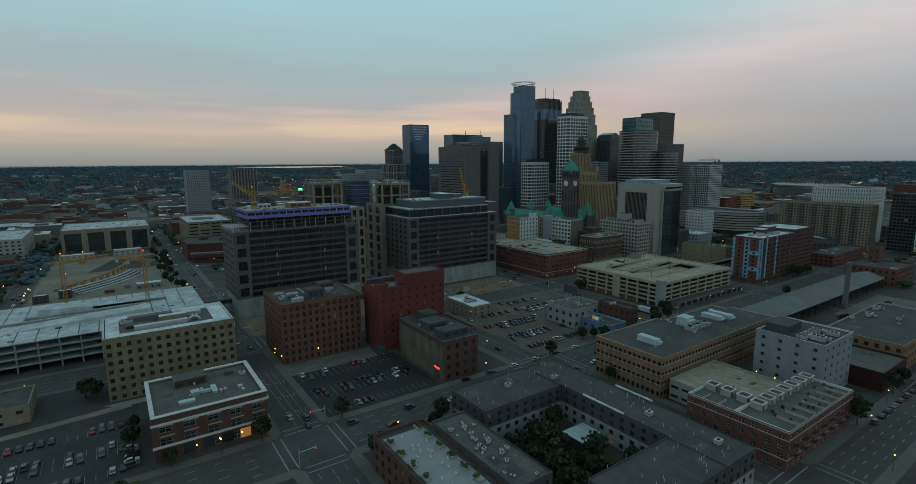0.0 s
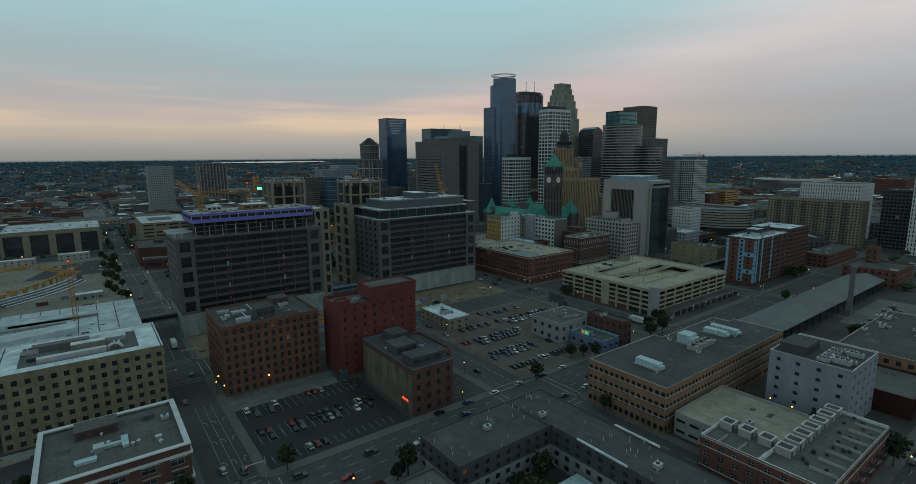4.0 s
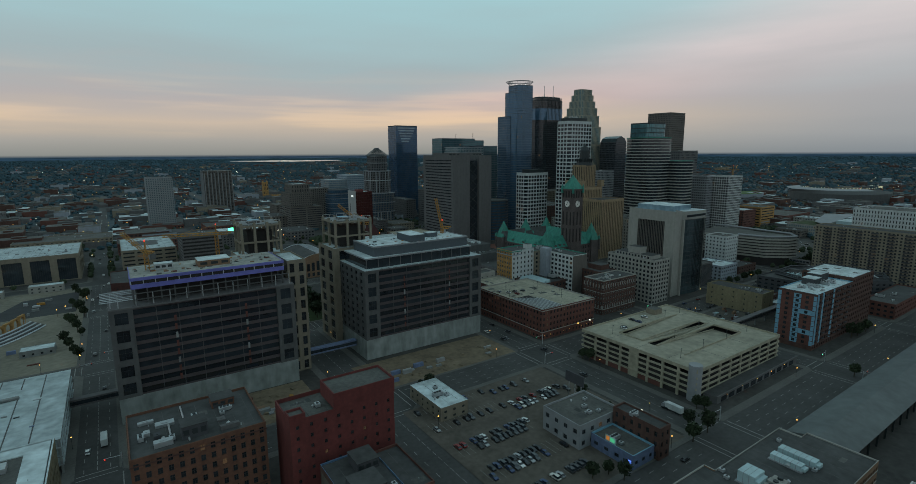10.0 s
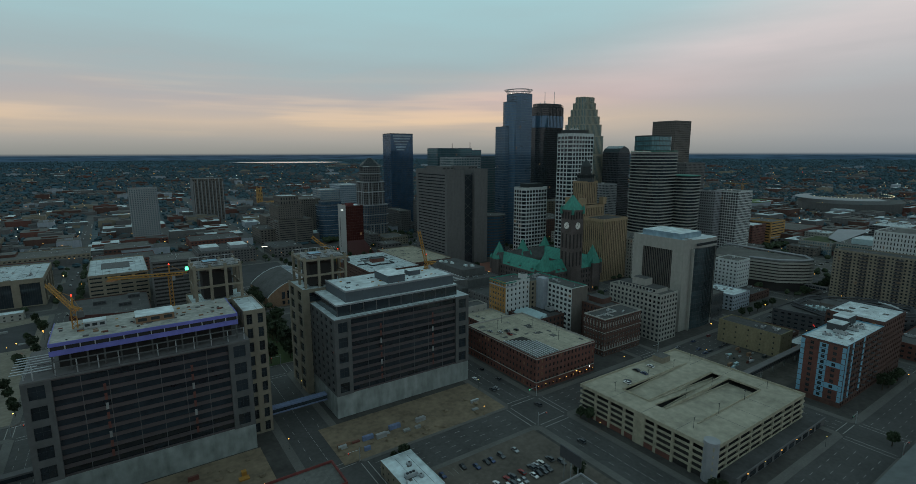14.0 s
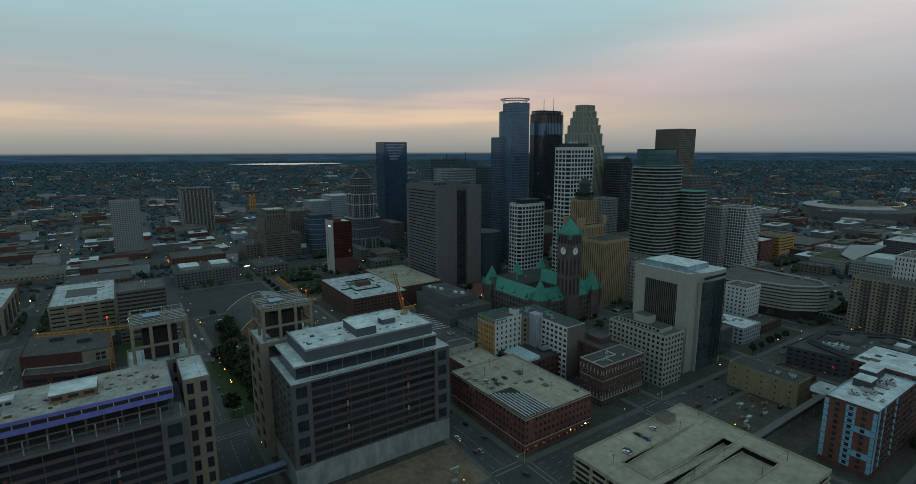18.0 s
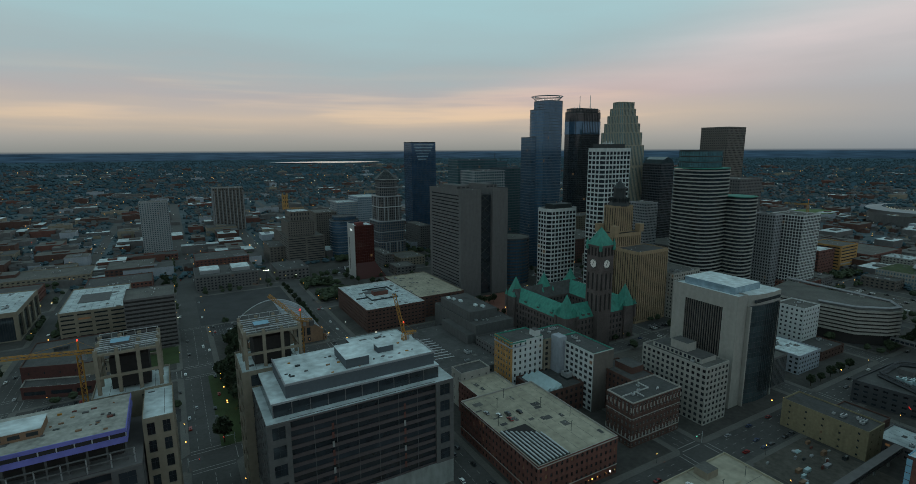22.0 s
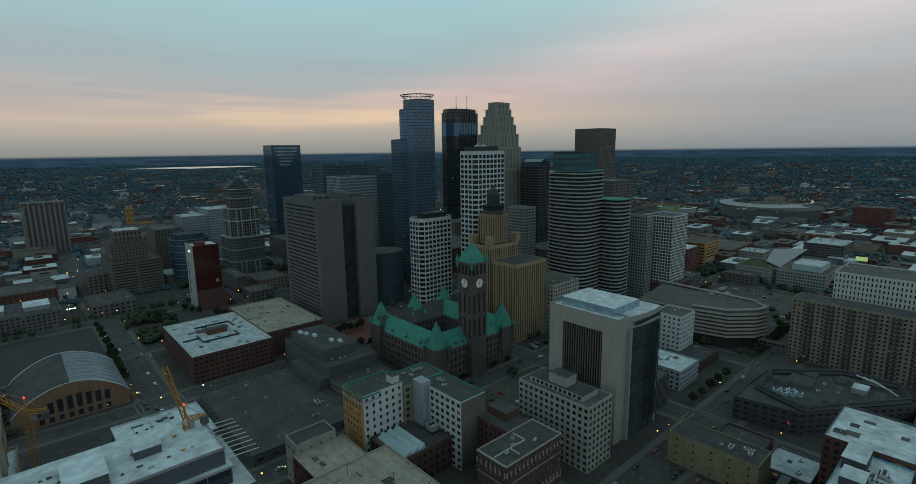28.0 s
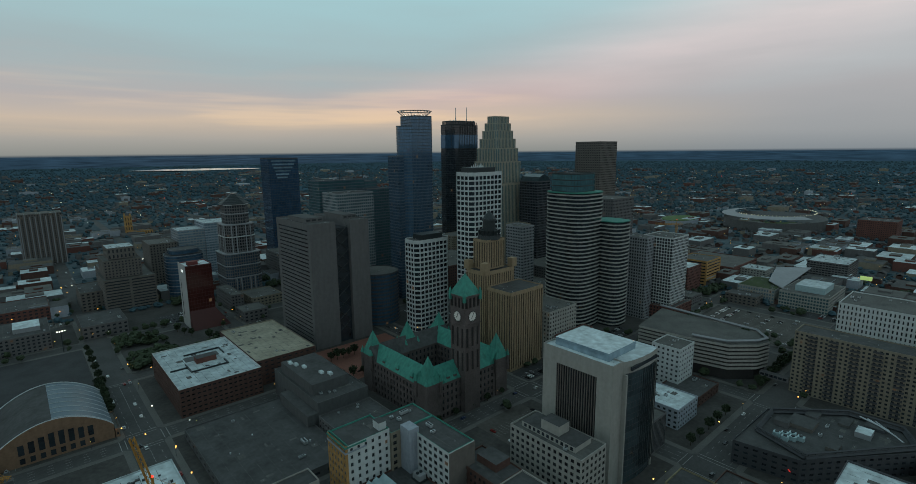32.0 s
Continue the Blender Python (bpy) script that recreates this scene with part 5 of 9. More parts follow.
# ---- the two unfinished office towers ----
def unfinished(x0, y0, x1, y1, zt, deck, label, purple):
    ob = thing("office_tower", label, "office tower", (x0 + x1) / 2, (y0 + y1) / 2)
    zb = 13.0
    f = Form()
    f.box(x0, y0 + 0.4, 0, x1, y0 + 1.0, zb)
    f.box(x0, y0 + 1.0, 0, x0 + 0.6, y1, zb)
    f.box(x1 - 0.6, y0 + 1.0, 0, x1, y1, zb)
    f.box(x0 + 0.6, y1 - 0.6, 0, x1 - 0.6, y1, zb)
    part("base_wall", f, surface("bare_concrete_wall", (0.215, 0.24, 0.232), 0.85, fine=0.15, coarse=0.08, amount=0.5, streak=0.3), ob, "bare concrete base wall")
    nf = 10
    fh = (zt - zb) / nf
    # solid near-black core stands for shade behind the window bands
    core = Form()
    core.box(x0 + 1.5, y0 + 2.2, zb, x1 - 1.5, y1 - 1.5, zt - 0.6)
    part("unlit_core", core, VOID, ob, "near-black core standing for shade in the unfinished interior")
    cw = 9.5
    for k in range(nf + 1):
        z = zb + k * fh
        f = Form()
        f.box(x0 + cw, y0 + 0.8, z - 0.8, x1 - cw, y0 + 1.3, z + 0.75)
        part("spandrel", f, surface("brown_precast", (0.075, 0.062, 0.064), 0.85, amount=0.25, fine=0.4) if "brown_precast" not in bpy.data.materials else bpy.data.materials["brown_precast"], ob)
        g = Form()
        g.face([(x0 + cw, y0 + 1.5, z + 0.75), (x1 - cw, y0 + 1.5, z + 0.75), (x1 - cw, y0 + 1.5, z + fh - 0.8), (x0 + cw, y0 + 1.5, z + fh - 0.8)])
        if k < nf:
            part("window_band", g, BLACKG, ob)
    nm = 7
    for i in range(1, nm):
        x = x0 + cw + (x1 - x0 - 2 * cw) * i / nm
        f = Form()
        f.box(x - 0.12, y0 + 0.72, zb, x + 0.12, y0 + 0.8, zt - 0.8)
        part("mullion", f, CONC_D, ob)
    for frac in (0.26, 0.76):
        x = x0 + cw + (x1 - x0 - 2 * cw) * frac
        for k in range(1, nf - 1):
            f = Form()
            f.box(x - 0.5, y0 + 0.66, zb + k * fh - 0.7, x + 0.5, y0 + 0.72, zb + k * fh + 2.3)
            part("unfinished_panel", f, RUST if k % 3 else CONC, ob, "rust-brown unfinished facade panel")
    # corner piers with tall openings
    for a, b in ((x0, x0 + cw), (x1 - cw, x1)):
        w = Form()
        tall = facade(w, (a, y0), (b, y0), zb, zt, 1, 5, 0.56, 0.66, 0.6)
        facade(w, (b, y0), (b, y0 + 1.6), zb, zt, 0, 0, 0, 0, 0)
        facade(w, (a, y0 + 1.6), (a, y0), zb, zt, 0, 0, 0, 0, 0)
        part("corner_pier", w, CONC_D, ob)
        for (p, ww, hh, turn, _) in tall:
            o = new("window", window_mesh(ww, hh, BLACKG, DARKM, 1))
            o.location, o.rotation_euler = p, (0, 0, turn)
            under(o, ob)
    for sx, pts in ((x0, ((x0, y1), (x0, y0 + 1.6))), (x1, ((x1, y0 + 1.6), (x1, y1)))):
        w = Form()
        got = facade(w, pts[0], pts[1], zb, zt, 5, 10, 0.45, 0.55, 0.5)
        part("side_wall", w, CONC_D, ob)
        g = Form()
        for (p, ww, hh, turn, _) in got:
            g.face([(p[0], p[1] - ww / 2, p[2] - hh / 2), (p[0], p[1] + ww / 2, p[2] - hh / 2), (p[0], p[1] + ww / 2, p[2] + hh / 2), (p[0], p[1] - ww / 2, p[2] + hh / 2)])
        tagged(part("side_glazing", g, BLACKG, ob), kind="stuff")
    w = Form()
    facade(w, (x1, y1), (x0, y1), zb, zt, 0, 0, 0, 0, 0)
    part("rear_wall", w, CONC_D, ob)
    f = Form()
    f.box(x0, y0 - 0.2, zt, x1, y1, zt + 0.7, 0, 1)
    part("ledge", f, [GREYP, GREYP if purple else ROOF_B], ob)
    if purple:
        # open storey on columns, then two violet bands round a littered roof
        xa, ya, xb, yb = x0 + 10, y0 + 4, x1 - 4, y1 - 4
        # near-black box puts shade into the open storey
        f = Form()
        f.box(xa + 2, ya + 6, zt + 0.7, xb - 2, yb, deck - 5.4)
        part("set_back_core", f, VOID, ob, "near-black box standing for shade in the open storey")
        for k in range(13):
            x = xa + 0.5 + (xb - xa - 1) * k / 12
            f = Form()
            f.box(x - 0.3, ya + 0.3, zt + 0.7, x + 0.3, ya + 0.9, deck - 5.4)
            part("column", f, CONC_D, ob)
        for z in (zt + 3.4, zt + 6.2):
            f = Form()
            f.box(xa - 4, ya - 2.6, z, xb + 2, ya - 2.2, z + 0.4)
            part("edge_beam", f, CONC_D, ob)
        for k in range(12):
            x = x0 + 4 + (x1 - x0 - 6) * k / 11
            f = Form()
            f.bar((x, ya - 2.4, zt + 0.7), (x, ya - 2.4, zt + 6.6), 0.16)
            part("scaffold_post", f, STEEL, ob)
        f = Form()
        f.box(xa, ya, deck - 5.4, xb, yb, deck - 0.2, 0, 1)
        part("upper_storey", f, [VOID, surface("littered_deck", (0.27, 0.275, 0.25), 0.9, fine=0.5, coarse=0.12, amount=0.6)], ob)
        for z, h in ((deck - 5.4, 2.2), (deck - 1.5, 1.5)):
            f = Form()
            f.box(xa - 0.3, ya - 0.3, z, xb + 0.3, ya, z + h)
            f.box(xa - 0.3, ya, z, xa, yb, z + h)
            f.box(xb, ya, z, xb + 0.3, yb, z + h)
            part("membrane_band", f, PURPLE, ob, "blue-violet weatherproof sheet band")
        for k in range(15):
            f = Form()
            x = xa + (xb - xa) * k / 14
            f.box(x - 0.18, ya - 0.2, deck - 3.2, x + 0.18, ya - 0.02, deck - 1.5)
            part("window_post", f, STEEL, ob)
        # steel frame leaning out at the corner
        for k in range(7):
            f = Form()
            y = y0 + 3 + k * 3.2
            f.bar((x0 - 3, y, zt + 3.6), (x0 + 10, y, zt + 3.6), 0.16)
            f.bar((x0 + 1, y, zt + 0.7), (x0 + 1, y, zt + 3.6), 0.14)
            part("steel_joist", f, STEEL, ob)
    else:
        gx, gz = x1 - 6.0, 62.4
        f = Form()
        f.box(x0 + 3.4, y0 + 4.6, zt + 0.7, gx, y1, gz)
        part("glazed_storey", f, BLACKG, ob, "dark glazed top storey")
        for k in range(11):
            u = x0 + 3.6 + (gx - x0 - 3.8) * k / 10
            f = Form()
            f.box(u - 0.16, y0 + 4.4, zt + 0.7, u + 0.16, y0 + 4.6, gz)
            part("top_mullion", f, GREYP, ob)
        f = Form()
        f.box(x0 + 3.0, y0 + 4.2, gz, gx + 0.4, y1, gz + 0.9, 0, 1)
        part("roof_ledge", f, [GREYL, ROOF_W], ob, "pale-edged roof ledge")
        f = Form()
        f.box(x0 + 9.5, y0 + 6.4, gz + 0.9, x1 - 7.4, y1 - 1, deck - 0.25, 0, 1)
        part("upper_storey", f, [surface("slate_blue_cladding", (0.075, 0.092, 0.105), 0.6, amount=0.2), ROOF_W], ob)
        f = Form()
        for a0, b0, c0, d0 in ((x0 + 9.2, y0 + 6.1, x1 - 7.1, y0 + 6.6), (x0 + 9.2, y0 + 6.6, x0 + 9.7, y1 - 1), (x1 - 7.6, y0 + 6.6, x1 - 7.1, y1 - 1)):
            f.box(a0, b0, deck - 0.6, c0, d0, deck + 0.3)
        part("parapet", f, GREYL, ob)
        for k in range(9):
            f = Form()
            y = y0 + 6 + k * 3.4
            f.bar((x1 - 7, y, deck - 4), (x1 + 4, y, deck - 4.6), 0.14)
            part("steel_joist", f, STEEL, ob)
    return ob


LT = unfinished(-404, 77.5, -320, 116, 56.0, 69.5, "unfinished office tower with violet membrane under its roof", True)
penthouse(LT, -364, 90, -349, 101, 69.3, 72.4, BR_T, ROOF_W)
penthouse(LT, -383, 96, -375, 101, 69.3, 72, STEEL, ROOF_W)
tier(LT, rect(-319.5, 90, -309, 120), 0, 67, BEIGE, BLACKG, bay=5.2, floor=7.4, wf=0.5, hf=0.7, dep=0.6, roof=ROOF_W, coping=BEIGE, each=True)
RTW = unfinished(-277, 80.5, -189.5, 119, 56.0, 69.5, "unfinished dark office tower with white roof", False)
tier(RTW, rect(-222, 119.4, -190, 150), 0, 60, CONC_D, BLACKG, bay=5.2, floor=5.4, wf=0.5, hf=0.55, dep=0.4, roof=ROOF_W, coping=ROOF_B, rim=0.5, lit=0)
for k in range(26):
    f = Form()
    x, y, q = RV.uniform(-219, -193), RV.uniform(122, 147), RV.uniform(0.3, 1.0)
    f.box(x - q, y - q * 0.5, 59.5, x + q, y + q * 0.5, 59.5 + RV.uniform(0.3, 0.9))
    part("site_pallet", f, RV.choice((DARKM, CONC_D, RUST, STEEL)), RTW)
for x0, y0, x1, y1, h in ((-240, 90, -229, 108.5, 4.4), (-221, 99.5, -213, 105.5, 3.0)):
    f = Form()
    f.box(x0, y0, 69.2, x1, y1, 69.2 + h, 0, 1)
    f.box(x0 - 0.2, y0 - 0.2, 69.2 + h, x1 + 0.2, y1 + 0.2, 69.4 + h, 1)
    part("plant_box", f, [bpy.data.materials["slate_blue_cladding"], ROOF_W], RTW, "slate-grey plant box with white roof")
for ob, x0, y0, x1, y1, n in ((LT, -392, 84, -328, 106, 48), (RTW, -268, 88, -202, 112, 36)):
    z = 69.3 if ob is LT else 69.25
    for k in range(n):
        x, y = RV.uniform(x0, x1), RV.uniform(y0, y1)
        f = Form()
        s = RV.uniform(0.3, 1.1)
        f.box(x - s, y - s * 0.5, z, x + s, y + s * 0.5, z + RV.uniform(0.2, 0.7))
        part("site_pallet", f, RV.choice((DARKM, CONC_D, RUST, CRANE, STEEL, BR_T)), ob)


def stair_turret(x0, y0, x1, y1, z, top, label):
    """Beige framed stair and lift tower with an open lantern."""
    ob = thing("stair_tower", label, "stair tower", (x0 + x1) / 2, (y0 + y1) / 2)
    tier(ob, rect(x0, y0, x1, y1), 0, z, BEIGE, BLACKG, bay=(x1 - x0) / 2.0, floor=7.6, wf=0.5, hf=0.72, dep=0.6, roof=ROOF_W, coping=BEIGE, each=True)
    m = 3.0
    for i in range(4):
        for j in range(3):
            x = x0 + m + (x1 - x0 - 2 * m) * i / 3
            y = y0 + m + (y1 - y0 - 2 * m) * j / 2
            f = Form()
            f.box(x - 0.7, y - 0.7, z, x + 0.7, y + 0.7, top + 1.6)
            part("lantern_post", f, BEIGE, ob)
    for zz in (z + (top - z) * 0.45, top):
        f = Form()
        f.box(x0 + m - 0.8, y0 + m - 0.8, zz - 1.0, x1 - m + 0.8, y0 + m + 0.5, zz)
        f.box(x0 + m - 0.8, y1 - m - 0.5, zz - 1.0, x1 - m + 0.8, y1 - m + 0.8, zz)
        f.box(x0 + m - 0.8, y0 + m + 0.5, zz - 1.0, x0 + m + 0.5, y1 - m - 0.5, zz)
        f.box(x1 - m - 0.5, y0 + m + 0.5, zz - 1.0, x1 - m + 0.8, y1 - m - 0.5, zz)
        part("lantern_beam", f, BEIGE, ob)
    f = Form()
    f.box(x0 + m + 4, y0 + m + 4, z, x1 - m - 4, y1 - m - 4, top - 4)
    part("lift_core", f, VOID, ob)
    f = Form()
    f.box(x0 + m, y0 + m, top - 0.4, x1 - m, y1 - m, top - 0.1)
    part("lantern_roof", f, ROOF_G, ob)
    f = Form()
    f.box(x0 + m + 5, y0 + m + 5, top - 0.1, x0 + m + 12, y0 + m + 11, top + 2.4, 0, 1)
    part("lift_housing", f, [GREYP, CYAN], ob)
    for i in range(7):
        f = Form()
        y = y0 + m + 1.5 + (y1 - y0 - 2 * m - 3) * i / 6
        f.bar((x0 + m, y, top + 0.6), (x1 - m, y, top + 0.6), 0.13)
        part("steel_joist", f, STEEL, ob)
    f = Form()
    for i in range(6):
        x = x0 + m + (x1 - x0 - 2 * m) * i / 5
        f.bar((x, y0 + m, top), (x, y0 + m, top + 2.6), 0.1)
        f.bar((x, y1 - m, top), (x, y1 - m, top + 2.6), 0.1)
    for y in (y0 + m, y1 - m):
        f.bar((x0 + m, y, top + 2.6), (x1 - m, y, top + 2.6), 0.1)
    part("roof_frame", f, STEEL, ob)


stair_turret(-281, 119.2, -250, 148, 65, 82, "beige framed stair tower with open lantern, unfinished")
stair_turret(-338.5, 121, -310, 146, 66, 84, "beige framed stair tower with steel roof frame, unfinished")


def crane(x, y, z0, h, jib, turn, label, luff=0.0):
    ob = thing("tower_crane", label, "crane", x, y, z0)
    s = 0.9

    def lattice(f, a, b, side, up, n):
        a, b, side, up = Vector(a), Vector(b), Vector(side), Vector(up)
        cs = (side + up, up - side, -side - up, side - up)
        for c in cs:
            f.bar(a + c, b + c, 0.12)
        for k in range(n):
            p, q = a.lerp(b, k / n), a.lerp(b, (k + 1) / n)
            for i in range(4):
                f.bar(p + cs[i], q + cs[(i + 1) % 4], 0.08)

    f = Form()
    lattice(f, (x, y, z0), (x, y, z0 + h), (s, 0, 0), (0, s, 0), max(4, int(h / 2.2)))
    part("mast", f, CRANE, ob)
    c, sn = math.cos(radians(turn)), math.sin(radians(turn))
    f = Form()
    cl, sl = math.cos(radians(luff)), math.sin(radians(luff))
    lattice(f, (x, y, z0 + h + 1), (x + c * cl * jib, y + sn * cl * jib, z0 + h + 1 + sl * jib), (-sn * 0.7, c * 0.7, 0), (-c * sl * 0.7, -sn * sl * 0.7, cl * 0.7), int(jib / 2.2))
    part("jib", f, CRANE, ob)
    f = Form()
    lattice(f, (x, y, z0 + h + 1), (x - c * jib * 0.3, y - sn * jib * 0.3, z0 + h + 1), (-sn * 0.7, c * 0.7, 0), (0, 0, 0.7), 5)
    part("counter_jib", f, CRANE, ob)
    f = Form()
    e = (x - c * jib * 0.27, y - sn * jib * 0.27, z0 + h)
    f.box(e[0] - 1.2, e[1] - 1.2, e[2] - 2, e[0] + 1.2, e[1] + 1.2, e[2] + 0.6)
    part("counterweight", f, CONC_D, ob)
    f = Form()
    f.box(x + 0.9, y - 1, z0 + h - 2.6, x + 2.6, y + 0.8, z0 + h - 0.2)
    part("cab", f, GREYL, ob)
    f = Form()
    f.bar((x, y, z0 + h + 1.5), (x, y, z0 + h + 6.5), 0.25)
    f.bar((x, y, z0 + h + 6.5), (x + c * cl * jib * 0.7, y + sn * cl * jib * 0.7, z0 + h + 1.7 + sl * jib * 0.7), 0.06)
    f.bar((x, y, z0 + h + 6.5), (x - c * jib * 0.25, y - sn * jib * 0.25, z0 + h + 1.7), 0.05)
    part("tie_bar", f, CRANE, ob)
    f = Form()
    f.cone(x, y, z0 + h + 6.5, z0 + h + 7.3, 0.35, 0.2, 8)
    part("warning_light", f, REDL, ob)


crane(-203, 109, 69.2, 3, 22, 165, "yellow luffing crane on the white roof", 78)
crane(-246, 152, 0, 74, 22, 150, "yellow luffing crane behind the unfinished tower", 40)
crane(-386, 99, 69.3, 8, 20, 120, "yellow crane on the unfinished roof", 25)
crane(-345, 152, 0, 76, 30, 165, "yellow tower crane beside the stair tower")
crane(-452, 96, 15, 26, 30, 120, "yellow tower crane over the new parking deck")
crane(-494, 128, 15, 24, 28, 30, "yellow tower crane at the stadium site")
crane(364, 194, 0, 99, 24, 120, "far tower crane above the brick offices")

# ---- new parking deck under construction ----
ob = thing("parking_deck", "unfinished concrete parking deck with wet pale top", "parking garage", -470, 86)
for k in range(4):
    z = 3.6 + k * 3.7
    f = Form()
    f.box(-545, 48, z, -424, 128, z + 0.5, 0, 1)
    part("deck_slab", f, [CONC, ROOF_B], ob)
for i in range(15):
    x = -544 + i * 8.5
    f = Form()
    f.box(x, 48.4, 0, x + 0.7, 49.1, 14.8)
    part("column", f, CONC, ob)
for i in range(10):
    f = Form()
    y = 49 + i * 8.6
    f.box(-425.2, y, 0, -424.5, y + 0.7, 14.8)
    part("column", f, CONC, ob)
# solid near-black fill paints the shade under the slabs
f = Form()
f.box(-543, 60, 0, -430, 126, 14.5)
part("dark_interior", f, VOID, ob, "near-black fill standing for shade between the decks")
for k in range(3):
    f = Form()
    f.box(-540 + k * 30, 84 + k * 8, 15.2, -470 + k * 14, 86 + k * 8, 16.4)
    part("ramp_kerb", f, CONC, ob)
for x0, y0, x1, y1, za, zb in ((-520, 70, -452, 82, 15.2, 18.4), (-505, 100, -440, 112, 18.4, 15.2)):
    f = Form()
    f.face([(x0, y0, za), (x1, y0, zb), (x1, y1, zb), (x0, y1, za)])
    f.face([(x0, y0, 15.1), (x1, y0, 15.1), (x1, y0, zb), (x0, y0, za)])
    f.face([(x1, y1, 15.1), (x0, y1, 15.1), (x0, y1, za), (x1, y1, zb)])
    f.face([(x1, y0, 15.1), (x1, y1, 15.1), (x1, y1, zb), (x1, y0, zb)])
    part("ramp_slope", f, [ROOF_B], ob, "raised wet concrete ramp")
# thin dark strips raised on the deck paint shadowed slots
for k in range(13):
    f = Form()
    x = -536 + k * 8.5
    f.box(x - 0.25, 49, 15.2, x + 0.25, 127, 15.24)
    part("deck_joint", f, CONC_D, ob)
for k in range(34):
    f = Form()
    x, y, s = RV.uniform(-540, -428), RV.uniform(52, 124), RV.uniform(0.4, 1.6)
    f.box(x - s, y - s * 0.4, 15.2, x + s, y + s * 0.4, 15.2 + RV.uniform(0.2, 0.8))
    part("site_pallet", f, RV.choice((DARKM, CONC, RUST, STEEL, BLUEW)), ob)
# skyway bridge across the avenue
ob = thing("skyway", "enclosed footbridge on steel trusses across the avenue", "footbridge", -413, 100)
f = Form()
f.box(-424, 98, 6.2, -404, 102, 9.8)
part("tube", f, GREYP, ob)
f = Form()
f.box(-423.8, 97.9, 7.2, -404.2, 97.98, 9.0)
part("glazing", f, BLACKG, ob)
ob = thing("skyway", "enclosed footbridge between the unfinished towers", "footbridge", -299, 96)
f = Form()
f.box(-320, 94, 6.2, -278, 98, 9.8)
part("tube", f, BLUEW, ob)
f = Form()
f.box(-319.8, 93.9, 7.2, -278.2, 93.98, 9.0)
part("glazing", f, BLACKG, ob)


# ---- mid blocks ----
ob = thing("grain_exchange", "four-storey brown brick block with roof car park", "building", -142, 75)
tier(ob, rect(-165, 43.6, -113, 116), 0, 21.5, BR_M, each=True, bay=3.3, floor=4.2, wf=0.42, hf=0.5, roof=DECK, coping=STONE, rim=1.0, lit=0.05)
# flat near-black sheet on the roof paints the shade of a well
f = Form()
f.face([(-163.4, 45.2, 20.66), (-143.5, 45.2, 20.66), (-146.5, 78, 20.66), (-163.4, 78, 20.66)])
part("light_well", f, VOID, ob, "near-black sheet under steel ribs, standing for shade in a light well")
for k in range(9):
    f = Form()
    x = -162.8 + k * 2.2
    f.box(x, 45.4, 20.75, x + 0.8, 78 - k * 1.4, 21.3)
    part("skylight_rib", f, STEEL, ob)
tier(ob, rect(-152, 116.2, -124, 141), 0, 20.5, BR_M, each=False, bay=3.3, floor=4.2, wf=0.42, hf=0.5, roof=DECK, coping=STONE, rim=0.8)
tier(ob, rect(-150, 141.2, -128, 154), 0, 25, STONE, each=False, bay=6, floor=8, wf=0.2, hf=0.3, roof=ROOF_D, coping=STONE, rim=0.8)
for z, h in ((20.2, 0.5), (5.2, 0.45)):
    f = Form()
    f.box(-165.2, 43.4, z, -112.8, 43.6, z + h)
    f.box(-165.2, 43.6, z, -165, 116, z + h)
    part("stone_band", f, STONE, ob, "pale stone band")
for k in range(17):
    f = Form()
    f.cone(-163.5 + k * 3.05, 43.0, 3.0, 3.3, 0.14, 0.1, 6)
    if k % 2 == 0:
        part("wall_lamp", f, LAMP, ob, "warm lamp along the shopfronts")
for x, y in ((-160, 84), (-150, 100), (-128, 88), (-130, 60), (-140, 108), (-120, 72)):
    f = Form()
    f.bar((x, y, 20.5), (x, y, 26.5), 0.1)
    f.bar((x - 0.8, y, 26.5), (x + 0.8, y, 26.5), 0.1)
    part("lamp_post", f, DARKM, ob)
# L-shaped block with green cornice, white wings and tan brick end
ob = thing("loft_building", "tall white and tan brick loft building with green cornice", "building", -88, 125)
tier(ob, rect(-117, 132.6, -115.8, 152), 0, 42.5, OCHRE, each=True, bay=3.2, floor=4.0, wf=0.46, hf=0.52, roof=ROOF_D, coping=COPPER, frame=WHITE2, blind=(0, 1, 2))
tier(ob, rect(-115.7, 132.5, -90.5, 152), 0, 42.3, WHITE, each=True, bay=4.1, floor=4.0, wf=0.36, hf=0.5, roof=ROOF_D, coping=COPPER, frame=DARKM, blind=(1, 2, 3))
tier(ob, rect(-90.4, 131, -62, 150), 0, 40, BEIGE, each=True, bay=4.6, floor=4.0, wf=0.5, hf=0.55, roof=ROOF_D, coping=COPPER, blind=(1, 2, 3))
tier(ob, rect(-79.5, 96, -62, 130.9), 0, 40, WHITE, each=True, bay=4.4, floor=4.0, wf=0.62, hf=0.56, roof=ROOF_D, coping=COPPER, blind=(0, 1, 2))
f = Form()
f.box(-79.5, 95.6, 0, -62, 95.98, 39.4)
part("side_wall", f, TAUPE, ob, "dark taupe street wall")
f = Form()
f.box(-84.5, 122.5, 0, -78.2, 130.9, 42.6)
f.box(-82.8, 122.2, 0, -82.2, 122.5, 41)
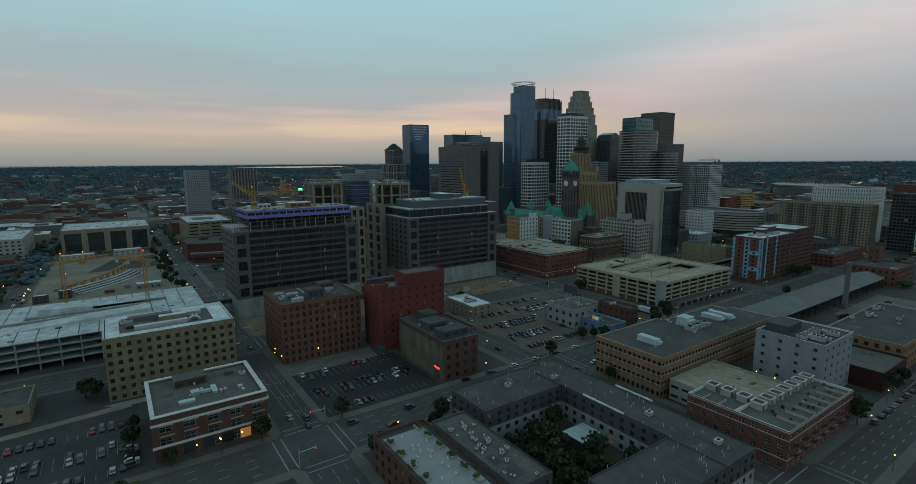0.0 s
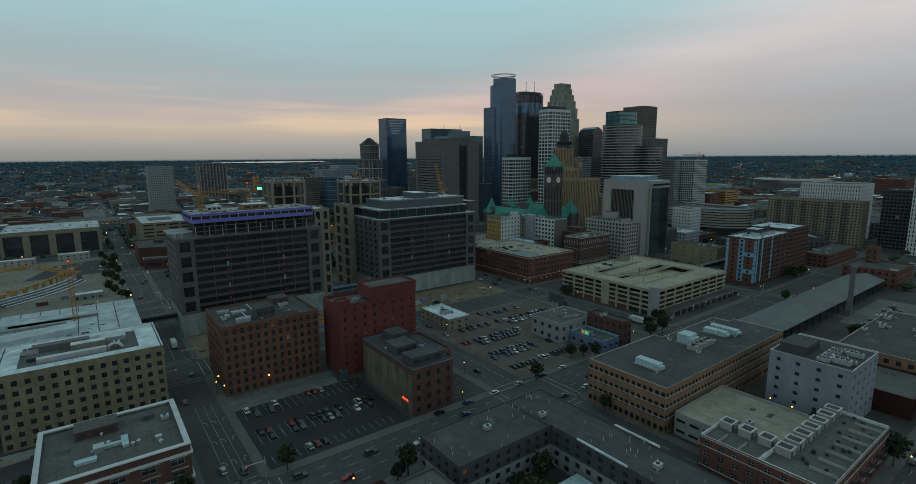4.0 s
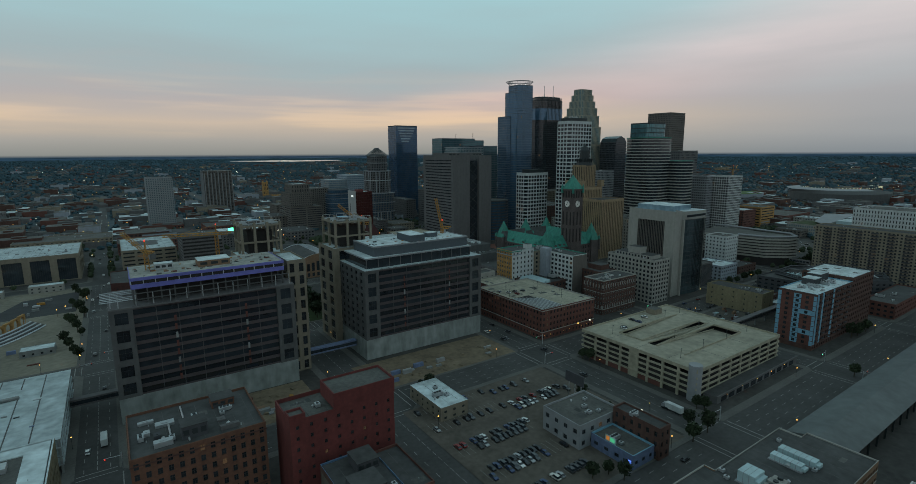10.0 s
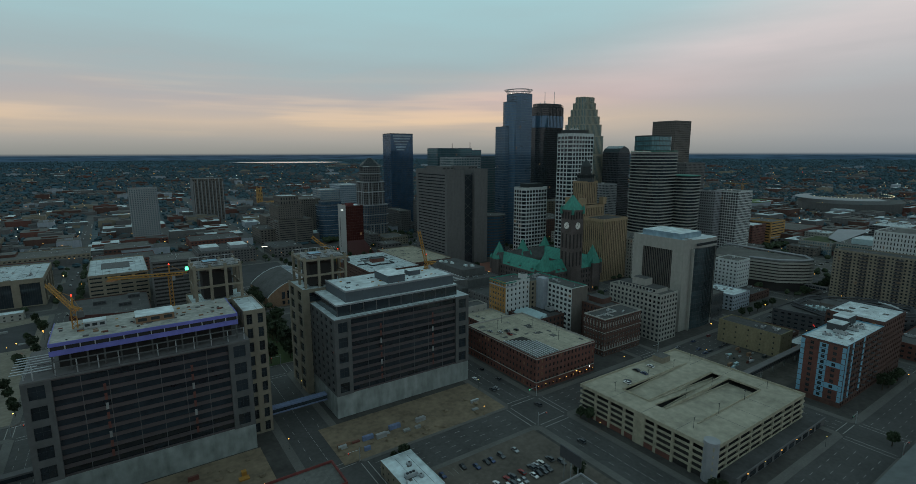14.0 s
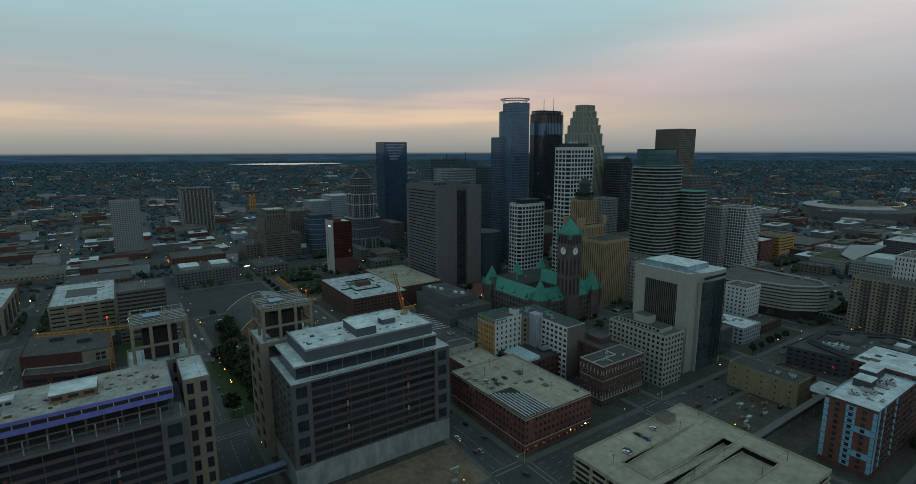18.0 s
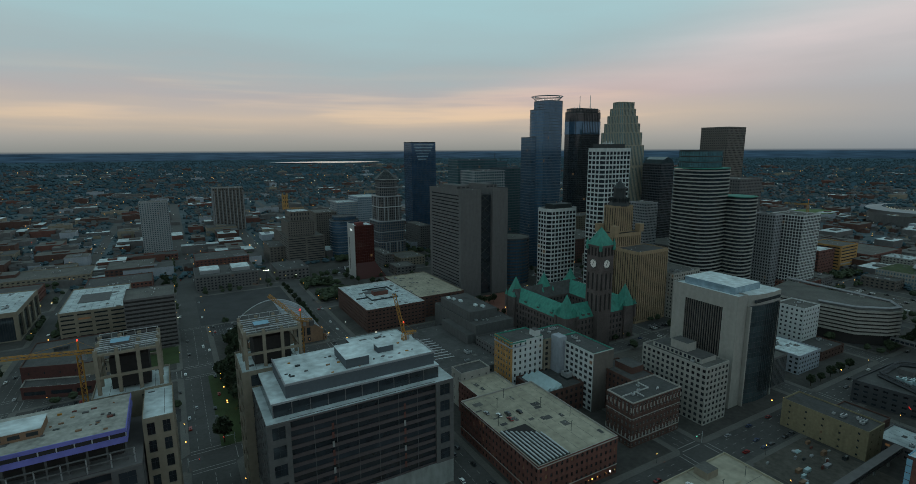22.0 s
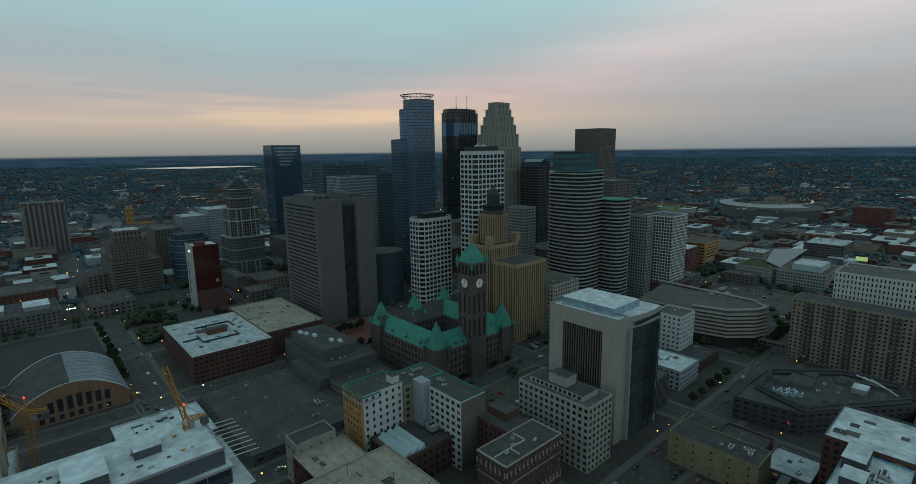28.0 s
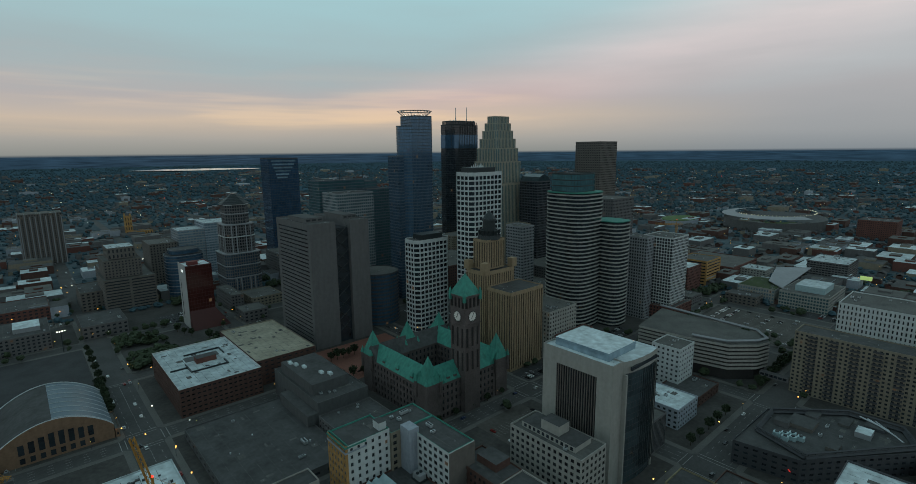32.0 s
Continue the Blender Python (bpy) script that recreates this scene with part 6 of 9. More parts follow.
f.box(-80.9, 122.2, 0, -80.3, 122.5, 41)
part("lift_shaft", f, WHITE2, ob, "stained pale lift shaft in the court corner")
f = Form()
f.box(-95.5, 135, 41.4, -90.8, 141, 45.6, 0, 1)
part("stair_head", f, [WHITE, ROOF_D], ob, "white stair head")
for z in (41.0, 38.0):
    f = Form()
    f.box(-117.5, 132.1, z, -117.05, 152, z + 0.8)
    f.box(-117.05, 132.1, z, -105, 132.5, z + 0.8)
    part("cornice", f, COPPER if z > 40 else WHITE2, ob, "moulded cornice band")
scatter_units(ob, rect(-88, 134, -64, 148), 39.1, 4)
scatter_units(ob, rect(-78, 100, -64, 128), 39.1, 3)
ob = building("annex", "dark brick annex with pale sawtooth skylights", rect(-113, 103, -80, 132), 18, BR_D, each=True, bay=4, floor=4.2, wf=0.42, hf=0.55, roof=ROOF_D, units=2)
for k in range(3):
    f = Form()
    x, z = -109.6 + k * 4.6, 17.2
    f.face([(x, 105, z), (x + 4.2, 105, z), (x + 3.6, 105, z + 2.6)])
    f.face([(x + 4.2, 130, z), (x, 130, z), (x + 3.6, 130, z + 2.6)])
    f.face([(x, 105, z), (x + 3.6, 105, z + 2.6), (x + 3.6, 130, z + 2.6), (x, 130, z)])
    f.face([(x + 4.2, 105, z), (x + 4.2, 130, z), (x + 3.6, 130, z + 2.6), (x + 3.6, 105, z + 2.6)])
    part("sawtooth_skylight", f, TEALM, ob, "pale teal sawtooth skylight")
f = Form()
f.box(-86.5, 112, 17.2, -81, 119, 18.2, 1)
f.box(-86, 112.5, 18.2, -81.5, 118.5, 21.2, 0)
for x in (-84.9, -82.7):
    f.cone(x, 115.5, 21.2, 21.8, 0.95, 0.85, 12, 1)
part("cooling_tower", f, [STEEL, DARKM], ob, "boxy steel cooling tower")
ob = thing("brick_office", "dark brown brick offices with pale window bands", "building", -60, 88)
tier(ob, rect(-89.5, 55, -48.6, 74), 0, 28, BR_D, each=True, bay=2.9, floor=3.8, wf=0.52, hf=0.56, roof=ROOF_D, coping=STONE, frame=STONE)
tier(ob, rect(-68, 74.1, -48.6, 104), 0, 28, BR_D, each=True, bay=3.2, floor=3.8, wf=0.45, hf=0.5, roof=ROOF_D, coping=BR_D, blind=(2,))
f = Form()
f.box(-60, 82, 27.1, -49.4, 96, 31.4, 0, 1)
part("penthouse", f, [BR_D, ROOF_D], ob)
for z, h in ((4.4, 0.5), (8.2, 1.7), (17.6, 0.35), (21.6, 1.5), (27.3, 0.7)):
    f = Form()
    f.box(-89.75, 54.75, z, -48.4, 55, z + h)
    f.box(-89.75, 55, z, -89.5, 74, z + h)
    if h < 1:
        part("stone_band", f, STONE, ob, "pale stone band")
for z in (5.2, 21.8):
    for k in range(15):
        f = Form()
        x = -89.3 + k * 2.87
        f.box(x, 54.8, z, x + 0.75, 55, z + 2.6)
        part("stone_pilaster", f, STONE, ob)
    for k in range(7):
        f = Form()
        y = 55.4 + k * 3.0
        f.box(-89.7, y, z, -89.5, y + 0.75, z + 2.6)
        part("stone_pilaster", f, STONE, ob)
for a, b, c, d in ((-88, 64, -66, 64.2), (-66.2, 64.2, -66, 72), (-77, 58, -76.8, 64)):
    f = Form()
    f.box(a, b, 27.1, c, d, 27.9)
    part("roof_pipe", f, COPING, ob, "pale pipe run across the roof")
scatter_units(ob, rect(-86, 57, -52, 72), 27.1, 5)
building("cream_office", "ten-storey cream stone offices in a square window grid", rect(-33, 49.5, -11, 97), 37.8, STONE, each=True, bay=3.7, floor=3.7, wf=0.56, hf=0.56, roof=ROOF_G, units=2, coping=STONE)
ob = bpy.data.objects["cream_office"]
f = Form()
f.box(-29, 56, 36.9, -15, 92, 40.0, 0, 1)
part("setback_storey", f, [STONE, ROOF_D], ob, "set-back top storey")
for k in range(11):
    f = Form()
    f.box(-29.06, 57.5 + k * 3.1, 37.5, -29, 59.2 + k * 3.1, 39.4)
    part("top_window", f, BLACKG, ob)
f = Form()
f.box(-27, 68, 40.0, -18, 80, 45.5, 0, 1)
part("lift_house", f, [STONE, ROOF_D], ob, "cream lift house")
# federal courthouse: pale slab with curved dark glass side
ob = thing("courthouse", "pale stone courthouse tower with curved dark glass side", "courthouse", 4, 66)
tier(ob, rect(0, 54, 10, 101), 0, 75.8, STONE, BLACKG, bay=46, floor=70, wf=0.58, hf=0.9, dep=0.9, roof=ROOF_W, coping=STONE, mull=30, lit=0, blind=(0, 1, 2), top=6)
arc = [(10.1, 54.5), (17, 52.4), (25, 51.4), (34, 51.2), (43, 52.4), (43, 101), (10.1, 101)]
tier(ob, arc, 0, 68.0, CHAR, GLASSD, bay=2.4, floor=3.6, wf=0.96, hf=0.95, dep=0.05, roof=ROOF_W, coping=STONE, lit=0, blind=(5, 6), rim=0.8, top=0.6)
f = Form()
f.prism([(x, y - 0.5) for x, y in arc[:4]] + [(43.6, 51.8), (43.6, 101), (10.1, 101)], 68.1, 75.2, 0, 1)
part("stone_crown", f, [STONE, ROOF_W], ob, "pale stone crown above the glass")
f = Form()
f.box(13.5, 50.5, 70.2, 41, 51.6, 72.2)
part("crown_slot", f, BLACKG, ob)
for x in (10.1, 42.4):
    f = Form()
    f.box(x, 51.6, 0, x + 1.2, 56, 68.1)
    part("stone_edge", f, STONE, ob)
for k in range(16):
    f = Form()
    f.box(0.25, 64.8 + k * 1.66, 5, 0.85, 65.3 + k * 1.66, 68.5)
    part("stone_fin", f, TAUPE, ob)
for k in range(16):
    f = Form()
    u = k / 15
    x, y = 11.8 + 30 * u, 54.2 - 3.3 * math.sin(u * math.pi * 0.62) - 0.15 * u
    f.box(x - 0.09, y - 0.3, 6, x + 0.09, y + 0.1, 67.6)
    part("mullion", f, DARKM, ob)
f = Form()
f.box(5, 60, 74.5, 33, 96, 79.6, 0, 1)
part("plant_floor", f, [GLASSP, ROOF_W], ob, "pale glazed plant storey")
tier(ob, rect(44, 56, 70, 76), 0, 23, GREYP, GLASSD, bay=1.6, floor=20, wf=0.7, hf=0.95, dep=0.3, roof=ROOF_G, lit=0)
building("office_building", "low white office block with square windows", rect(92, 58, 122, 90), 15, WHITE2, bay=4, floor=3.6, wf=0.5, hf=0.5, roof=ROOF_W, units=3)
building("office_building", "white office block with small windows", rect(145, 83, 170, 106), 36, WHITE, bay=4, floor=3.8, wf=0.45, hf=0.45, roof=ROOF_G, units=3)
building("low_block", "low dark brick block with flat roof", rect(134, 62, 170, 92), 8, BR_D, bay=5, floor=4, wf=0.4, hf=0.4, roof=ROOF_D, units=2)
patch("building_site", [(-44, -40), (7, -40), (7, 12), (-44, 12)], surface("dug_lot", (0.075, 0.07, 0.06), 0.95, fine=0.4, coarse=0.09, amount=0.6, bump=0.4), "dark dug-over vacant lot", 0.19, "building site")
ob = thing("raised_walkway", "enclosed raised footbridge on posts", "footbridge", -20, -25)
f = Form()
f.box(-72.8, -27.2, 6.0, 26, -23.2, 9.2)
part("tube", f, GREYP, ob)
f = Form()
f.box(-72.6, -27.3, 6.9, 25.8, -27.22, 8.5)
part("glazing", f, BLACKG, ob)
for k in range(6):
    f = Form()
    f.bar((-64 + k * 16, -25.2, 0.1), (-64 + k * 16, -25.2, 6.0), 0.4)
    part("post", f, CONC, ob)
for k in range(24):
    f = Form()
    x, y, q = RV.uniform(-42, 5), RV.uniform(-20, 10), RV.uniform(0.6, 2.4)
    f.box(x - q, y - q * 0.45, 0.19, x + q, y + q * 0.45, 0.19 + RV.uniform(0.5, 2.4))
    f.box(x - q * 0.5, y - q * 0.3, 0.19, x + q * 0.3, y + q * 0.6, 1.0)
    alone("site_crate", f, RV.choice((CONC, STEEL, DARKM, BR_T, RUST, TEALM, GREYL, CHAR)), "stack of building material on the vacant lot", "crate")


def lorry(x, y, turn):
    ob = thing("lorry", "white box lorry standing in the street", "lorry", x, y, 0)
    c, n = math.cos(radians(turn)), math.sin(radians(turn))
    base = Matrix.Translation((x, y, 0)) @ Matrix.Rotation(radians(turn), 4, "Z")

    def at(f):
        f.v = [tuple(base @ Vector(q)) for q in f.v]
        return f

    f = Form()
    f.box(-5.5, -1.25, 1.0, 3.0, 1.25, 3.9)
    part("box_body", at(f), WHITE, ob)
    f = Form()
    f.box(3.2, -1.15, 0.6, 5.2, 1.15, 2.0)
    f.box(3.2, -1.1, 2.0, 4.7, 1.1, 2.9)
    part("cab", at(f), GREYL, ob)
    f = Form()
    f.box(4.7, -1.0, 1.95, 4.95, 1.0, 2.8)
    part("windscreen", at(f), BLACKG, ob)
    for wx in (-4.2, -2.9, 3.9):
        for wy in (-1.1, 1.1):
            f = Form()
            f.box(wx - 0.45, wy - 0.15, 0.0, wx + 0.45, wy + 0.15, 0.9)
            f.box(wx - 0.3, wy - 0.17, 0.1, wx + 0.3, wy + 0.17, 1.0)
            part("wheel", at(f), DARKM, ob)


lorry(-179.5, -63, 90)
lorry(-411, 66, 90)
# yellowish blank brick block and neighbours
ob = building("brick_block", "blank yellow-brown brick block with few windows", rect(10.2, -17.2, 28.6, 27), 17.5, surface("olive_brick", (0.205, 0.178, 0.11), 0.9, amount=0.35, streak=0.3), each=True, bay=9, floor=4, wf=0.12, hf=0.3, roof=ROOF_D, units=4)
building("low_block", "low dark annex with flat black roof", rect(32, -10, 58, 14), 9, BR_D, bay=5, floor=4, wf=0.3, hf=0.3, roof=ROOF_D, units=3)
building("shop", "low white-roofed shop beside the brick block", rect(31, -34, 56, -12.5), 7, GREYP, each=False, bay=4, floor=4, wf=0.5, hf=0.5, roof=ROOF_B, units=2)
# big dark angular theatre-like block
ob = thing("dark_block", "dark angular block with screened service yard on its roof", "building", 130, -10)
DBP = [(82, 20), (88, -14), (150, -60), (172, -50), (172, -18), (138, 19)]
tier(ob, DBP, 0, 15, CHAR, BLACKG, bay=5, floor=4, wf=0.5, hf=0.4, roof=ROOF_D, coping=CHAR, rim=1.0)
SCR = [(104, 14), (92, -15), (150, -56), (169, -48), (169, -20), (136, 15)]
for (xa, ya), (xb, yb) in zip(SCR, SCR[1:] + SCR[:1]):
    f = Form()
    f.bar((xa, ya, 16.2), (xb, yb, 16.2), 0.25)
    f.bar((xa, ya, 17.6), (xb, yb, 17.6), 0.45)
    f.bar((xa, ya, 15.0), (xb, yb, 15.0), 0.9)
    part("roof_screen", f, CHAR, ob, "dark screen wall round the roof yard")
    n = int(math.hypot(xb - xa, yb - ya) / 4)
    for k in range(n):
        u = (k + 0.5) / n
        f = Form()
        f.bar((xa + (xb - xa) * u, ya + (yb - ya) * u, 14.2), (xa + (xb - xa) * u, ya + (yb - ya) * u, 18.0), 0.14)
        part("screen_post", f, DARKM, ob)
for k in range(3):
    for q in range(2):
        f = Form()
        x, y = 108 + k * 3.0 - q * 1.5, 4 - k * 3.4 - q * 4.8
        f.box(x - 1.5, y - 1.9, 14, x + 1.5, y + 1.9, 16.8, 0)
        f.cone(x, y, 16.8, 17.3, 1.1, 1.0, 12, 1)
        part("condenser", f, [TEALM, DARKM], ob, "boxy pale condenser")
for x0, y0, x1, y1, h, m in ((126, -10, 142, 4, 2.6, TAUPE), (122, 2, 128, 10, 3.4, GREYP), (146, -8, 156, -1, 2.2, GREYP), (142, -36, 152, -28, 3.4, GREYL), (158, -40, 166, -30, 2.0, CHAR), (112, -26, 122, -20, 2.2, TAUPE), (150, -24, 162, -18, 1.6, ROOF_G)):
    f = Form()
    f.box(x0, y0, 14, x1, y1, 14 + h, 0, 1)
    part("roof_plant", f, [m, ROOF_D if m is not GREYL else ROOF_W], ob)
for k in range(3):
    f = Form()
    f.bar((150 + k * 5, -50 + k * 4, 16.5), (168, -34 + k * 4, 16.5), 0.35)
    part("silver_duct", f, STEEL, ob, "bare silver duct")
f = Form()
f.bar((87.0, -10, 6), (86.8, -8.8, 7.4), 0.22)
part("sign_bar", f, glow("dim_red_sign", (0.8, 0.03, 0.02), 0.5), ob, "red lit sign")
scatter_units(ob, [(112, 6), (110, -16), (150, -44), (164, -36), (150, 4)], 14, 8)
# brick tower with pale blue panelled end
ob = thing("apartment_tower", "brick apartment tower with pale blue panelled end and white roof", "apartments", 10, -54)
PX, PY0, PY1 = -38.0, -70.0, -47.5
tier(ob, rect(PX, PY0, PX + 58, PY1), 0, 37.5, BR_D, each=False, bay=3.6, floor=3.6, wf=0.5, hf=0.55, roof=ROOF_W, coping=CYAN, rim=0.7, blind=(3,))
tier(ob, rect(PX + 58.1, PY0, PX + 98, PY1 + 9), 0, 40, BR_D, each=False, bay=3.6, floor=3.6, wf=0.5, hf=0.55, roof=ROOF_W, coping=CHAR)
w5 = (PY1 - PY0) / 18.0
for k in range(10):
    for j, (m, u0, u1) in enumerate(((CYAN, 0.0, 1.4), (BR_M, 1.5, 6.9), (CYAN, 7.0, 10.4), (BR_M, 10.5, 16.3), (CYAN, 16.4, 18.0))):
        y0, y1 = PY0 + u0 * w5, PY0 + u1 * w5
        f = Form()
        f.box(PX - 0.25, y0, 3.4 + k * 3.3, PX, y1, 3.4 + k * 3.3 + (2.9 if m is CYAN else 3.2))
        part("end_panel", f, CYAN if k % 4 == 2 and j == 1 else m, ob)
        if j in (1, 2, 3):
            o = new("window", window_mesh(1.9, 1.8, GLASS, DARKM, 1))
            o.location, o.rotation_euler = (PX - 0.27, (y0 + y1) / 2, 5.0 + k * 3.3), (0, 0, -math.pi / 2)
            under(o, ob)
for u in (1.0, 8.5, 25.0):
    f = Form()
    f.box(PX + u, PY0 - 0.22, 4, PX + u + 2.2, PY0, 37)
    part("end_panel", f, CYAN, ob)
penthouse(ob, PX + 26, PY1 - 11, PX + 36, PY1 - 3, 36.8, 41, CHAR, ROOF_W)
penthouse(ob, PX + 40, PY1 - 9, PX + 54, PY1 - 1, 36.8, 42, CHAR, ROOF_W)
scatter_units(ob, rect(PX + 2, PY0 + 1, PX + 50, PY1 - 1), 36.8, 22)
for k in range(12):
    for j in range(9):
        f = Form()
        x, z = PX + 3 + k * 4.6, 6 + j * 3.6
        f.box(x, PY0 - 1.4, z, x + 2.4, PY0 - 0.05, z + 0.2)
        f.box(x, PY0 - 1.4, z + 0.2, x + 2.4, PY0 - 1.32, z + 1.1)
        if k % 2 == 0:
            part("balcony", f, CHAR, ob)
# beige slab flats and white block behind
ob = thing("apartment_slab", "long beige concrete slab of flats with stacked balconies", "apartments", 262, -14)
tier(ob, [(214, -66), (236, -66), (236, 26), (214, 26)], 0, 50, BEIGE, bay=3.2, floor=3.1, wf=0.5, hf=0.52, roof=ROOF_D, coping=BEIGE, dep=0.35)
for k in range(6):
    y = 14 - k * 13
    f = Form()
    for j in range(15):
        f.box(212.7, y - 3, 3 + j * 3.1, 214, y + 3, 4.1 + j * 3.1)
    part("balcony_stack", f, CHAR, ob)
building("office_building", "white concrete block with slot windows", rect(262, -50, 310, 10), 66, WHITE, bay=2.6, floor=4.4, wf=0.36, hf=0.62, roof=ROOF_G, units=4)
building("slot_tower", "white concrete tower with narrow slot windows", rect(213, -150, 262, -105), 91, WHITE, category="office tower", bay=2.6, floor=4.2, wf=0.38, hf=0.66, dep=0.4, units=2, lit=0.002)
building("dark_tower", "dark brown glass slab beside the beige flats", rect(238, -101, 276, -76), 63, CHAR, BLACKG, category="office tower", bay=3.2, floor=3.6, wf=0.8, hf=0.6, dep=0.1, units=2, lit=0.003)
# striped parking building with rounded corners
ob = thing("striped_garage", "pale banded parking building with folded facade", "parking garage", 215, 95)
STR = [(186, 140), (190, 92), (196, 66), (214, 50), (228, 46), (242, 58), (250, 150)]
for k in range(7):
    f = Form()
    f.prism(STR, 9.5 + k * 3.25, 11.5 + k * 3.25, 0, 1)
    part("spandrel", f, [STONE, ROOF_G], ob)
for (xa, ya), (xb, yb) in zip(STR[1:], STR[2:]):
    f = Form()
    f.bar((xa + 3, ya + 3, 32.6), (xb + 3, yb + 3, 32.6), 0.9)
    part("roof_wall", f, GREYL, ob, "pale wall along the roof deck")
# near-black fill stands for shade between the banded decks
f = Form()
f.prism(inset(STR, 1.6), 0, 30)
part("dark_interior", f, VOID, ob, "near-black fill standing for shade between the decks")
f = Form()
f.prism(inset(STR, 1.0), 30.0, 30.6)
part("top_deck", f, ROOF_G, ob)
ob = thing("skyway", "enclosed dark footbridge between garage and flats", "footbridge", 214, 36)
f = Form()
f.box(211.5, 26.4, 6.5, 216.5, 46.8, 10.2, 0, 1)
part("bridge_box", f, [GREYP, ROOF_D], ob)
for k in range(6):
    for x in (211.42, 216.5):
        f = Form()
        f.box(x, 27.4 + k * 3.2, 7.6, x + 0.08, 30.0 + k * 3.2, 9.5)
        part("bridge_pane", f, BLACKG, ob)

# ---- city hall ----
def gable(f, x0, y0, x1, y1, z, h, along_x):
    if along_x:
        c = (y0 + y1) / 2
        f.face([(x0, y0, z), (x1, y0, z), (x1, c, z + h), (x0, c, z + h)])
        f.face([(x1, y1, z), (x0, y1, z), (x0, c, z + h), (x1, c, z + h)])
        f.face([(x0, y1, z), (x0, y0, z), (x0, c, z + h)])
        f.face([(x1, y0, z), (x1, y1, z), (x1, c, z + h)])
    else:
        c = (x0 + x1) / 2
        f.face([(x0, y1, z), (x0, y0, z), (c, y0, z + h), (c, y1, z + h)])
        f.face([(x1, y0, z), (x1, y1, z), (c, y1, z + h), (c, y0, z + h)])
        f.face([(x0, y0, z), (x1, y0, z), (c, y0, z + h)])
        f.face([(x1, y1, z), (x0, y1, z), (c, y1, z + h)])


ob = thing("city_hall", "granite city hall with green copper roofs and clock tower", "city hall", 8, 218)
HX0, HY0, HX1, HY1, HE = -30, 177, 48, 258, 27
for poly in (rect(HX0, HY0, HX1, HY0 + 17), rect(HX0, HY1 - 17, HX1, HY1), rect(HX0, HY0 + 17.1, HX0 + 17, HY1 - 17.1), rect(HX1 - 17, HY0 + 17.1, HX1, HY1 - 17.1)):
    tier(ob, poly, 0, HE, GRANITE, bay=4.2, floor=5.2, wf=0.42, hf=0.6, dep=0.6, roof=ROOF_D, coping=GRANITE, lit=0.02, each=poly[0][1] == HY0 or poly[0] == (HX0, HY0 + 17.1))
for name, args in (("north_roof", (HX0, HY0, HX1, HY0 + 17, HE, 11, True)), ("west_roof", (HX0, HY0, HX0 + 17, HY1, HE, 11, False)), ("east_roof", (HX1 - 17, HY0, HX1, HY1, HE, 11, False)), ("south_roof", (HX0, HY1 - 17, HX1, HY1, HE, 11, True))):
    f = Form()
    gable(f, *args)
    part("copper_roof", f, COPPER if name != "south_roof" else ROOF_D, ob)
for x, y in ((HX0 + 5, HY0 + 5), (HX1 - 5, HY0 + 5), (HX0 + 5, HY1 - 5), (HX1 - 5, HY1 - 5), (8, HY1 - 6)):
    t = part("turret", (lambda q: (q.box(x - 6, y - 6, 0, x + 6, y + 6, HE + 3), q)[1])(Form()), GRANITE, ob)
    f = Form()
    f.cone(x, y, HE + 3, HE + 22, 9.2, 0, 4, 0, math.pi / 4)
    part("turret_roof", f, COPPER, ob)
    for dx, dy in ((-1, -1), (1, -1), (1, 1), (-1, 1)):
        f = Form()
        f.cone(x + dx * 6.2, y + dy * 6.2, HE - 8, HE + 4, 1.4, 1.4, 8, 0)
        f.cone(x + dx * 6.2, y + dy * 6.2, HE + 4, HE + 9, 1.8, 0, 8, 1)
        part("corner_pinnacle", f, [GRANITE, COPPER], ob)
for k in range(3):
    x, y = HX0 + 14 + k * 6.4, HY0 + 20 + k * 18
    f = Form()
    f.box(x - 1.5, HY0 + 1.2, HE - 0.5, x + 1.5, HY0 + 4.4, HE + 3.2)
    f.cone(x, HY0 + 2.6, HE + 3.2, HE + 5.0, 2.1, 0, 4, 1, math.pi / 4)
    part("dormer", f, [GRANITE, COPPER], ob)
    f = Form()
    f.box(HX0 + 1.2, y - 1.5, HE - 0.5, HX0 + 4, y + 1.5, HE + 3.2)
    f.cone(HX0 + 2.6, y, HE + 3.2, HE + 5.6, 2.4, 0, 4, 1, math.pi / 4)
    part("dormer", f, [GRANITE, COPPER], ob)
CTX, CTY = 8.6, 177.0
t = Form()
w = 7.6
sq = rect(CTX - w, CTY - w + 3, CTX + w, CTY + w + 3)
got = []
for i in range(4):
    a, b = sq[i], sq[(i + 1) % 4]
    facade(t, a, b, 0, 30, 0, 0, 0, 0, 0)
    got += facade(t, a, b, 30, 66, 3, 2, 0.4, 0.8, 0.5)
    facade(t, a, b, 66, 78, 0, 0, 0, 0, 0)
    got += facade(t, a, b, 78, 87, 4, 1, 0.6, 0.8, 0.8)
tower = part("clock_tower", t, GRANITE, ob)
g = Form()
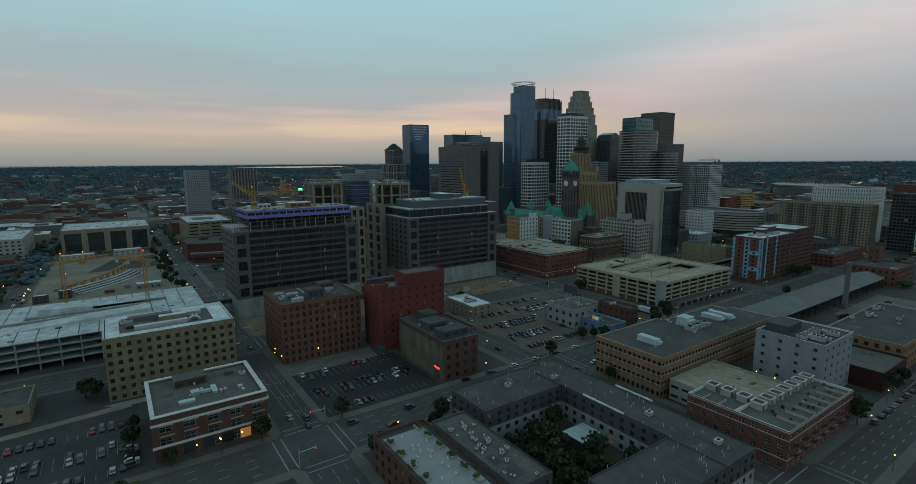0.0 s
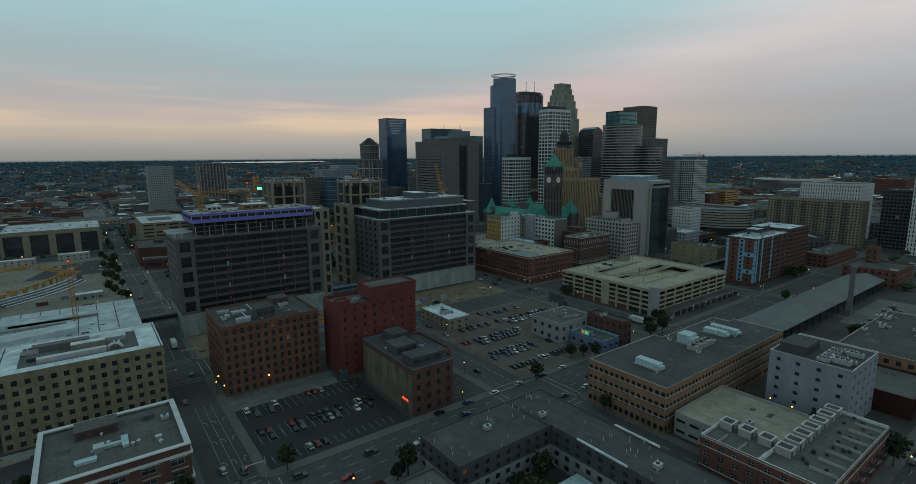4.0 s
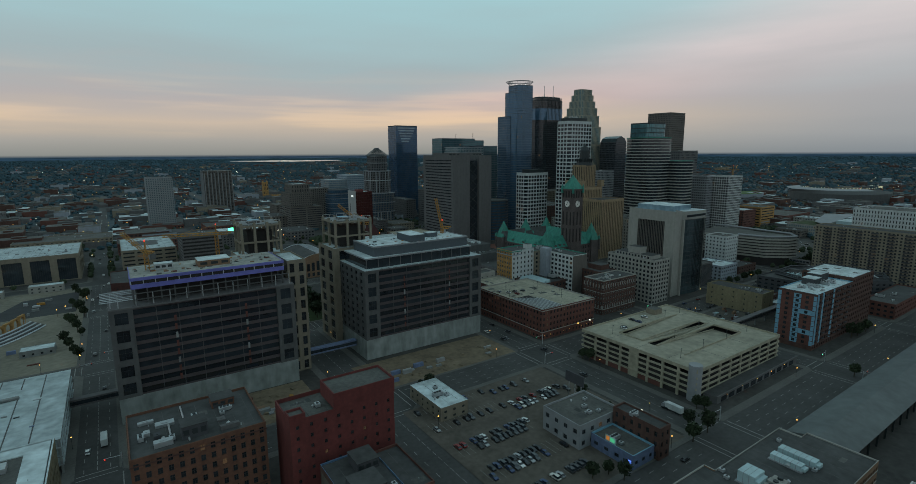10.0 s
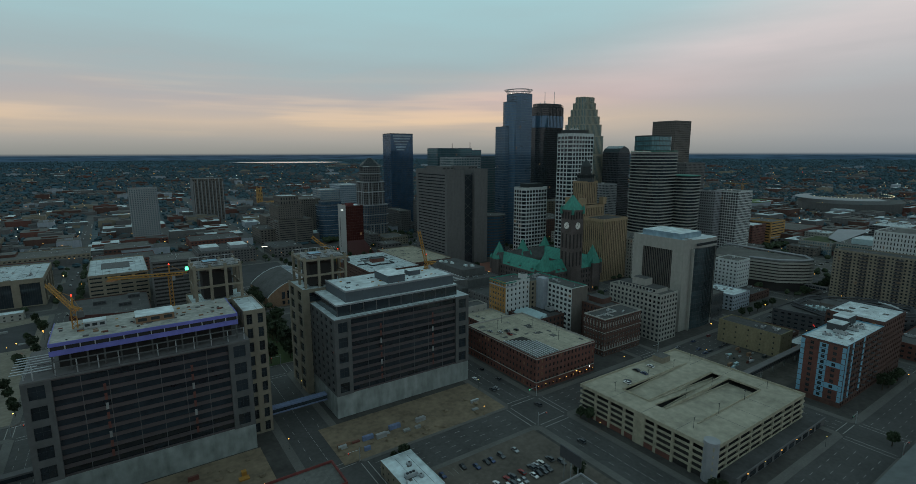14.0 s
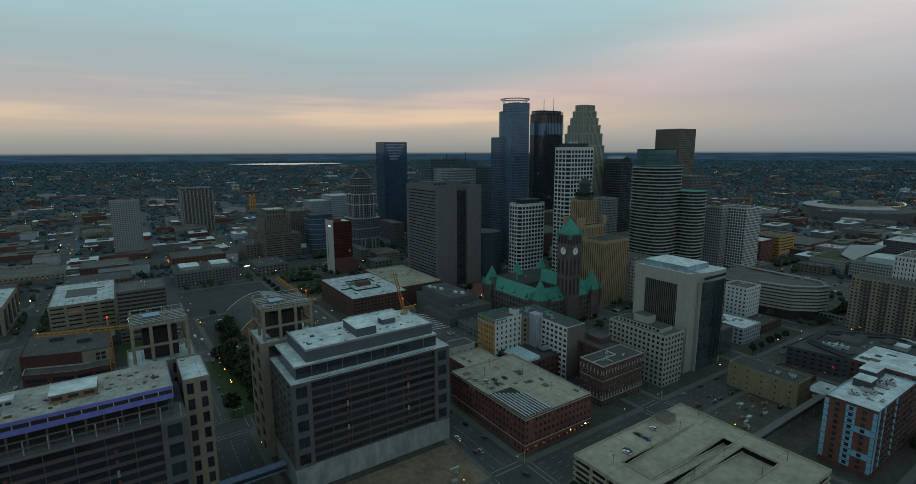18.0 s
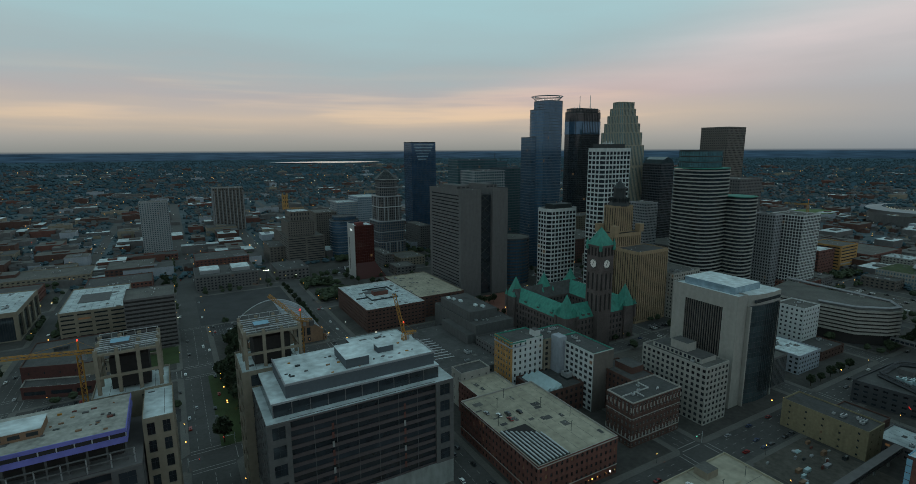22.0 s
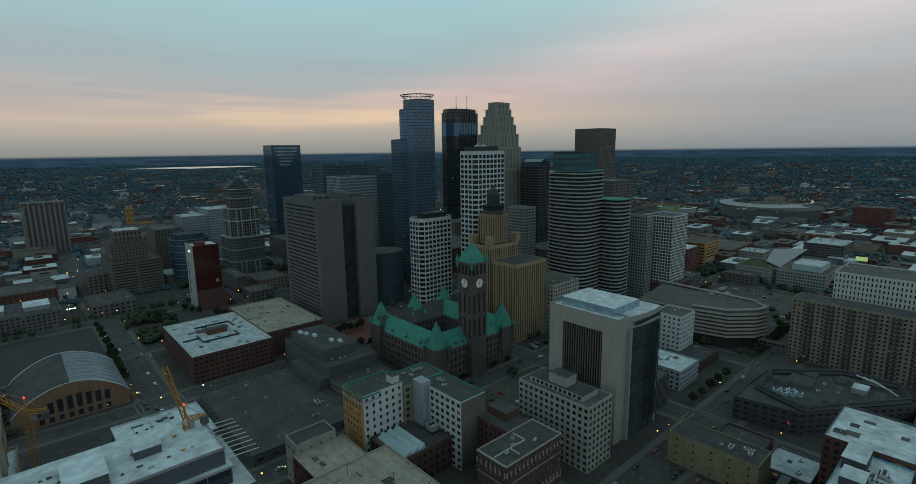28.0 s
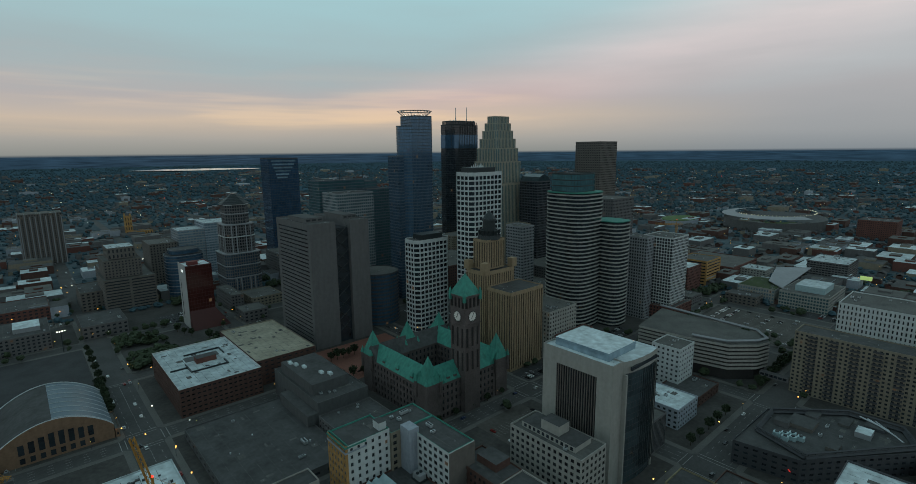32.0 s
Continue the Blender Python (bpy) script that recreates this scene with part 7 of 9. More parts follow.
for (p, ww, hh, turn, _) in got:
    c, s = math.cos(turn), math.sin(turn)
    g.face([(p[0] - c * ww / 2, p[1] - s * ww / 2, p[2] - hh / 2), (p[0] + c * ww / 2, p[1] + s * ww / 2, p[2] - hh / 2), (p[0] + c * ww / 2, p[1] + s * ww / 2, p[2] + hh / 2), (p[0] - c * ww / 2, p[1] - s * ww / 2, p[2] + hh / 2)])
# near-black panes stand for the shade inside the tower openings
tagged(part("belfry_opening", g, VOID, tower), kind="stuff")
for e, z, h in ((0.5, 87, 1.2), (0.3, 66.4, 0.8)):
    f = Form()
    f.box(CTX - w - e, CTY - w + 3 - e, z, CTX + w + e, CTY + w + 3 + e, z + h)
    part("tower_cornice", f, GRANITE, tower)
f = Form()
f.cone(CTX, CTY + 3, 88.2, 103, 11.3, 0, 4, 0, math.pi / 4)
for dx in (-1, 1):
    for dy in (-1, 1):
        f.cone(CTX + dx * w, CTY + 3 + dy * w, 84, 89, 1.3, 1.3, 8)
        f.cone(CTX + dx * w, CTY + 3 + dy * w, 89, 93.5, 1.5, 0, 8)
part("tower_roof", f, COPPER, tower, "steep green copper tower roof")
DIAL = glow("clock_dial", (0.6, 0.6, 0.56), 0.05)
for nx, ny in ((-1, 0), (0, -1)):
    f, q = Form(), Form()
    cx, cy, cz = CTX + nx * (w + 0.05), CTY + 3 + ny * (w + 0.05), 72.5
    ex, ey = -ny, nx
    f.face([(cx + ex * 3.5 * math.cos(2 * math.pi * i / 28) + nx * 0.1, cy + ey * 3.5 * math.cos(2 * math.pi * i / 28) + ny * 0.1, cz + 3.5 * math.sin(2 * math.pi * i / 28)) for i in range(28)][::-1 if nx else 1])
    d = part("clock_dial", f, DIAL, tower, "pale round clock dial")
    for k in range(12):
        a = 2 * math.pi * k / 12
        q.bar((cx + ex * 2.9 * math.cos(a) + nx * 0.2, cy + ey * 2.9 * math.cos(a) + ny * 0.2, cz + 2.9 * math.sin(a)), (cx + ex * 3.5 * math.cos(a) + nx * 0.2, cy + ey * 3.5 * math.cos(a) + ny * 0.2, cz + 3.5 * math.sin(a)), 0.14)
    q.bar((cx + nx * 0.25, cy + ny * 0.25, cz), (cx + ex * 0.9 + nx * 0.25, cy + ey * 0.9 + ny * 0.25, cz + 2.6), 0.16)
    q.bar((cx + nx * 0.25, cy + ny * 0.25, cz), (cx - ex * 1.2 + nx * 0.25, cy - ey * 1.2 + ny * 0.25, cz - 1.3), 0.18)
    for k in range(28):
        a, b = 2 * math.pi * k / 28, 2 * math.pi * (k + 1) / 28
        q.bar((cx + ex * 3.8 * math.cos(a) + nx * 0.15, cy + ey * 3.8 * math.cos(a) + ny * 0.15, cz + 3.8 * math.sin(a)), (cx + ex * 3.8 * math.cos(b) + nx * 0.15, cy + ey * 3.8 * math.cos(b) + ny * 0.15, cz + 3.8 * math.sin(b)), 0.15)
    part("dial_marks", q, DARKM, tower)

# ---- arched armoury, garages and blocks behind the towers ----
ob = thing("armory", "old armoury with glazed barrel roof and tan arched front", "armoury", -226, 345)
f = Form()
AX0, AX1, AY0, AY1 = -257, -195, 309, 378
n = 20
arc = [(AX0 + (AX1 - AX0) * i / n, 9 + 15 * math.sin(math.pi * i / n) ** 0.8) for i in range(n + 1)]
fr = Form()
fr.face([(AX0, AY0, 0)] + [(AX1, AY0, 0)] + [(x, AY0, z + 0.8) for x, z in arc[::-1]])
fr.face([(AX1, AY1, 0)] + [(AX0, AY1, 0)] + [(x, AY1, z) for x, z in arc])
fr.face([(AX0, AY1, 0), (AX0, AY0, 0), (AX0, AY0, 9), (AX0, AY1, 9)])
fr.face([(AX1, AY0, 0), (AX1, AY1, 0), (AX1, AY1, 9), (AX1, AY0, 9)])
part("front_wall", fr, BR_T, ob)
for i in range(8):
    x = -244 + i * 5
    h = Form()
    h.box(x, AY0 - 0.12, 7.2, x + 3.0, AY0 - 0.02, 17.0 - abs(i - 3.5) * 0.9)
    part("tall_window", h, BLACKG, ob)
    h = Form()
    h.box(x + 0.2, AY0 - 0.12, 1.6, x + 2.8, AY0 - 0.02, 5.2)
    part("low_window", h, BLACKG, ob)
for i in range(n):
    (xa, za), (xb, zb) = arc[i], arc[i + 1]
    f.face([(xa, AY0, za), (xb, AY0, zb), (xb, AY0 + 24, zb), (xa, AY0 + 24, za)], 1 if i >= n // 2 else 0)
    f.face([(xa, AY0 + 24, za), (xb, AY0 + 24, zb), (xb, AY1, zb), (xa, AY1, za)], 1 if i >= n // 2 else 0)
part("barrel_roof", f, [ROOF_D, surface("glazed_roof_bays", (0.085, 0.125, 0.155), 0.42, fine=0.3, amount=0.3)], ob, "barrel roof with a glazed half")
for k in range(8):
    f = Form()
    y = AY0 + 4 + k * 8.4
    for i in range(n // 2, n):
        (xa, za), (xb, zb) = arc[i], arc[i + 1]
        f.bar((xa, y, za + 0.15), (xb, y, zb + 0.15), 0.16)
    part("roof_rib", f, STEEL, ob)
for y in (AY0 + 1.5, AY1 - 1):
    f = Form()
    for i in range(n):
        (xa, za), (xb, zb) = arc[i], arc[i + 1]
        f.bar((xa, y, za + 0.3), (xb, y, zb + 0.3), 0.3)
    part("roof_rib", f, STEEL, ob)
building("low_wing", "low tan brick wing with flat roof", rect(-194.5, 309, -192, 340), 6, BR_T, bay=4, floor=5, wf=0.4, hf=0.4, units=0)
ob = building("parking_garage", "dark brick garage with pale roof deck", rect(-155, 305, -96, 396), 22, BR_D, bay=3.6, floor=3.4, wf=0.6, hf=0.35, roof=ROOF_B, units=0, category="parking garage", dep=0.5, coping=COPING)
for x0, y0, x1, y1 in ((-140, 333, -112, 333.8), (-140, 333.8, -139.2, 352), (-136, 372, -108, 372.8), (-108.8, 358, -108, 372), (-152, 344, -140, 344.8), (-112.8, 333.8, -112, 344)):
    f = Form()
    f.box(x0, y0, 21.1, x1, y1, 22.3)
    part("deck_wall", f, DARKM, ob, "low dark wall round the ramp")
f = Form()
f.box(-132, 348, 21.1, -117, 356, 25.4, 0, 1)
part("stair_head", f, [BR_M, ROOF_D], ob, "brown brick stair head")
# dark panel on the deck, its colour standing for the shaded ramp opening
f = Form()
f.face([(-138, 357, 21.14), (-112, 357, 21.14), (-112, 368, 21.2), (-138, 368, 21.2)])
part("ramp_well", f, CONC_D, ob)
building("parking_garage", "beige garage with sandy roof deck", rect(-95, 318, -44, 414), 22, BR_D, bay=5, floor=3.6, wf=0.5, hf=0.3, roof=DECK, units=2, category="parking garage", coping=BEIGE)
ob = building("grey_block", "windowless grey concrete block with rooftop plant", rect(-89, 222, -50, 297), 21, CONC_D, each=False, bay=30, floor=20, wf=0.05, hf=0.1, roof=ROOF_D, units=8, coping=GREYP)
f = Form()
f.box(-86, 236, 20, -58, 290, 28, 0, 1)
part("upper_block", f, [CONC_D, ROOF_D], ob, "raised windowless storey")
f = Form()
f.box(-97, 222, 0, -89.1, 268, 14, 0, 1)
part("side_block", f, [CONC_D, ROOF_D], ob)
for x, y in ((-82, 282), (-80, 276), (-77, 268), (-72, 250), (-68, 244)):
    f = Form()
    f.box(x - 1.2, y - 2.2, 28, x + 1.2, y + 2.2, 29.6)
    f.box(x - 1.0, y - 1.0, 29.6, x + 1.0, y + 1.0, 30.0)
    part("white_cowl", f, ROOF_W, ob, "white roof ventilator")
building("low_block", "broad low block with dark flat roof", rect(-160, 176, -92, 276), 7, CONC_D, bay=8, floor=5, wf=0.4, hf=0.3, roof=ROOF_D, units=6)
building("office_building", "grey block behind the loft building", rect(-90, 176, -50, 220), 13, GREYP, bay=4, floor=4, wf=0.4, hf=0.4, roof=ROOF_D, units=4)
# left field
ob = building("parking_garage", "cream parking garage with blue-grey roof", rect(-394, 399, -346, 488), 32, BEIGE, bay=12, floor=3.8, wf=0.8, hf=0.38, roof=ROOF_B, units=0, category="parking garage", dep=0.6)
# dark slab laid on the roof stands for shade in an opening
f = Form()
f.box(-384, 430, 31.2, -360, 462, 31.5)
part("ramp_well", f, CONC_D, ob)
building("office_building", "dark banded concrete offices", rect(-344, 362, -307, 402), 46, GREYP, VOID, bay=40, floor=3.5, wf=0.97, hf=0.5, roof=ROOF_G, units=3, dep=0.5)
ob = thing("brick_block", "angular dark red brick block with a pale panelled bay", "building", -378, 330)
tier(ob, [(-405, 318), (-368, 306), (-350, 306), (-350, 372), (-405, 372)], 0, 18, surface("dark_maroon_brick", (0.075, 0.032, 0.028), 0.9, fine=0.8, coarse=0.1, amount=0.35), bay=9, floor=9, wf=0.1, hf=0.2, roof=ROOF_D, coping=BR_D)
tier(ob, [(-403, 303), (-372, 292), (-351, 292), (-351, 305.8), (-369, 305.8), (-403, 317.4)], 0, 9, bpy.data.materials["dark_maroon_brick"], BLACKG, bay=14, floor=8, wf=0.8, hf=0.35, roof=ROOF_D, coping=STONE)
f = Form()
f.box(-368.2, 305.6, 4, -349.8, 305.95, 17.4)
part("pale_panel", f, BEIGE, ob, "pale panelled bay")
for k in range(2):
    for q in range(2):
        f = Form()
        f.box(-360 + k * 3.4, 305.5, 9.5 + q * 3.2, -357.4 + k * 3.4, 305.58, 11.9 + q * 3.2)
        part("square_window", f, BLACKG, ob)
for x, y in ((-390, 345), (-372, 330), (-365, 355)):
    penthouse(ob, x, y, x + 9, y + 6, 17, 20, CHAR, ROOF_D)
building("office_building", "pale block with dark glass front", rect(-515, 445, -430, 530), 27, BEIGE, BLACKG, bay=24, floor=24, wf=0.72, hf=0.84, roof=ROOF_B, units=8, mull=9, low=0.2, dep=1.2)
building("hospital_wing", "long cream hospital wing with pale roofs", rect(-640, 420, -545, 520), 24, STONE, bay=5, floor=4, wf=0.5, hf=0.4, roof=ROOF_B, units=6)
building("office_building", "low brick office block with dark roof", rect(-396, 560, -330, 610), 16, BR_M, bay=4, floor=4, wf=0.5, hf=0.45, roof=ROOF_D, units=5)
building("flats", "grey five-storey flats with stepped front", rect(-285, 540, -215, 600), 18, GREYP, category="apartments", bay=4, floor=3.2, wf=0.5, hf=0.5, roof=ROOF_D, units=4)
ob = bpy.data.objects["flats"]
for x0, x1 in ((-279, -257), (-243, -222)):
    f = Form()
    f.box(x0, 556, 17.1, x1, 584, 21.5, 0, 1)
    part("roof_cabin", f, [GREYL, ROOF_W], ob, "pale set-back roof cabin")
building("apartment_tower", "slender grey residential tower with balconies", rect(-346, 806, -306, 840), 87, GREYL, GLASST, category="apartments", bay=3.4, floor=3.1, wf=0.5, hf=0.55, units=2)
building("apartment_tower", "brown residential tower with pale balcony fronts", rect(-224, 1040, -165, 1080), 89, TAUPE, category="apartments", bay=3.4, floor=3.1, wf=0.55, hf=0.6, units=2, coping=STONE)
ob = bpy.data.objects["apartment_tower.002"]
for k in range(9):
    f = Form()
    f.box(-223 + k * 7, 1038.6, 0, -221.6 + k * 7, 1040, 84 + 6 * (k % 3 == 1))
    part("balcony_column", f, GREYL, ob, "pale stacked balcony fronts")
    if k < 5:
        f = Form()
        f.box(-225.4, 1043 + k * 8, 0, -224, 1044.6 + k * 8, 84 + 6 * (k % 2))
        part("balcony_column", f, GREYL, ob)
building("apartment_tower", "distant grey slab of flats above the woods", rect(-1050, 2300, -1020, 2330), 78, GREYP, category="apartments", bay=5, floor=3.4, wf=0.4, hf=0.5, units=0)
building("apartment_tower", "distant grey slab of flats above the woods", rect(-985, 2310, -955, 2340), 78, GREYP, category="apartments", bay=5, floor=3.4, wf=0.4, hf=0.5, units=0)
building("brick_tower", "brown brick flats above the low houses", rect(-668, 640, -640, 665), 42, BR_M, category="apartments", bay=4, floor=3.2, wf=0.4, hf=0.5, units=1)
for x0, y0, x1, y1, z, m, r in ((-515, 560, -440, 620, 14, BR_M, ROOF_D), (-510, 660, -400, 720, 12, BEIGE, ROOF_G), (-385, 660, -330, 720, 14, BR_D, ROOF_G), (-620, 700, -540, 760, 12, GREYP, ROOF_B), (-280, 655, -210, 715, 16, BR_M, ROOF_D), (-190, 545, -150, 600, 14, GREYP, ROOF_D), (-180, 660, -150, 720, 24, TAUPE, ROOF_D), (-380, 760, -300, 790, 10, BR_M, ROOF_D)):
    building("block", "low mixed brick block among trees", rect(x0, y0, x1, y1), z, m, roof=r, bay=5, floor=3.8, wf=0.5, hf=0.45, units=3)

# ---- the towers of the centre ----
ob = thing("county_tower", "twin grey county slabs with a dark atrium between", "office tower", 6, 394)
tier(ob, rect(-25, 356.5, 1.5, 433), 0, 123, GREYP, BLACKG, bay=76, floor=3.9, wf=0.86, hf=0.34, dep=0.5, roof=ROOF_D, coping=GREYP, blind=(0, 1, 2), lit=0, top=5, mull=30)
tier(ob, rect(17, 356.5, 38, 433), 0, 123, GREYP, BLACKG, bay=76, floor=3.9, wf=0.86, hf=0.34, dep=0.5, roof=ROOF_D, coping=GREYP, blind=(0, 2, 3), lit=0, top=5, mull=30)
f = Form()
f.box(1.6, 361, 0, 16.9, 428, 116)
part("atrium", f, BLACKG, ob, "black glazed atrium")
for k in range(9):
    z = 10 + k * 12
    for a, b in ((1.8, 16.7), (16.7, 1.8)):
        f = Form()
        f.bar((a, 360.7, z), (b, 360.7, z + 12), 0.3)
        part("brace", f, DARKM, ob)
for x0, x1 in ((-20, -2), (20, 35)):
    penthouse(ob, x0, 375, x1, 415, 122, 126, GREYP, ROOF_D)

ob = thing("halo_tower", "blue glass skyscraper with a rounded shaft and halo crown", "skyscraper", 165, 455)
tier(ob, rect(136, 441, 160, 464), 0, 183, BLUEF, GLASSB, bay=1.7, floor=3.9, wf=0.86, hf=0.72, dep=0.1, lit=0.004, roof=ROOF_D)
tier(ob, round_plan(157, 448, 15, 15, 24), 0, 220, BLUEF, GLASSB, bay=2.0, floor=3.9, wf=0.92, hf=0.74, dep=0.1, lit=0.004, roof=ROOF_D)
tier(ob, chamfered(152, 429, 184, 462, 5), 0, 232, BLUEF, GLASSB, bay=2.0, floor=3.9, wf=0.9, hf=0.72, dep=0.1, lit=0.004, roof=ROOF_D)
f = Form()
for k in range(28):
    a, b = 2 * math.pi * k / 28, 2 * math.pi * (k + 1) / 28
    for r in (17, 21):
        f.bar((166 + r * math.cos(a), 446 + r * math.sin(a), 238), (166 + r * math.cos(b), 446 + r * math.sin(b), 238), 0.3)
    f.bar((166 + 15 * math.cos(a), 446 + 15 * math.sin(a), 232), (166 + 22 * math.cos(a), 446 + 22 * math.sin(a), 238.3), 0.18)
part("halo_ring", f, GREYL, ob, "pale steel crown ring")
f = Form()
for k in range(0, 24, 2):
    a = 2 * math.pi * k / 24
    f.cone(166 + 14 * math.cos(a), 446 + 14 * math.sin(a), 232.2, 233.6, 0.4, 0.4, 6)
part("crown_light", f, glow("crown_lamp", (1.0, 0.96, 0.85), 0.8), ob)

ob = thing("black_tower", "tall black glass skyscraper with roof masts", "skyscraper", 384, 606)
tier(ob, [(350, 604), (356, 598), (362, 592), (368, 588), (410, 588), (416, 592), (422, 598), (422, 622), (416, 628), (362, 628), (356, 622), (350, 616)], 0, 233, DARKM, BLACKG, bay=3.0, floor=3.9, wf=0.92, hf=0.86, dep=0.06, lit=0.002, roof=ROOF_D, coping=DARKM)
tier(ob, [(354, 606), (370, 592), (408, 592), (418, 600), (418, 620), (360, 624)], 233, 240, DARKM, BLACKG, bay=6, floor=6, wf=0.8, hf=0.6, dep=0.2, lit=0, roof=ROOF_D)
f = Form()
f.prism([(349.6, 604), (355.6, 597.6), (361.7, 591.6), (367.8, 587.6), (410.2, 587.6), (416.4, 591.6), (422.4, 598), (422.4, 622), (416, 628.4), (362, 628.4), (355.6, 622.4), (349.6, 616)], 193, 216)
part("sky_band", f, GLASSB, ob, "storeys of lighter reflecting glass")
for k in range(16):
    f = Form()
    x = 356 + k * 4.0
    f.bar((x, 587.4 if 366 < x < 412 else 594, 194), (x, 587.4 if 366 < x < 412 else 594, 238), 0.35)
    part("crown_rib", f, DARKM, ob)
for x, h in ((376, 24), (402, 26)):
    f = Form()
    f.bar((x, 606, 239), (x, 606, 239 + h), 0.5)
    f.bar((x, 606, 239), (x, 606, 246), 0.9)
    part("mast", f, WHITE, ob)
for k in range(9):
    f = Form()
    f.cone(358 + k * 7, 600, 239.2, 241.5, 1.3, 0.5, 8)
    part("dish", f, WHITE, ob)

ob = thing("stepped_tower", "warm stone skyscraper with stepped setback crown", "skyscraper", 340, 465)
for a, b, c, d, z0, z1 in ((313, 440, 372, 504, 0, 140), (315.5, 444, 369.5, 498, 140, 172), (317.5, 447, 367, 495, 172, 192), (319.5, 450, 364.5, 491, 192, 206), (321.5, 453, 362, 487, 206, 218), (323.5, 456, 360, 484, 218, 229), (325.5, 458, 358, 480, 229, 239)):
    tier(ob, chamfered(a, b, c, d, 4), z0, z1, WARMST, GLASST, bay=3.2, floor=200, wf=0.5, hf=0.97, dep=0.4, lit=0, top=1.0, roof=ROOF_D)

ob = thing("white_grid_tower", "tall white concrete grid tower with dark plant storey", "skyscraper", 134, 298)
tier(ob, chamfered(114, 285.5, 162, 313, 5), 0, 167.5, WHITE, BLACKG, bay=5.2, floor=5.2, wf=0.8, hf=0.68, dep=0.6, lit=0.004, roof=ROOF_D, coping=WHITE, top=3)
f = Form()
f.box(120, 290, 165, 152, 308, 172)
part("plant_storey", f, DARKM, ob)
for k in range(7):
    f = Form()
    f.cone(128 + k * 2.6, 300, 172, 173.8 + k % 3, 0.9, 0.3, 8)
    part("dish", f, WHITE, ob)
ob = thing("white_grid_tower", "shorter white concrete grid tower with dark plant storey", "skyscraper", 99, 340)
tier(ob, chamfered(75.5, 327.5, 122, 352, 5), 0, 98.5, WHITE, BLACKG, bay=5.2, floor=5.0, wf=0.8, hf=0.66, dep=0.6, lit=0.006, roof=ROOF_D, coping=WHITE, top=3)
f = Form()
f.box(86, 332, 97, 114, 347, 103)
part("plant_storey", f, DARKM, ob)

ob = thing("limestone_tower", "tan limestone stepped tower with dark lantern top", "office tower", 96, 222)
tier(ob, rect(76, 197, 118, 226), 0, 71, LIME, GLASS, bay=3.0, floor=66, wf=0.42, hf=0.94, dep=0.6, lit=0, roof=ROOF_D, coping=LIME)
tier(ob, rect(74, 226.1, 112, 250), 0, 84, LIME, GLASS, bay=3.0, floor=80, wf=0.42, hf=0.94, dep=0.6, lit=0, roof=ROOF_D, coping=LIME)
tier(ob, rect(80, 231, 104, 247), 84, 111, LIME, GLASS, bay=3.0, floor=22, wf=0.42, hf=0.9, dep=0.6, lit=0, roof=ROOF_D, coping=LIME)
for x, y in ((75.5, 227.5), (110.5, 227.5), (75.5, 248.5), (110.5, 248.5)):
    f = Form()
    f.box(x - 3, y - 3, 84, x + 3, y + 3, 92)
    part("shoulder_block", f, LIME, ob)
f = Form()
f.cone(92, 239, 110.2, 114, 10.4, 9.6, 8)
for k in range(8):
    a = 2 * math.pi * k / 8
    f.cone(92 + 8.6 * math.cos(a), 239 + 8.6 * math.sin(a), 114, 118.5, 0.7, 1.8, 6)
f.cone(92, 239, 114, 127, 6.4, 5.8, 12)
f.cone(92, 239, 127, 129, 7.0, 6.6, 12)
f.cone(92, 239, 129, 133, 5.6, 3.6, 12)
f.cone(92, 239, 133, 136, 2.4, 0.6, 8)
part("lantern_top", f, DARKM, ob, "dark domed lantern")
building("office_building", "pale stone office block beside the limestone tower", rect(120, 190, 160, 230), 46, STONE, bay=3.6, floor=3.8, wf=0.45, hf=0.5, units=4)
building("office_building", "cream stone office block", rect(78, 100, 116, 150), 30, STONE, bay=4, floor=3.8, wf=0.45, hf=0.45, units=5, roof=ROOF_G)
building("office_building", "brown brick block with flat roof", rect(125, 178, 170, 188), 24, BR_M, bay=4, floor=3.8, wf=0.4, hf=0.45, units=2)

ob = thing("banded_tower", "curved tower banded in white and dark glass", "skyscraper", 220, 240)
BND = round_plan(225, 242, 25.5, 26, 28, 3.2)
f = Form()
f.prism(inset(BND, 0.4), 0, 144)
part("glass_shaft", f, BLACKG, ob, "dark glass behind the bands")
for k in range(36):
    f = Form()
    f.prism(BND, 2 + k * 4.0, 3.45 + k * 4.0)
    part("white_band", f, STONE, ob)
f = Form()
f.prism(BND, 144.6, 145.6)
part("green_rim", f, COPPER, ob)
tier(ob, round_plan(224, 244, 19.5, 18, 20, 5.0), 145.7, 165, DARKM, GLASST, bay=3, floor=7, wf=0.9, hf=0.8, dep=0.1, lit=0, roof=ROOF_D)
ob = thing("banded_tower", "lower banded tower beside the curved tower", "office tower", 262, 216)
BND = round_plan(254, 214, 15.5, 18, 24, 3.2)
f = Form()
f.prism(inset(BND, 0.4), 0, 113)
part("glass_shaft", f, BLACKG, ob, "dark glass behind the bands")
for k in range(28):
    f = Form()
    f.prism(BND, 2 + k * 4.0, 3.45 + k * 4.0)
    part("white_band", f, STONE, ob)
f = Form()
f.prism(BND, 113.6, 114.4)
part("green_rim", f, COPPER, ob)
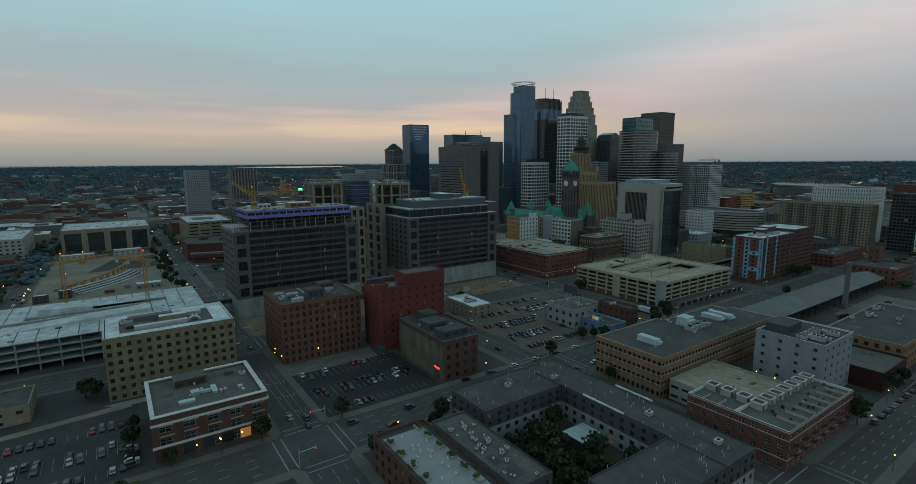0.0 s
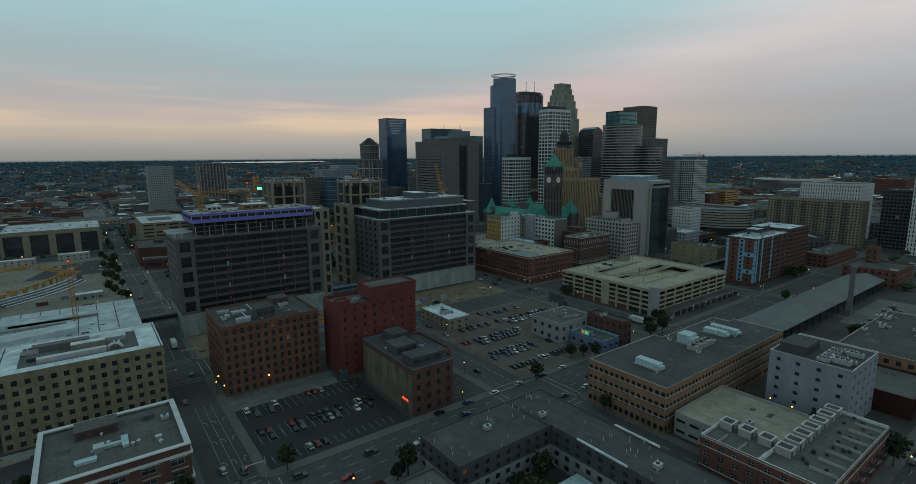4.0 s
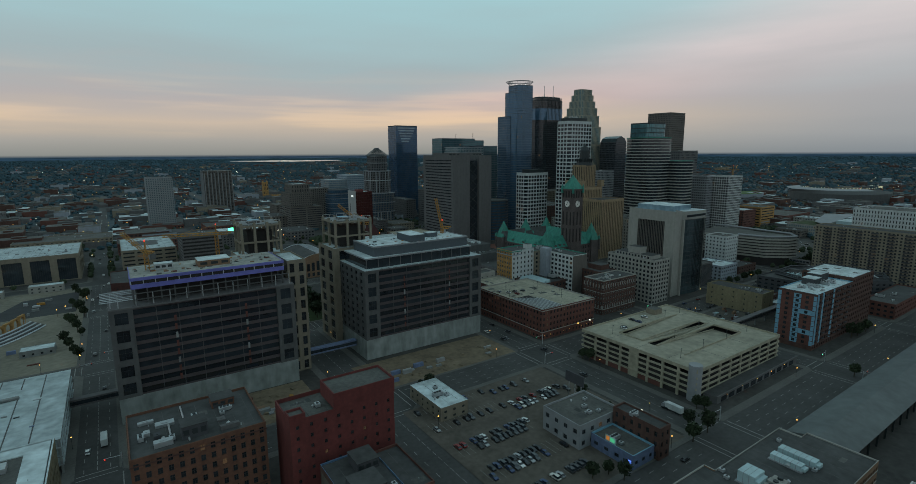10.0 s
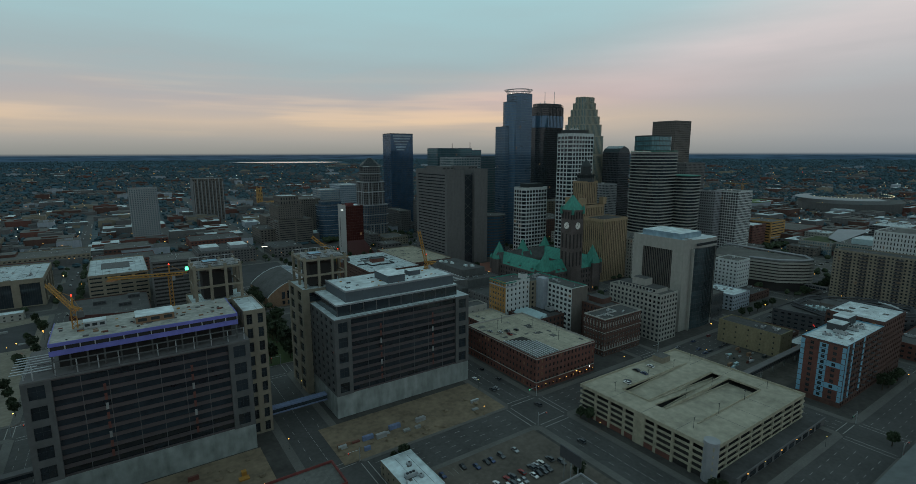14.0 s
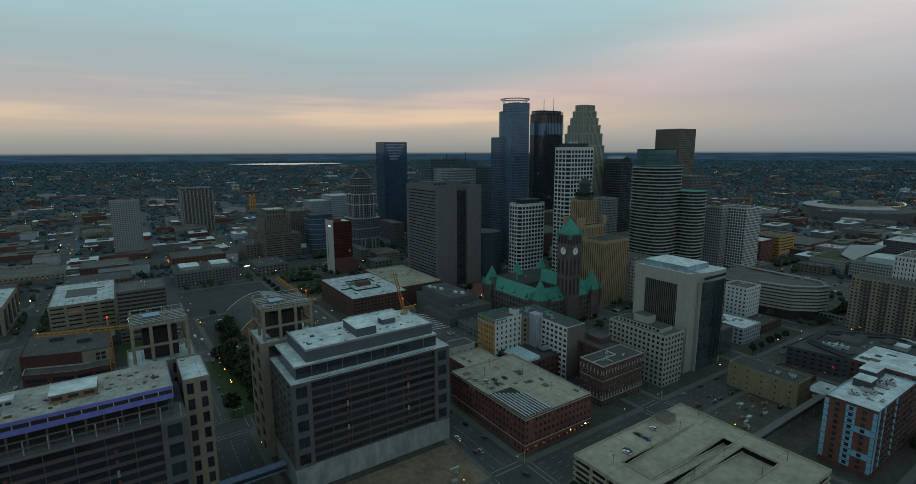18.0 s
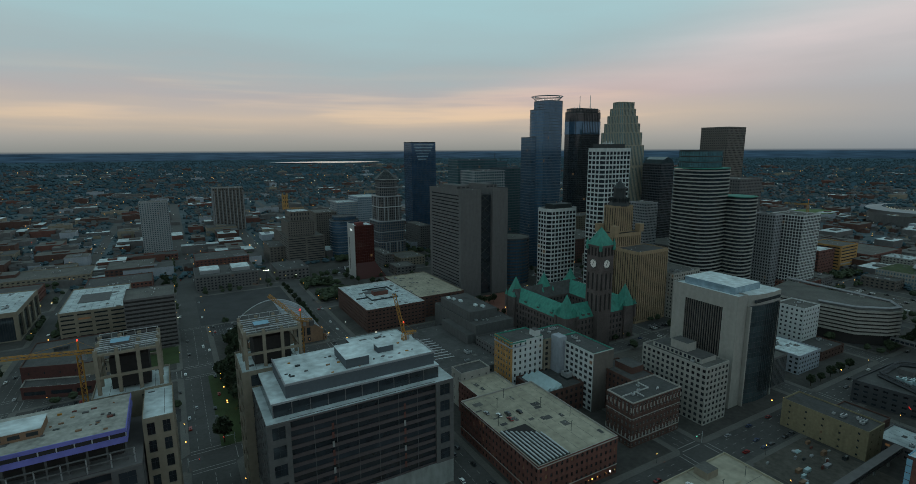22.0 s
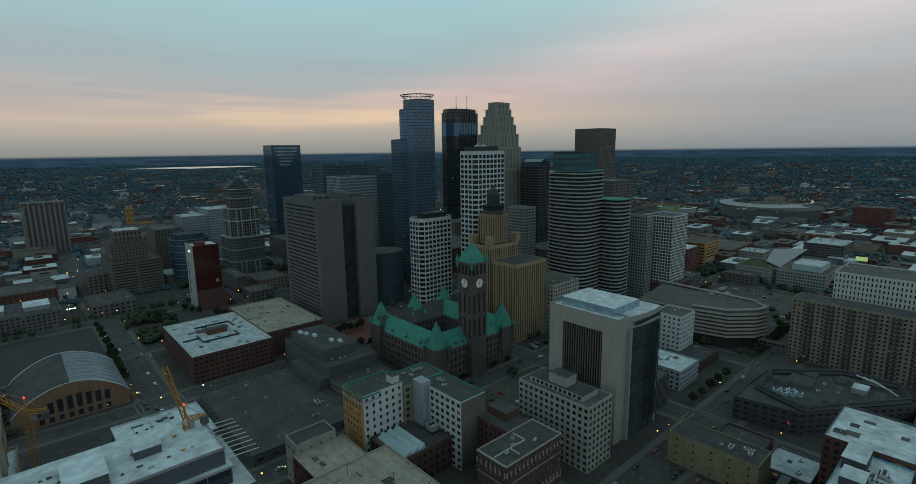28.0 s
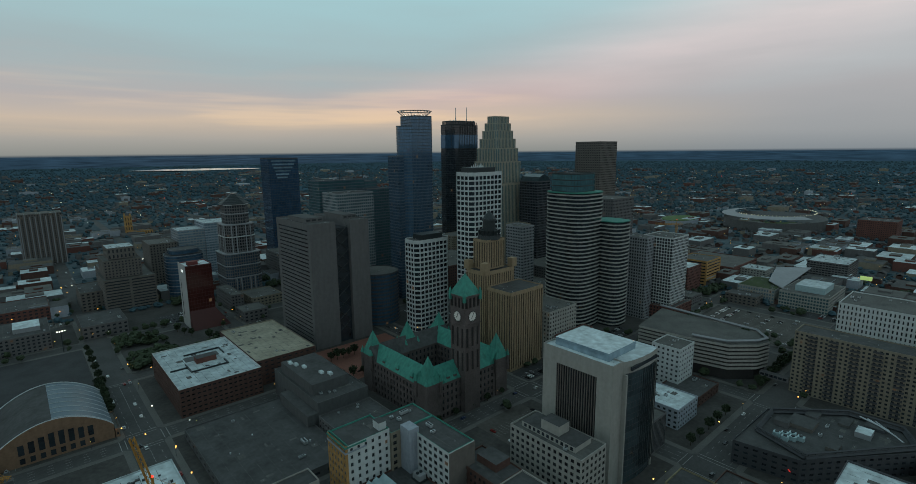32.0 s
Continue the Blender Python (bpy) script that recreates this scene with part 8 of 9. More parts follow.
building("office_tower", "brown stone office tower with square windows", rect(518, 402, 568, 452), 202, TAUPE, category="skyscraper", bay=3.6, floor=4, wf=0.55, hf=0.5, units=0, dep=0.4, lit=0.003)
building("office_tower", "grey stepped offices behind the banded tower", rect(330, 260, 380, 300), 128, GREYP, category="office tower", bay=3.4, floor=4, wf=0.5, hf=0.5, units=1)
ob = building("grid_tower", "flat tower with fine pale window grid", rect(309, 171, 347, 206), 92.5, WHITE, category="office tower", bay=3.2, floor=3.5, wf=0.80, hf=0.74, dep=0.5, units=3, lit=0.004)
tier(ob, [(303, 165), (353, 165), (353, 170.8), (308.8, 170.8), (308.8, 212), (303, 212)], 0, 15, BR_M, bay=3.6, floor=3.6, wf=0.5, hf=0.55, roof=ROOF_D, coping=STONE)
building("grid_tower", "narrow grey slab beside the grid tower", rect(288, 190, 304, 214), 93, GREYL, category="office tower", bay=3.2, floor=3.5, wf=0.6, hf=0.6, units=1)
building("brick_block", "ochre banded brick offices", rect(477, 200, 523, 240), 36, OCHRE, bay=46, floor=4.2, wf=0.9, hf=0.4, units=2, dep=0.5)
building("brick_block", "dark brick offices with white roof", rect(428, 204, 468, 236), 34, BR_M, bay=4, floor=4.2, wf=0.5, hf=0.45, roof=ROOF_W, units=2)
building("dark_tower", "dark brown glass tower with slanted top", rect(347, 394, 376, 428), 144, CHAR, BLACKG, category="office tower", bay=3, floor=4, wf=0.85, hf=0.7, dep=0.1, units=0, lit=0.003)
f = Form()
f.face([(347, 394, 144), (376, 394, 144), (371, 394, 150), (361.5, 394, 154), (352, 394, 150)])
f.face([(352, 394, 150), (361.5, 394, 154), (361.5, 428, 154), (352, 428, 150)])
f.face([(361.5, 394, 154), (371, 394, 150), (371, 428, 150), (361.5, 428, 154)])
f.face([(347, 428, 144), (347, 394, 144), (352, 394, 150), (352, 428, 150)])
f.face([(376, 394, 144), (376, 428, 144), (371, 428, 150), (371, 394, 150)])
part("gabled_crown", f, GLASSD, bpy.data.objects["dark_tower.001"], "slanted dark glass crown")
building("office_tower", "slim pale stone tower", rect(270, 360, 292, 384), 92, BEIGE, category="office tower", bay=3, floor=3.8, wf=0.45, hf=0.5, units=1)
building("office_tower", "grey banded office tower", rect(228, 318, 250, 345), 98, GREYL, GLASSD, category="office tower", bay=2.6, floor=3.8, wf=0.7, hf=0.5, units=1, lit=0.001)
ob = building("notched_tower", "dark blue mirror-glass tower with notched pale crown", rect(80, 713, 128, 747), 180, CHAR, GLASSN, category="skyscraper", bay=2.6, floor=4, wf=0.94, hf=0.9, dep=0.06, units=0, lit=0.001, top=1.5)
for k in range(6):
    for sx, (xa, xb, yy) in enumerate(((84 + k * 1.6, 124 - k * 3.0, 712.9),)):
        f = Form()
        f.box(xa, 712.7, 174 - k * 5.2, xb, 712.95, 176.4 - k * 5.2)
        part("crown_strip", f, GLASSP, ob, "pale reflecting glass strip")
ob = thing("dome_tower", "pale stone tower with stepped pyramid roof", "skyscraper", -5, 625)
tier(ob, chamfered(-24, 606, 14, 645, 6), 0, 96, GREYP, BLACKG, bay=3.2, floor=4, wf=0.6, hf=0.6, dep=0.3, lit=0.004)
tier(ob, chamfered(-20, 610, 10, 641, 7), 96, 122, GREYP, BLACKG, bay=3.2, floor=4, wf=0.6, hf=0.7, dep=0.3, lit=0.004)
for k in range(7):
    f = Form()
    r = 18 - k * 2.4
    f.cone(-5, 625.5, 122 + k * 1.9, 123.7 + k * 1.9, r + 1.2, r, 8, 0, math.pi / 8)
    part("roof_step", f, DARKM, ob)
tier(ob, chamfered(-28, 602, 18, 649, 6), 0, 58, GREYP, GLASSB, bay=3.2, floor=4, wf=0.6, hf=0.7, dep=0.3, lit=0.004)
for z in (26, 42, 58, 80, 96, 110, 122):
    d = 4.8 if z <= 58 else 0.8 if z <= 96 else -3.4
    f = Form()
    f.prism(chamfered(-24 - d, 606 - d, 14 + d, 645 + d, 6 + (z > 96)), z - 1.1, z + 0.1)
    part("white_band", f, WHITE if z in (80, 122) else GREYL, ob)
for x in (-17, -11, 1, 7):
    f = Form()
    f.box(x - 0.6, 605.2, 58.2, x + 0.6, 606, 94.6)
    part("pale_pier", f, GREYL, ob)
    f = Form()
    f.box(x - 0.6, 601.2, 4, x + 0.6, 602, 24.8)
    part("pale_pier", f, GREYL, ob)
for y in (612, 619, 632, 639):
    f = Form()
    f.box(-24.8, y - 0.6, 58.2, -24, y + 0.6, 94.6)
    part("pale_pier", f, GREYL, ob)
ob = thing("glass_offices", "teal glass offices with stepped top and pale window grid", "office tower", 125, 540)
tier(ob, rect(84, 505, 138, 545.8), 0, 136, GREYL, GLASST, bay=3.2, floor=4, wf=0.72, hf=0.62, dep=0.15, roof=ROOF_D, lit=0.004)
tier(ob, rect(80, 546, 150, 578), 0, 151, BLUEF, GLASST, bay=3, floor=4, wf=0.9, hf=0.72, dep=0.1, roof=ROOF_D, lit=0.003)
tier(ob, rect(138.2, 522, 182, 545.8), 0, 138, BLUEF, GLASST, bay=3, floor=4, wf=0.84, hf=0.66, dep=0.1, roof=ROOF_D, lit=0.004)
tier(ob, rect(150.2, 546, 170, 574), 0, 148, BLUEF, GLASST, bay=3, floor=4, wf=0.88, hf=0.7, dep=0.1, roof=ROOF_D, lit=0.003)
for x, y, z0, h in ((156, 560, 147, 14), (120, 562, 150, 9)):
    f = Form()
    f.bar((x, y, z0), (x, y, z0 + h), 0.4)
    part("mast", f, DARKM, ob)
scatter_units(ob, rect(86, 548, 146, 574), 150, 4)
scatter_units(ob, rect(86, 508, 134, 542), 135, 4)
building("office_tower", "pale banded offices behind", rect(160, 560, 205, 600), 120, STONE, BLACKG, category="office tower", bay=60, floor=4, wf=0.95, hf=0.5, units=1, lit=0)
ob = thing("slab_hotel", "white-ended slab with dark red glass front", "office building", -84, 516)
tier(ob, rect(-98.4, 506, -72, 534), 0, 70, surface("dark_red_mullion", (0.06, 0.018, 0.016), 0.5, amount=0.2), GLASSR, bay=3, floor=3.8, wf=0.94, hf=0.9, dep=0.06, roof=ROOF_W, lit=0.002, blind=(3, 2), coping=BR_R)
f = Form()
f.box(-99, 505.6, 0, -98.45, 534.2, 71)
part("end_wall", f, surface("pale_grey_render", (0.33, 0.33, 0.32), 0.85, amount=0.15), ob, "blank pale grey end wall")
f = Form()
f.box(-99.12, 514, 62, -99.0, 522, 64.5)
part("sign_bar", f, glow("white_sign", (1.0, 1.0, 0.95), 0.7), ob, "white lit sign bar")
f = Form()
f.box(-99.12, 526, 8, -99.0, 527.4, 52)
part("slot_window", f, BLACKG, ob)
f = Form()
f.face([(-98.4, 496, 0), (-60, 496, 0), (-72, 505.9, 20), (-98.4, 505.9, 20)])
f.face([(-60, 496, 0), (-60, 506, 0), (-72, 505.9, 20)])
f.face([(-98.4, 506, 0), (-98.4, 496, 0), (-98.4, 505.9, 20)])
part("sloped_front", f, bpy.data.materials["dark_red_mullion"], ob, "sloping dark red base")
f = Form()
f.box(-94, 512, 69, -84, 520, 73)
part("plant_box", f, BR_R, ob)
scatter_units(ob, rect(-97, 508, -74, 532), 69, 4)
ob = thing("stepped_hotel", "beige stepped hotel tower on a banded podium", "hotel", -129, 665)
tier(ob, rect(-158, 635, -104, 700), 0, 40, TAUPE, bay=30, floor=3.6, wf=0.9, hf=0.4, roof=ROOF_G)
tier(ob, rect(-155, 644, -116, 695), 40, 62, TAUPE, bay=3.4, floor=3.4, wf=0.45, hf=0.5, roof=ROOF_G)
tier(ob, rect(-149, 651, -120, 690), 62, 76, TAUPE, bay=4, floor=8, wf=0.4, hf=0.6, roof=ROOF_B)
ob = thing("round_offices", "rounded blue glass offices ringed by pale bands", "office building", -64, 662)
RND = round_plan(-64, 662, 23, 20, 28, 2.6)
tier(ob, RND, 0, 58, BLUEF, GLASSB, bay=2.4, floor=4, wf=0.94, hf=0.74, dep=0.08, roof=ROOF_D, lit=0.003)
tier(ob, inset(RND, 3.5), 58, 64, BLUEF, GLASSB, bay=2.4, floor=5, wf=0.94, hf=0.8, dep=0.08, roof=ROOF_D, lit=0)
for k in range(7):
    f = Form()
    f.prism([(-64 + (x + 64) * 1.012, 662 + (y - 662) * 1.012) for x, y in RND], 8.2 + k * 8.0, 8.9 + k * 8.0)
    part("pale_band", f, GREYL, ob)
ob = thing("glass_offices", "pale blue glass offices in two stepped slabs", "office building", -12, 770)
tier(ob, rect(-50, 745, -14, 790), 0, 76, GREYL, GLASSP, bay=4, floor=4, wf=0.86, hf=0.6, roof=ROOF_B, lit=0.003)
tier(ob, rect(-13.8, 742, 28, 796), 0, 84, WHITE2, GLASSP, bay=4, floor=4, wf=0.9, hf=0.55, roof=ROOF_B, lit=0.003)
scatter_units(ob, rect(-10, 750, 24, 790), 83, 4)
building("office_building", "beige block with penthouse", rect(-90, 735, -55, 790), 62, TAUPE, bay=4, floor=3.8, wf=0.45, hf=0.5, units=3)
building("office_building", "low beige stone block behind the hotel", rect(-150, 745, -100, 795), 34, TAUPE, bay=4, floor=3.8, wf=0.45, hf=0.5, units=3)
building("glass_podium", "dark glass rounded offices beside the county towers", round_plan(70, 395, 24, 24, 20), 58, CHAR, GLASSB, bay=3, floor=4, wf=0.9, hf=0.6, units=2)
for x0, y0, x1, y1, z, m, r in ((195, 300, 285, 395, 22, STONE, ROOF_G), (80, 425, 118, 515, 30, GREYP, ROOF_D), (200, 425, 285, 515, 36, BR_D, ROOF_G), (310, 310, 400, 395, 30, GREYP, ROOF_G), (430, 310, 520, 395, 40, BEIGE, ROOF_G), (-44, 540, -30, 600, 20, GREYP, ROOF_G), (80, 540, 160, 630, 60, GREYP, ROOF_G), (430, -80, 520, 20, 14, BR_M, ROOF_G), (320, -80, 400, 30, 18, GREYP, ROOF_D), (545, 190, 640, 280, 18, BR_M, ROOF_G), (82, -80, 160, -60, 12, BR_M, ROOF_D), (430, 425, 520, 515, 60, GREYP, ROOF_G), (310, 540, 400, 575, 50, BEIGE, ROOF_G), (60, 640, 80, 700, 40, GREYP, ROOF_G)):
    building("block", "mid-rise downtown block with flat roof", rect(x0, y0, x1, y1), z, m, roof=r, bay=4, floor=3.8, wf=0.5, hf=0.45, units=4)

ob = building("office_building", "pale glazed office block with teal penthouse", rect(452, 54, 528, 104), 20, STONE, GLASST, bay=3.0, floor=4, wf=0.7, hf=0.6, roof=ROOF_G, units=2, coping=STONE)
f = Form()
f.box(468, 62, 19.1, 508, 92, 26.5, 0, 1)
part("penthouse", f, [TEALM, ROOF_B], ob, "pale teal penthouse")
ob = thing("library", "pale stone library with a wedge roof flying out", "library", 490, 130)
tier(ob, rect(456, 110, 516, 152), 0, 18, STONE, GLASSP, bay=3.0, floor=4.4, wf=0.6, hf=0.6, roof=GRASS, coping=STONE)
f = Form()
f.face([(470, 106, 18.6), (584, 104, 26.5), (560, 140, 25), (492, 128, 20)])
f.face([(492, 128, 19.4), (560, 140, 24.2), (584, 104, 25.7), (470, 106, 17.8)])
for (p, q, r, w) in (((470, 106, 18.6), (584, 104, 26.5), 0, 0), ((584, 104, 26.5), (560, 140, 25), 0, 0)):
    f.face([(*p[:2], p[2] - 0.8), (*q[:2], q[2] - 0.8), q, p])
part("wedge_roof", f, GREYL, ob, "long pointed metal roof wing")
tier(ob, rect(520, 108, 556, 134), 0, 20, CHAR, GLASSD, bay=3.0, floor=4.4, wf=0.8, hf=0.7, roof=ROOF_D)
building("flats", "brick and concrete banded flats with roof plant", rect(618, 70, 682, 118), 30, GREYP, category="apartments", bay=3.6, floor=3.2, wf=0.8, hf=0.5, roof=ROOF_B, units=9, dep=0.4)
building("warehouse_block", "large dark red brick block beyond the ballpark", rect(1088, 84, 1150, 148), 40, BR_M, bay=3.6, floor=3.8, wf=0.45, hf=0.45, roof=ROOF_D, units=6)
building("low_block", "low cream block with flat white roof", rect(572, 156, 606, 192), 15, STONE, bay=4, floor=3.8, wf=0.5, hf=0.45, roof=ROOF_B, units=8)
ob = thing("lit_billboard", "bright green lit billboard on a roof", "billboard", 620, 49)
f = Form()
f.box(619, 43, 12, 619.8, 56, 17.5)
part("panel", f, glow("green_panel", (0.45, 0.62, 0.20), 0.5), ob)
for y in (45, 54):
    f = Form()
    f.bar((620.3, y, 0), (620.3, y, 16), 0.25)
    part("post", f, STEEL, ob)
ob = thing("church_tower", "ochre church tower washed by warm lamps", "church", -31, 1302)
tier(ob, rect(-38, 1296, -24, 1310), 0, 46, OCHRE, bay=5, floor=12, wf=0.35, hf=0.6, roof=ROOF_D, coping=OCHRE)
f = Form()
for dx in (-5.5, 5.5):
    for dy in (-5.5, 5.5):
        f.cone(-31 + dx, 1303 + dy, 46, 54, 1.4, 0, 6)
part("pinnacle", f, OCHRE, ob)
tier(ob, rect(-23.9, 1296, 16, 1316), 0, 10, OCHRE, bay=6, floor=8, wf=0.35, hf=0.6, roof=ROOF_D, coping=OCHRE)
for dx in (-8.5, -3, 3):
    f = Form()
    f.cone(-31 + dx, 1294.5, 2, 4, 1.2, 0.9, 6)
    part("floodlight", f, LAMP, ob)

# ballpark beyond the centre
ob = thing("ballpark", "open ballpark with lit curved canopy", "stadium", 1150, 320)
f, c = Form(), Form()
for k in range(30):
    a, b = math.pi * 2 * k / 30, math.pi * 2 * (k + 1) / 30
    p = [(1150 + r * 1.25 * math.cos(t), 320 + r * math.sin(t)) for r in (75, 105) for t in (a, b)]
    f.face([(*p[0], 4), (*p[1], 4), (*p[3], 24), (*p[2], 24)])
    f.face([(*p[2], 24), (*p[3], 24), (*p[3], 0), (*p[2], 0)])
    if 3 < k < 20:
        q = [(1150 + r * 1.25 * math.cos(t), 320 + r * math.sin(t)) for r in (82, 110) for t in (a, b)]
        c.face([(*q[0], 36), (*q[1], 36), (*q[3], 33), (*q[2], 33)])
part("stand", f, CONC_D, ob)
part("canopy", c, GREYL, ob)
f = Form()
for k in range(40):
    a = math.pi * (0.3 + k * 0.027) + math.pi * 0.5
    f.cone(1150 + 104 * math.cos(a), 320 + 83 * math.sin(a), 37, 37.8, 0.6, 0.6, 6)
part("floodlight", f, glow("canopy_lamp", (1.0, 0.95, 0.6), 1.2), ob)
f = Form()
f.face([(1150 + 92 * math.cos(2 * math.pi * k / 30), 320 + 74 * math.sin(2 * math.pi * k / 30), 4) for k in range(30)])
part("playing_field", f, GRASS, ob, "dark green playing field")
# made-up drum stands in for a green field beside a white wall
ob = thing("roof_garden_hall", "white drum with a flat green top, standing for a green field", "hall", 1033, 508)
f = Form()
f.prism(round_plan(1040, 500, 62, 40, 28), 0, 14)
part("wall", f, WHITE2, ob)
f = Form()
f.prism(round_plan(1040, 500, 60, 38, 28), 14, 15.5)
part("green_roof", f, surface("bright_turf", (0.07, 0.12, 0.04), 0.95, fine=0.1, amount=0.3), ob, "bright green turf top")


# ---- trees, cars, lamps ----
def tree_kind(seed, h, r):
    rnd = random.Random(seed)
    t = Form()
    t.cone(0, 0, 0, h * 0.45, 0.24, 0.15, 8)
    for k in range(6):
        a, e = rnd.uniform(0, 6.28), rnd.uniform(0.3, 0.7)
        t.bar((0, 0, h * rnd.uniform(0.25, 0.45)), (math.cos(a) * r * e, math.sin(a) * r * e, h * rnd.uniform(0.55, 0.8)), 0.07)
    c = Form()
    for k in range(420):
        # leaf sprays on an uneven crown with gaps
        a, u = rnd.uniform(0, 6.28), rnd.uniform(-1, 1)
        q = (rnd.random() ** 0.4) * (0.8 + 0.3 * noise.noise((math.cos(a) * 1.7, math.sin(a) * 1.7, u * 2 + seed)))
        s = math.sqrt(1 - u * u)
        x, y, z = math.cos(a) * s * r * q, math.sin(a) * s * r * q, h * 0.62 + u * h * 0.38 * q
        d = 0.30 + 0.28 * rnd.random()
        n = Vector((rnd.uniform(-1, 1), rnd.uniform(-1, 1), rnd.uniform(-0.3, 1))).normalized()
        e = n.orthogonal().normalized() * d
        f = n.cross(e).normalized() * d
        p = Vector((x, y, z))
        c.face([tuple(p - e - f), tuple(p + e - f * 0.6), tuple(p + e * 0.7 + f), tuple(p - e * 0.8 + f * 0.9)])
    ob = thing("tree", "leafy green street tree", "tree", 0, 0, -500, "street trees")
    ob.location = (0, 0, 0)
    part("trunk", t, BARK, ob)
    part("crown", c, LEAF, ob)
    return ob


KINDS = [tree_kind(1, 8.5, 3.2), tree_kind(2, 10.5, 3.9), tree_kind(3, 7.0, 2.7)]
SPOTS = [(-398, -82), (-346, -107.5), (-340, -107.5), (-334, -108), (-368, -108), (-372, -108.5), (-396, -113), (-399, -117), (-457, -79.5), (-428, -81), (-467, -60), (-466, -45),
         (-355, -140), (-350, -145), (-345, -138), (-352, -152), (-341, -160), (-348, -165), (-336, -136), (-358, -160), (-344, -170), (-333, -168),
         (-244, -84), (-253, -76), (-212, -50), (-208, -30), (-167, 6), (-166, 1), (-265, 27), (-270, 28), (-197, -84.5),
         (-274, -107.5), (-262, -108), (-284, -120), (-240, -200), (-236, -190), (-238, -178), (-196, -199), (-180, -198), (-172, -158), (-120, -156), (-108, -157), (-60, -100), (10, -76), (18, -77), (26, -76), (34, -77), (42, -76)]
for k in range(14):
    SPOTS += [(-288 + (k * 37 % 19), 178 + k * 7.5), (-274 + (k * 23 % 11), 180 + k * 7.6)]
for k in range(12):
    SPOTS += [(-193.5 + (k % 2) * 2, 344 + k * 6)] + ([(-196 + (k % 2) * 5, 395 + k * 10)] if k % 2 else [])
for k in range(10):
    SPOTS += [(-48 + k * 9.6, 281), (-40 + (k * 37) % 80, 300 + (k * 23) % 46)] + ([(-30 + k * 8, 174.5), (74 + k * 7, 44)] if k % 2 else [])
for k in range(16):
    SPOTS += [(-424 - (k % 4) * 3, 186 + k * 13), (-320 + (k % 2) * 4, 420 + k * 14), (200 + (k * 31) % 80, 42 + (k * 5) % 3), (-150 + (k * 19) % 110, 420 + (k * 43) % 90)]
SPOTS += [(-516 + k * 6.4, -86 - (k * 5) % 9) for k in range(8)] + [(-478, -6), (-480, 2), (-482, -2)]
SPOTS += [(-286, -84.2), (-246, -78), (-186, -76), (-184.5, -84), (-166, -72), (-168, -69)] + [(-360 + (k * 13) % 26, -172 + (k * 7) % 36) for k in range(14)]
SPOTS += [(-272 + (k * 7) % 13, 304 + k * 5.5) for k in range(9)]
RT = random.Random(5)
TREES = []
for i, (x, y) in enumerate(SPOTS):
    big = 1.6 if -292 < x < -255 and 170 < y < 400 else 1.0
    m = pose(x, y, 0.15, 0, 0, RT.uniform(0, 360)) @ Matrix.Scale(RT.uniform(0.85, 1.2) * big, 4)
    src = KINDS[i % 3]
    if i < 3:
        src.matrix_basis = m
        TREES.append(src)
    else:
        o = copy_thing(src, Matrix.Identity(4))
        o.matrix_basis = m
        TREES.append(o)


def car_kind(paint, label, van=False):
    ob = thing("car", label, "car", 0, 0, 0, "parked cars")
    b, g = Form(), Form()
    L, W = (4.9, 1.9) if van else (4.5, 1.8)
    hood, roof = (1.05, 1.85) if van else (0.88, 1.45)
    side = [(-L / 2, 0.35), (L / 2, 0.35), (L / 2, hood * 0.72), (L / 2 - 0.25, hood * 0.92), (L * 0.18, hood), (-L / 2 + 0.15, hood), (-L / 2, hood * 0.8)]
    for s in (1, -1):
        b.face([(x, s * W / 2, z) for x, z in (side[::-1] if s > 0 else side)])
    for i in range(len(side)):
        (xa, za), (xb, zb) = side[i], side[(i + 1) % len(side)]
        b.face([(xa, W / 2, za), (xb, W / 2, zb), (xb, -W / 2, zb), (xa, -W / 2, za)][::-1])
    xa, xb, xc, xd = -L / 2 + 0.2, -L / 2 + (0.45 if van else 0.95), L * 0.06, L * 0.2
    w2 = W / 2 - 0.22
    lo = [(xa, -W / 2 + 0.06), (xd, -W / 2 + 0.06), (xd, W / 2 - 0.06), (xa, W / 2 - 0.06)]
    hi = [(xb, -w2), (xc, -w2), (xc, w2), (xb, w2)]
    for i in range(4):
        j = (i + 1) % 4
        g.face([(*lo[i], hood), (*lo[j], hood), (*hi[j], roof), (*hi[i], roof)])
    b.face([(*p, roof) for p in hi])
    part("body", b, paint, ob)
    part("glasshouse", g, BLACKG, ob)
    for x in (-L * 0.3, L * 0.3):
        for s in (-1, 1):
            wf = Form()
            n = 10
            y0, y1 = s * (W / 2 - 0.2), s * (W / 2 + 0.02)
            rim = [(x + 0.34 * math.cos(2 * math.pi * i / n), 0.34 + 0.34 * math.sin(2 * math.pi * i / n)) for i in range(n)]
            for i in range(n):
                (a, c), (d, e) = rim[i], rim[(i + 1) % n]
                wf.face([(a, y0, c), (d, y0, e), (d, y1, e), (a, y1, c)])
            wf.face([(a, y1, c) for a, c in rim])
            part("wheel", wf, DARKM, ob)
    return ob


def paint(name, col):
    return surface("car_paint_" + name, col, 0.3, 0.2, amount=0.05, spec=0.6)


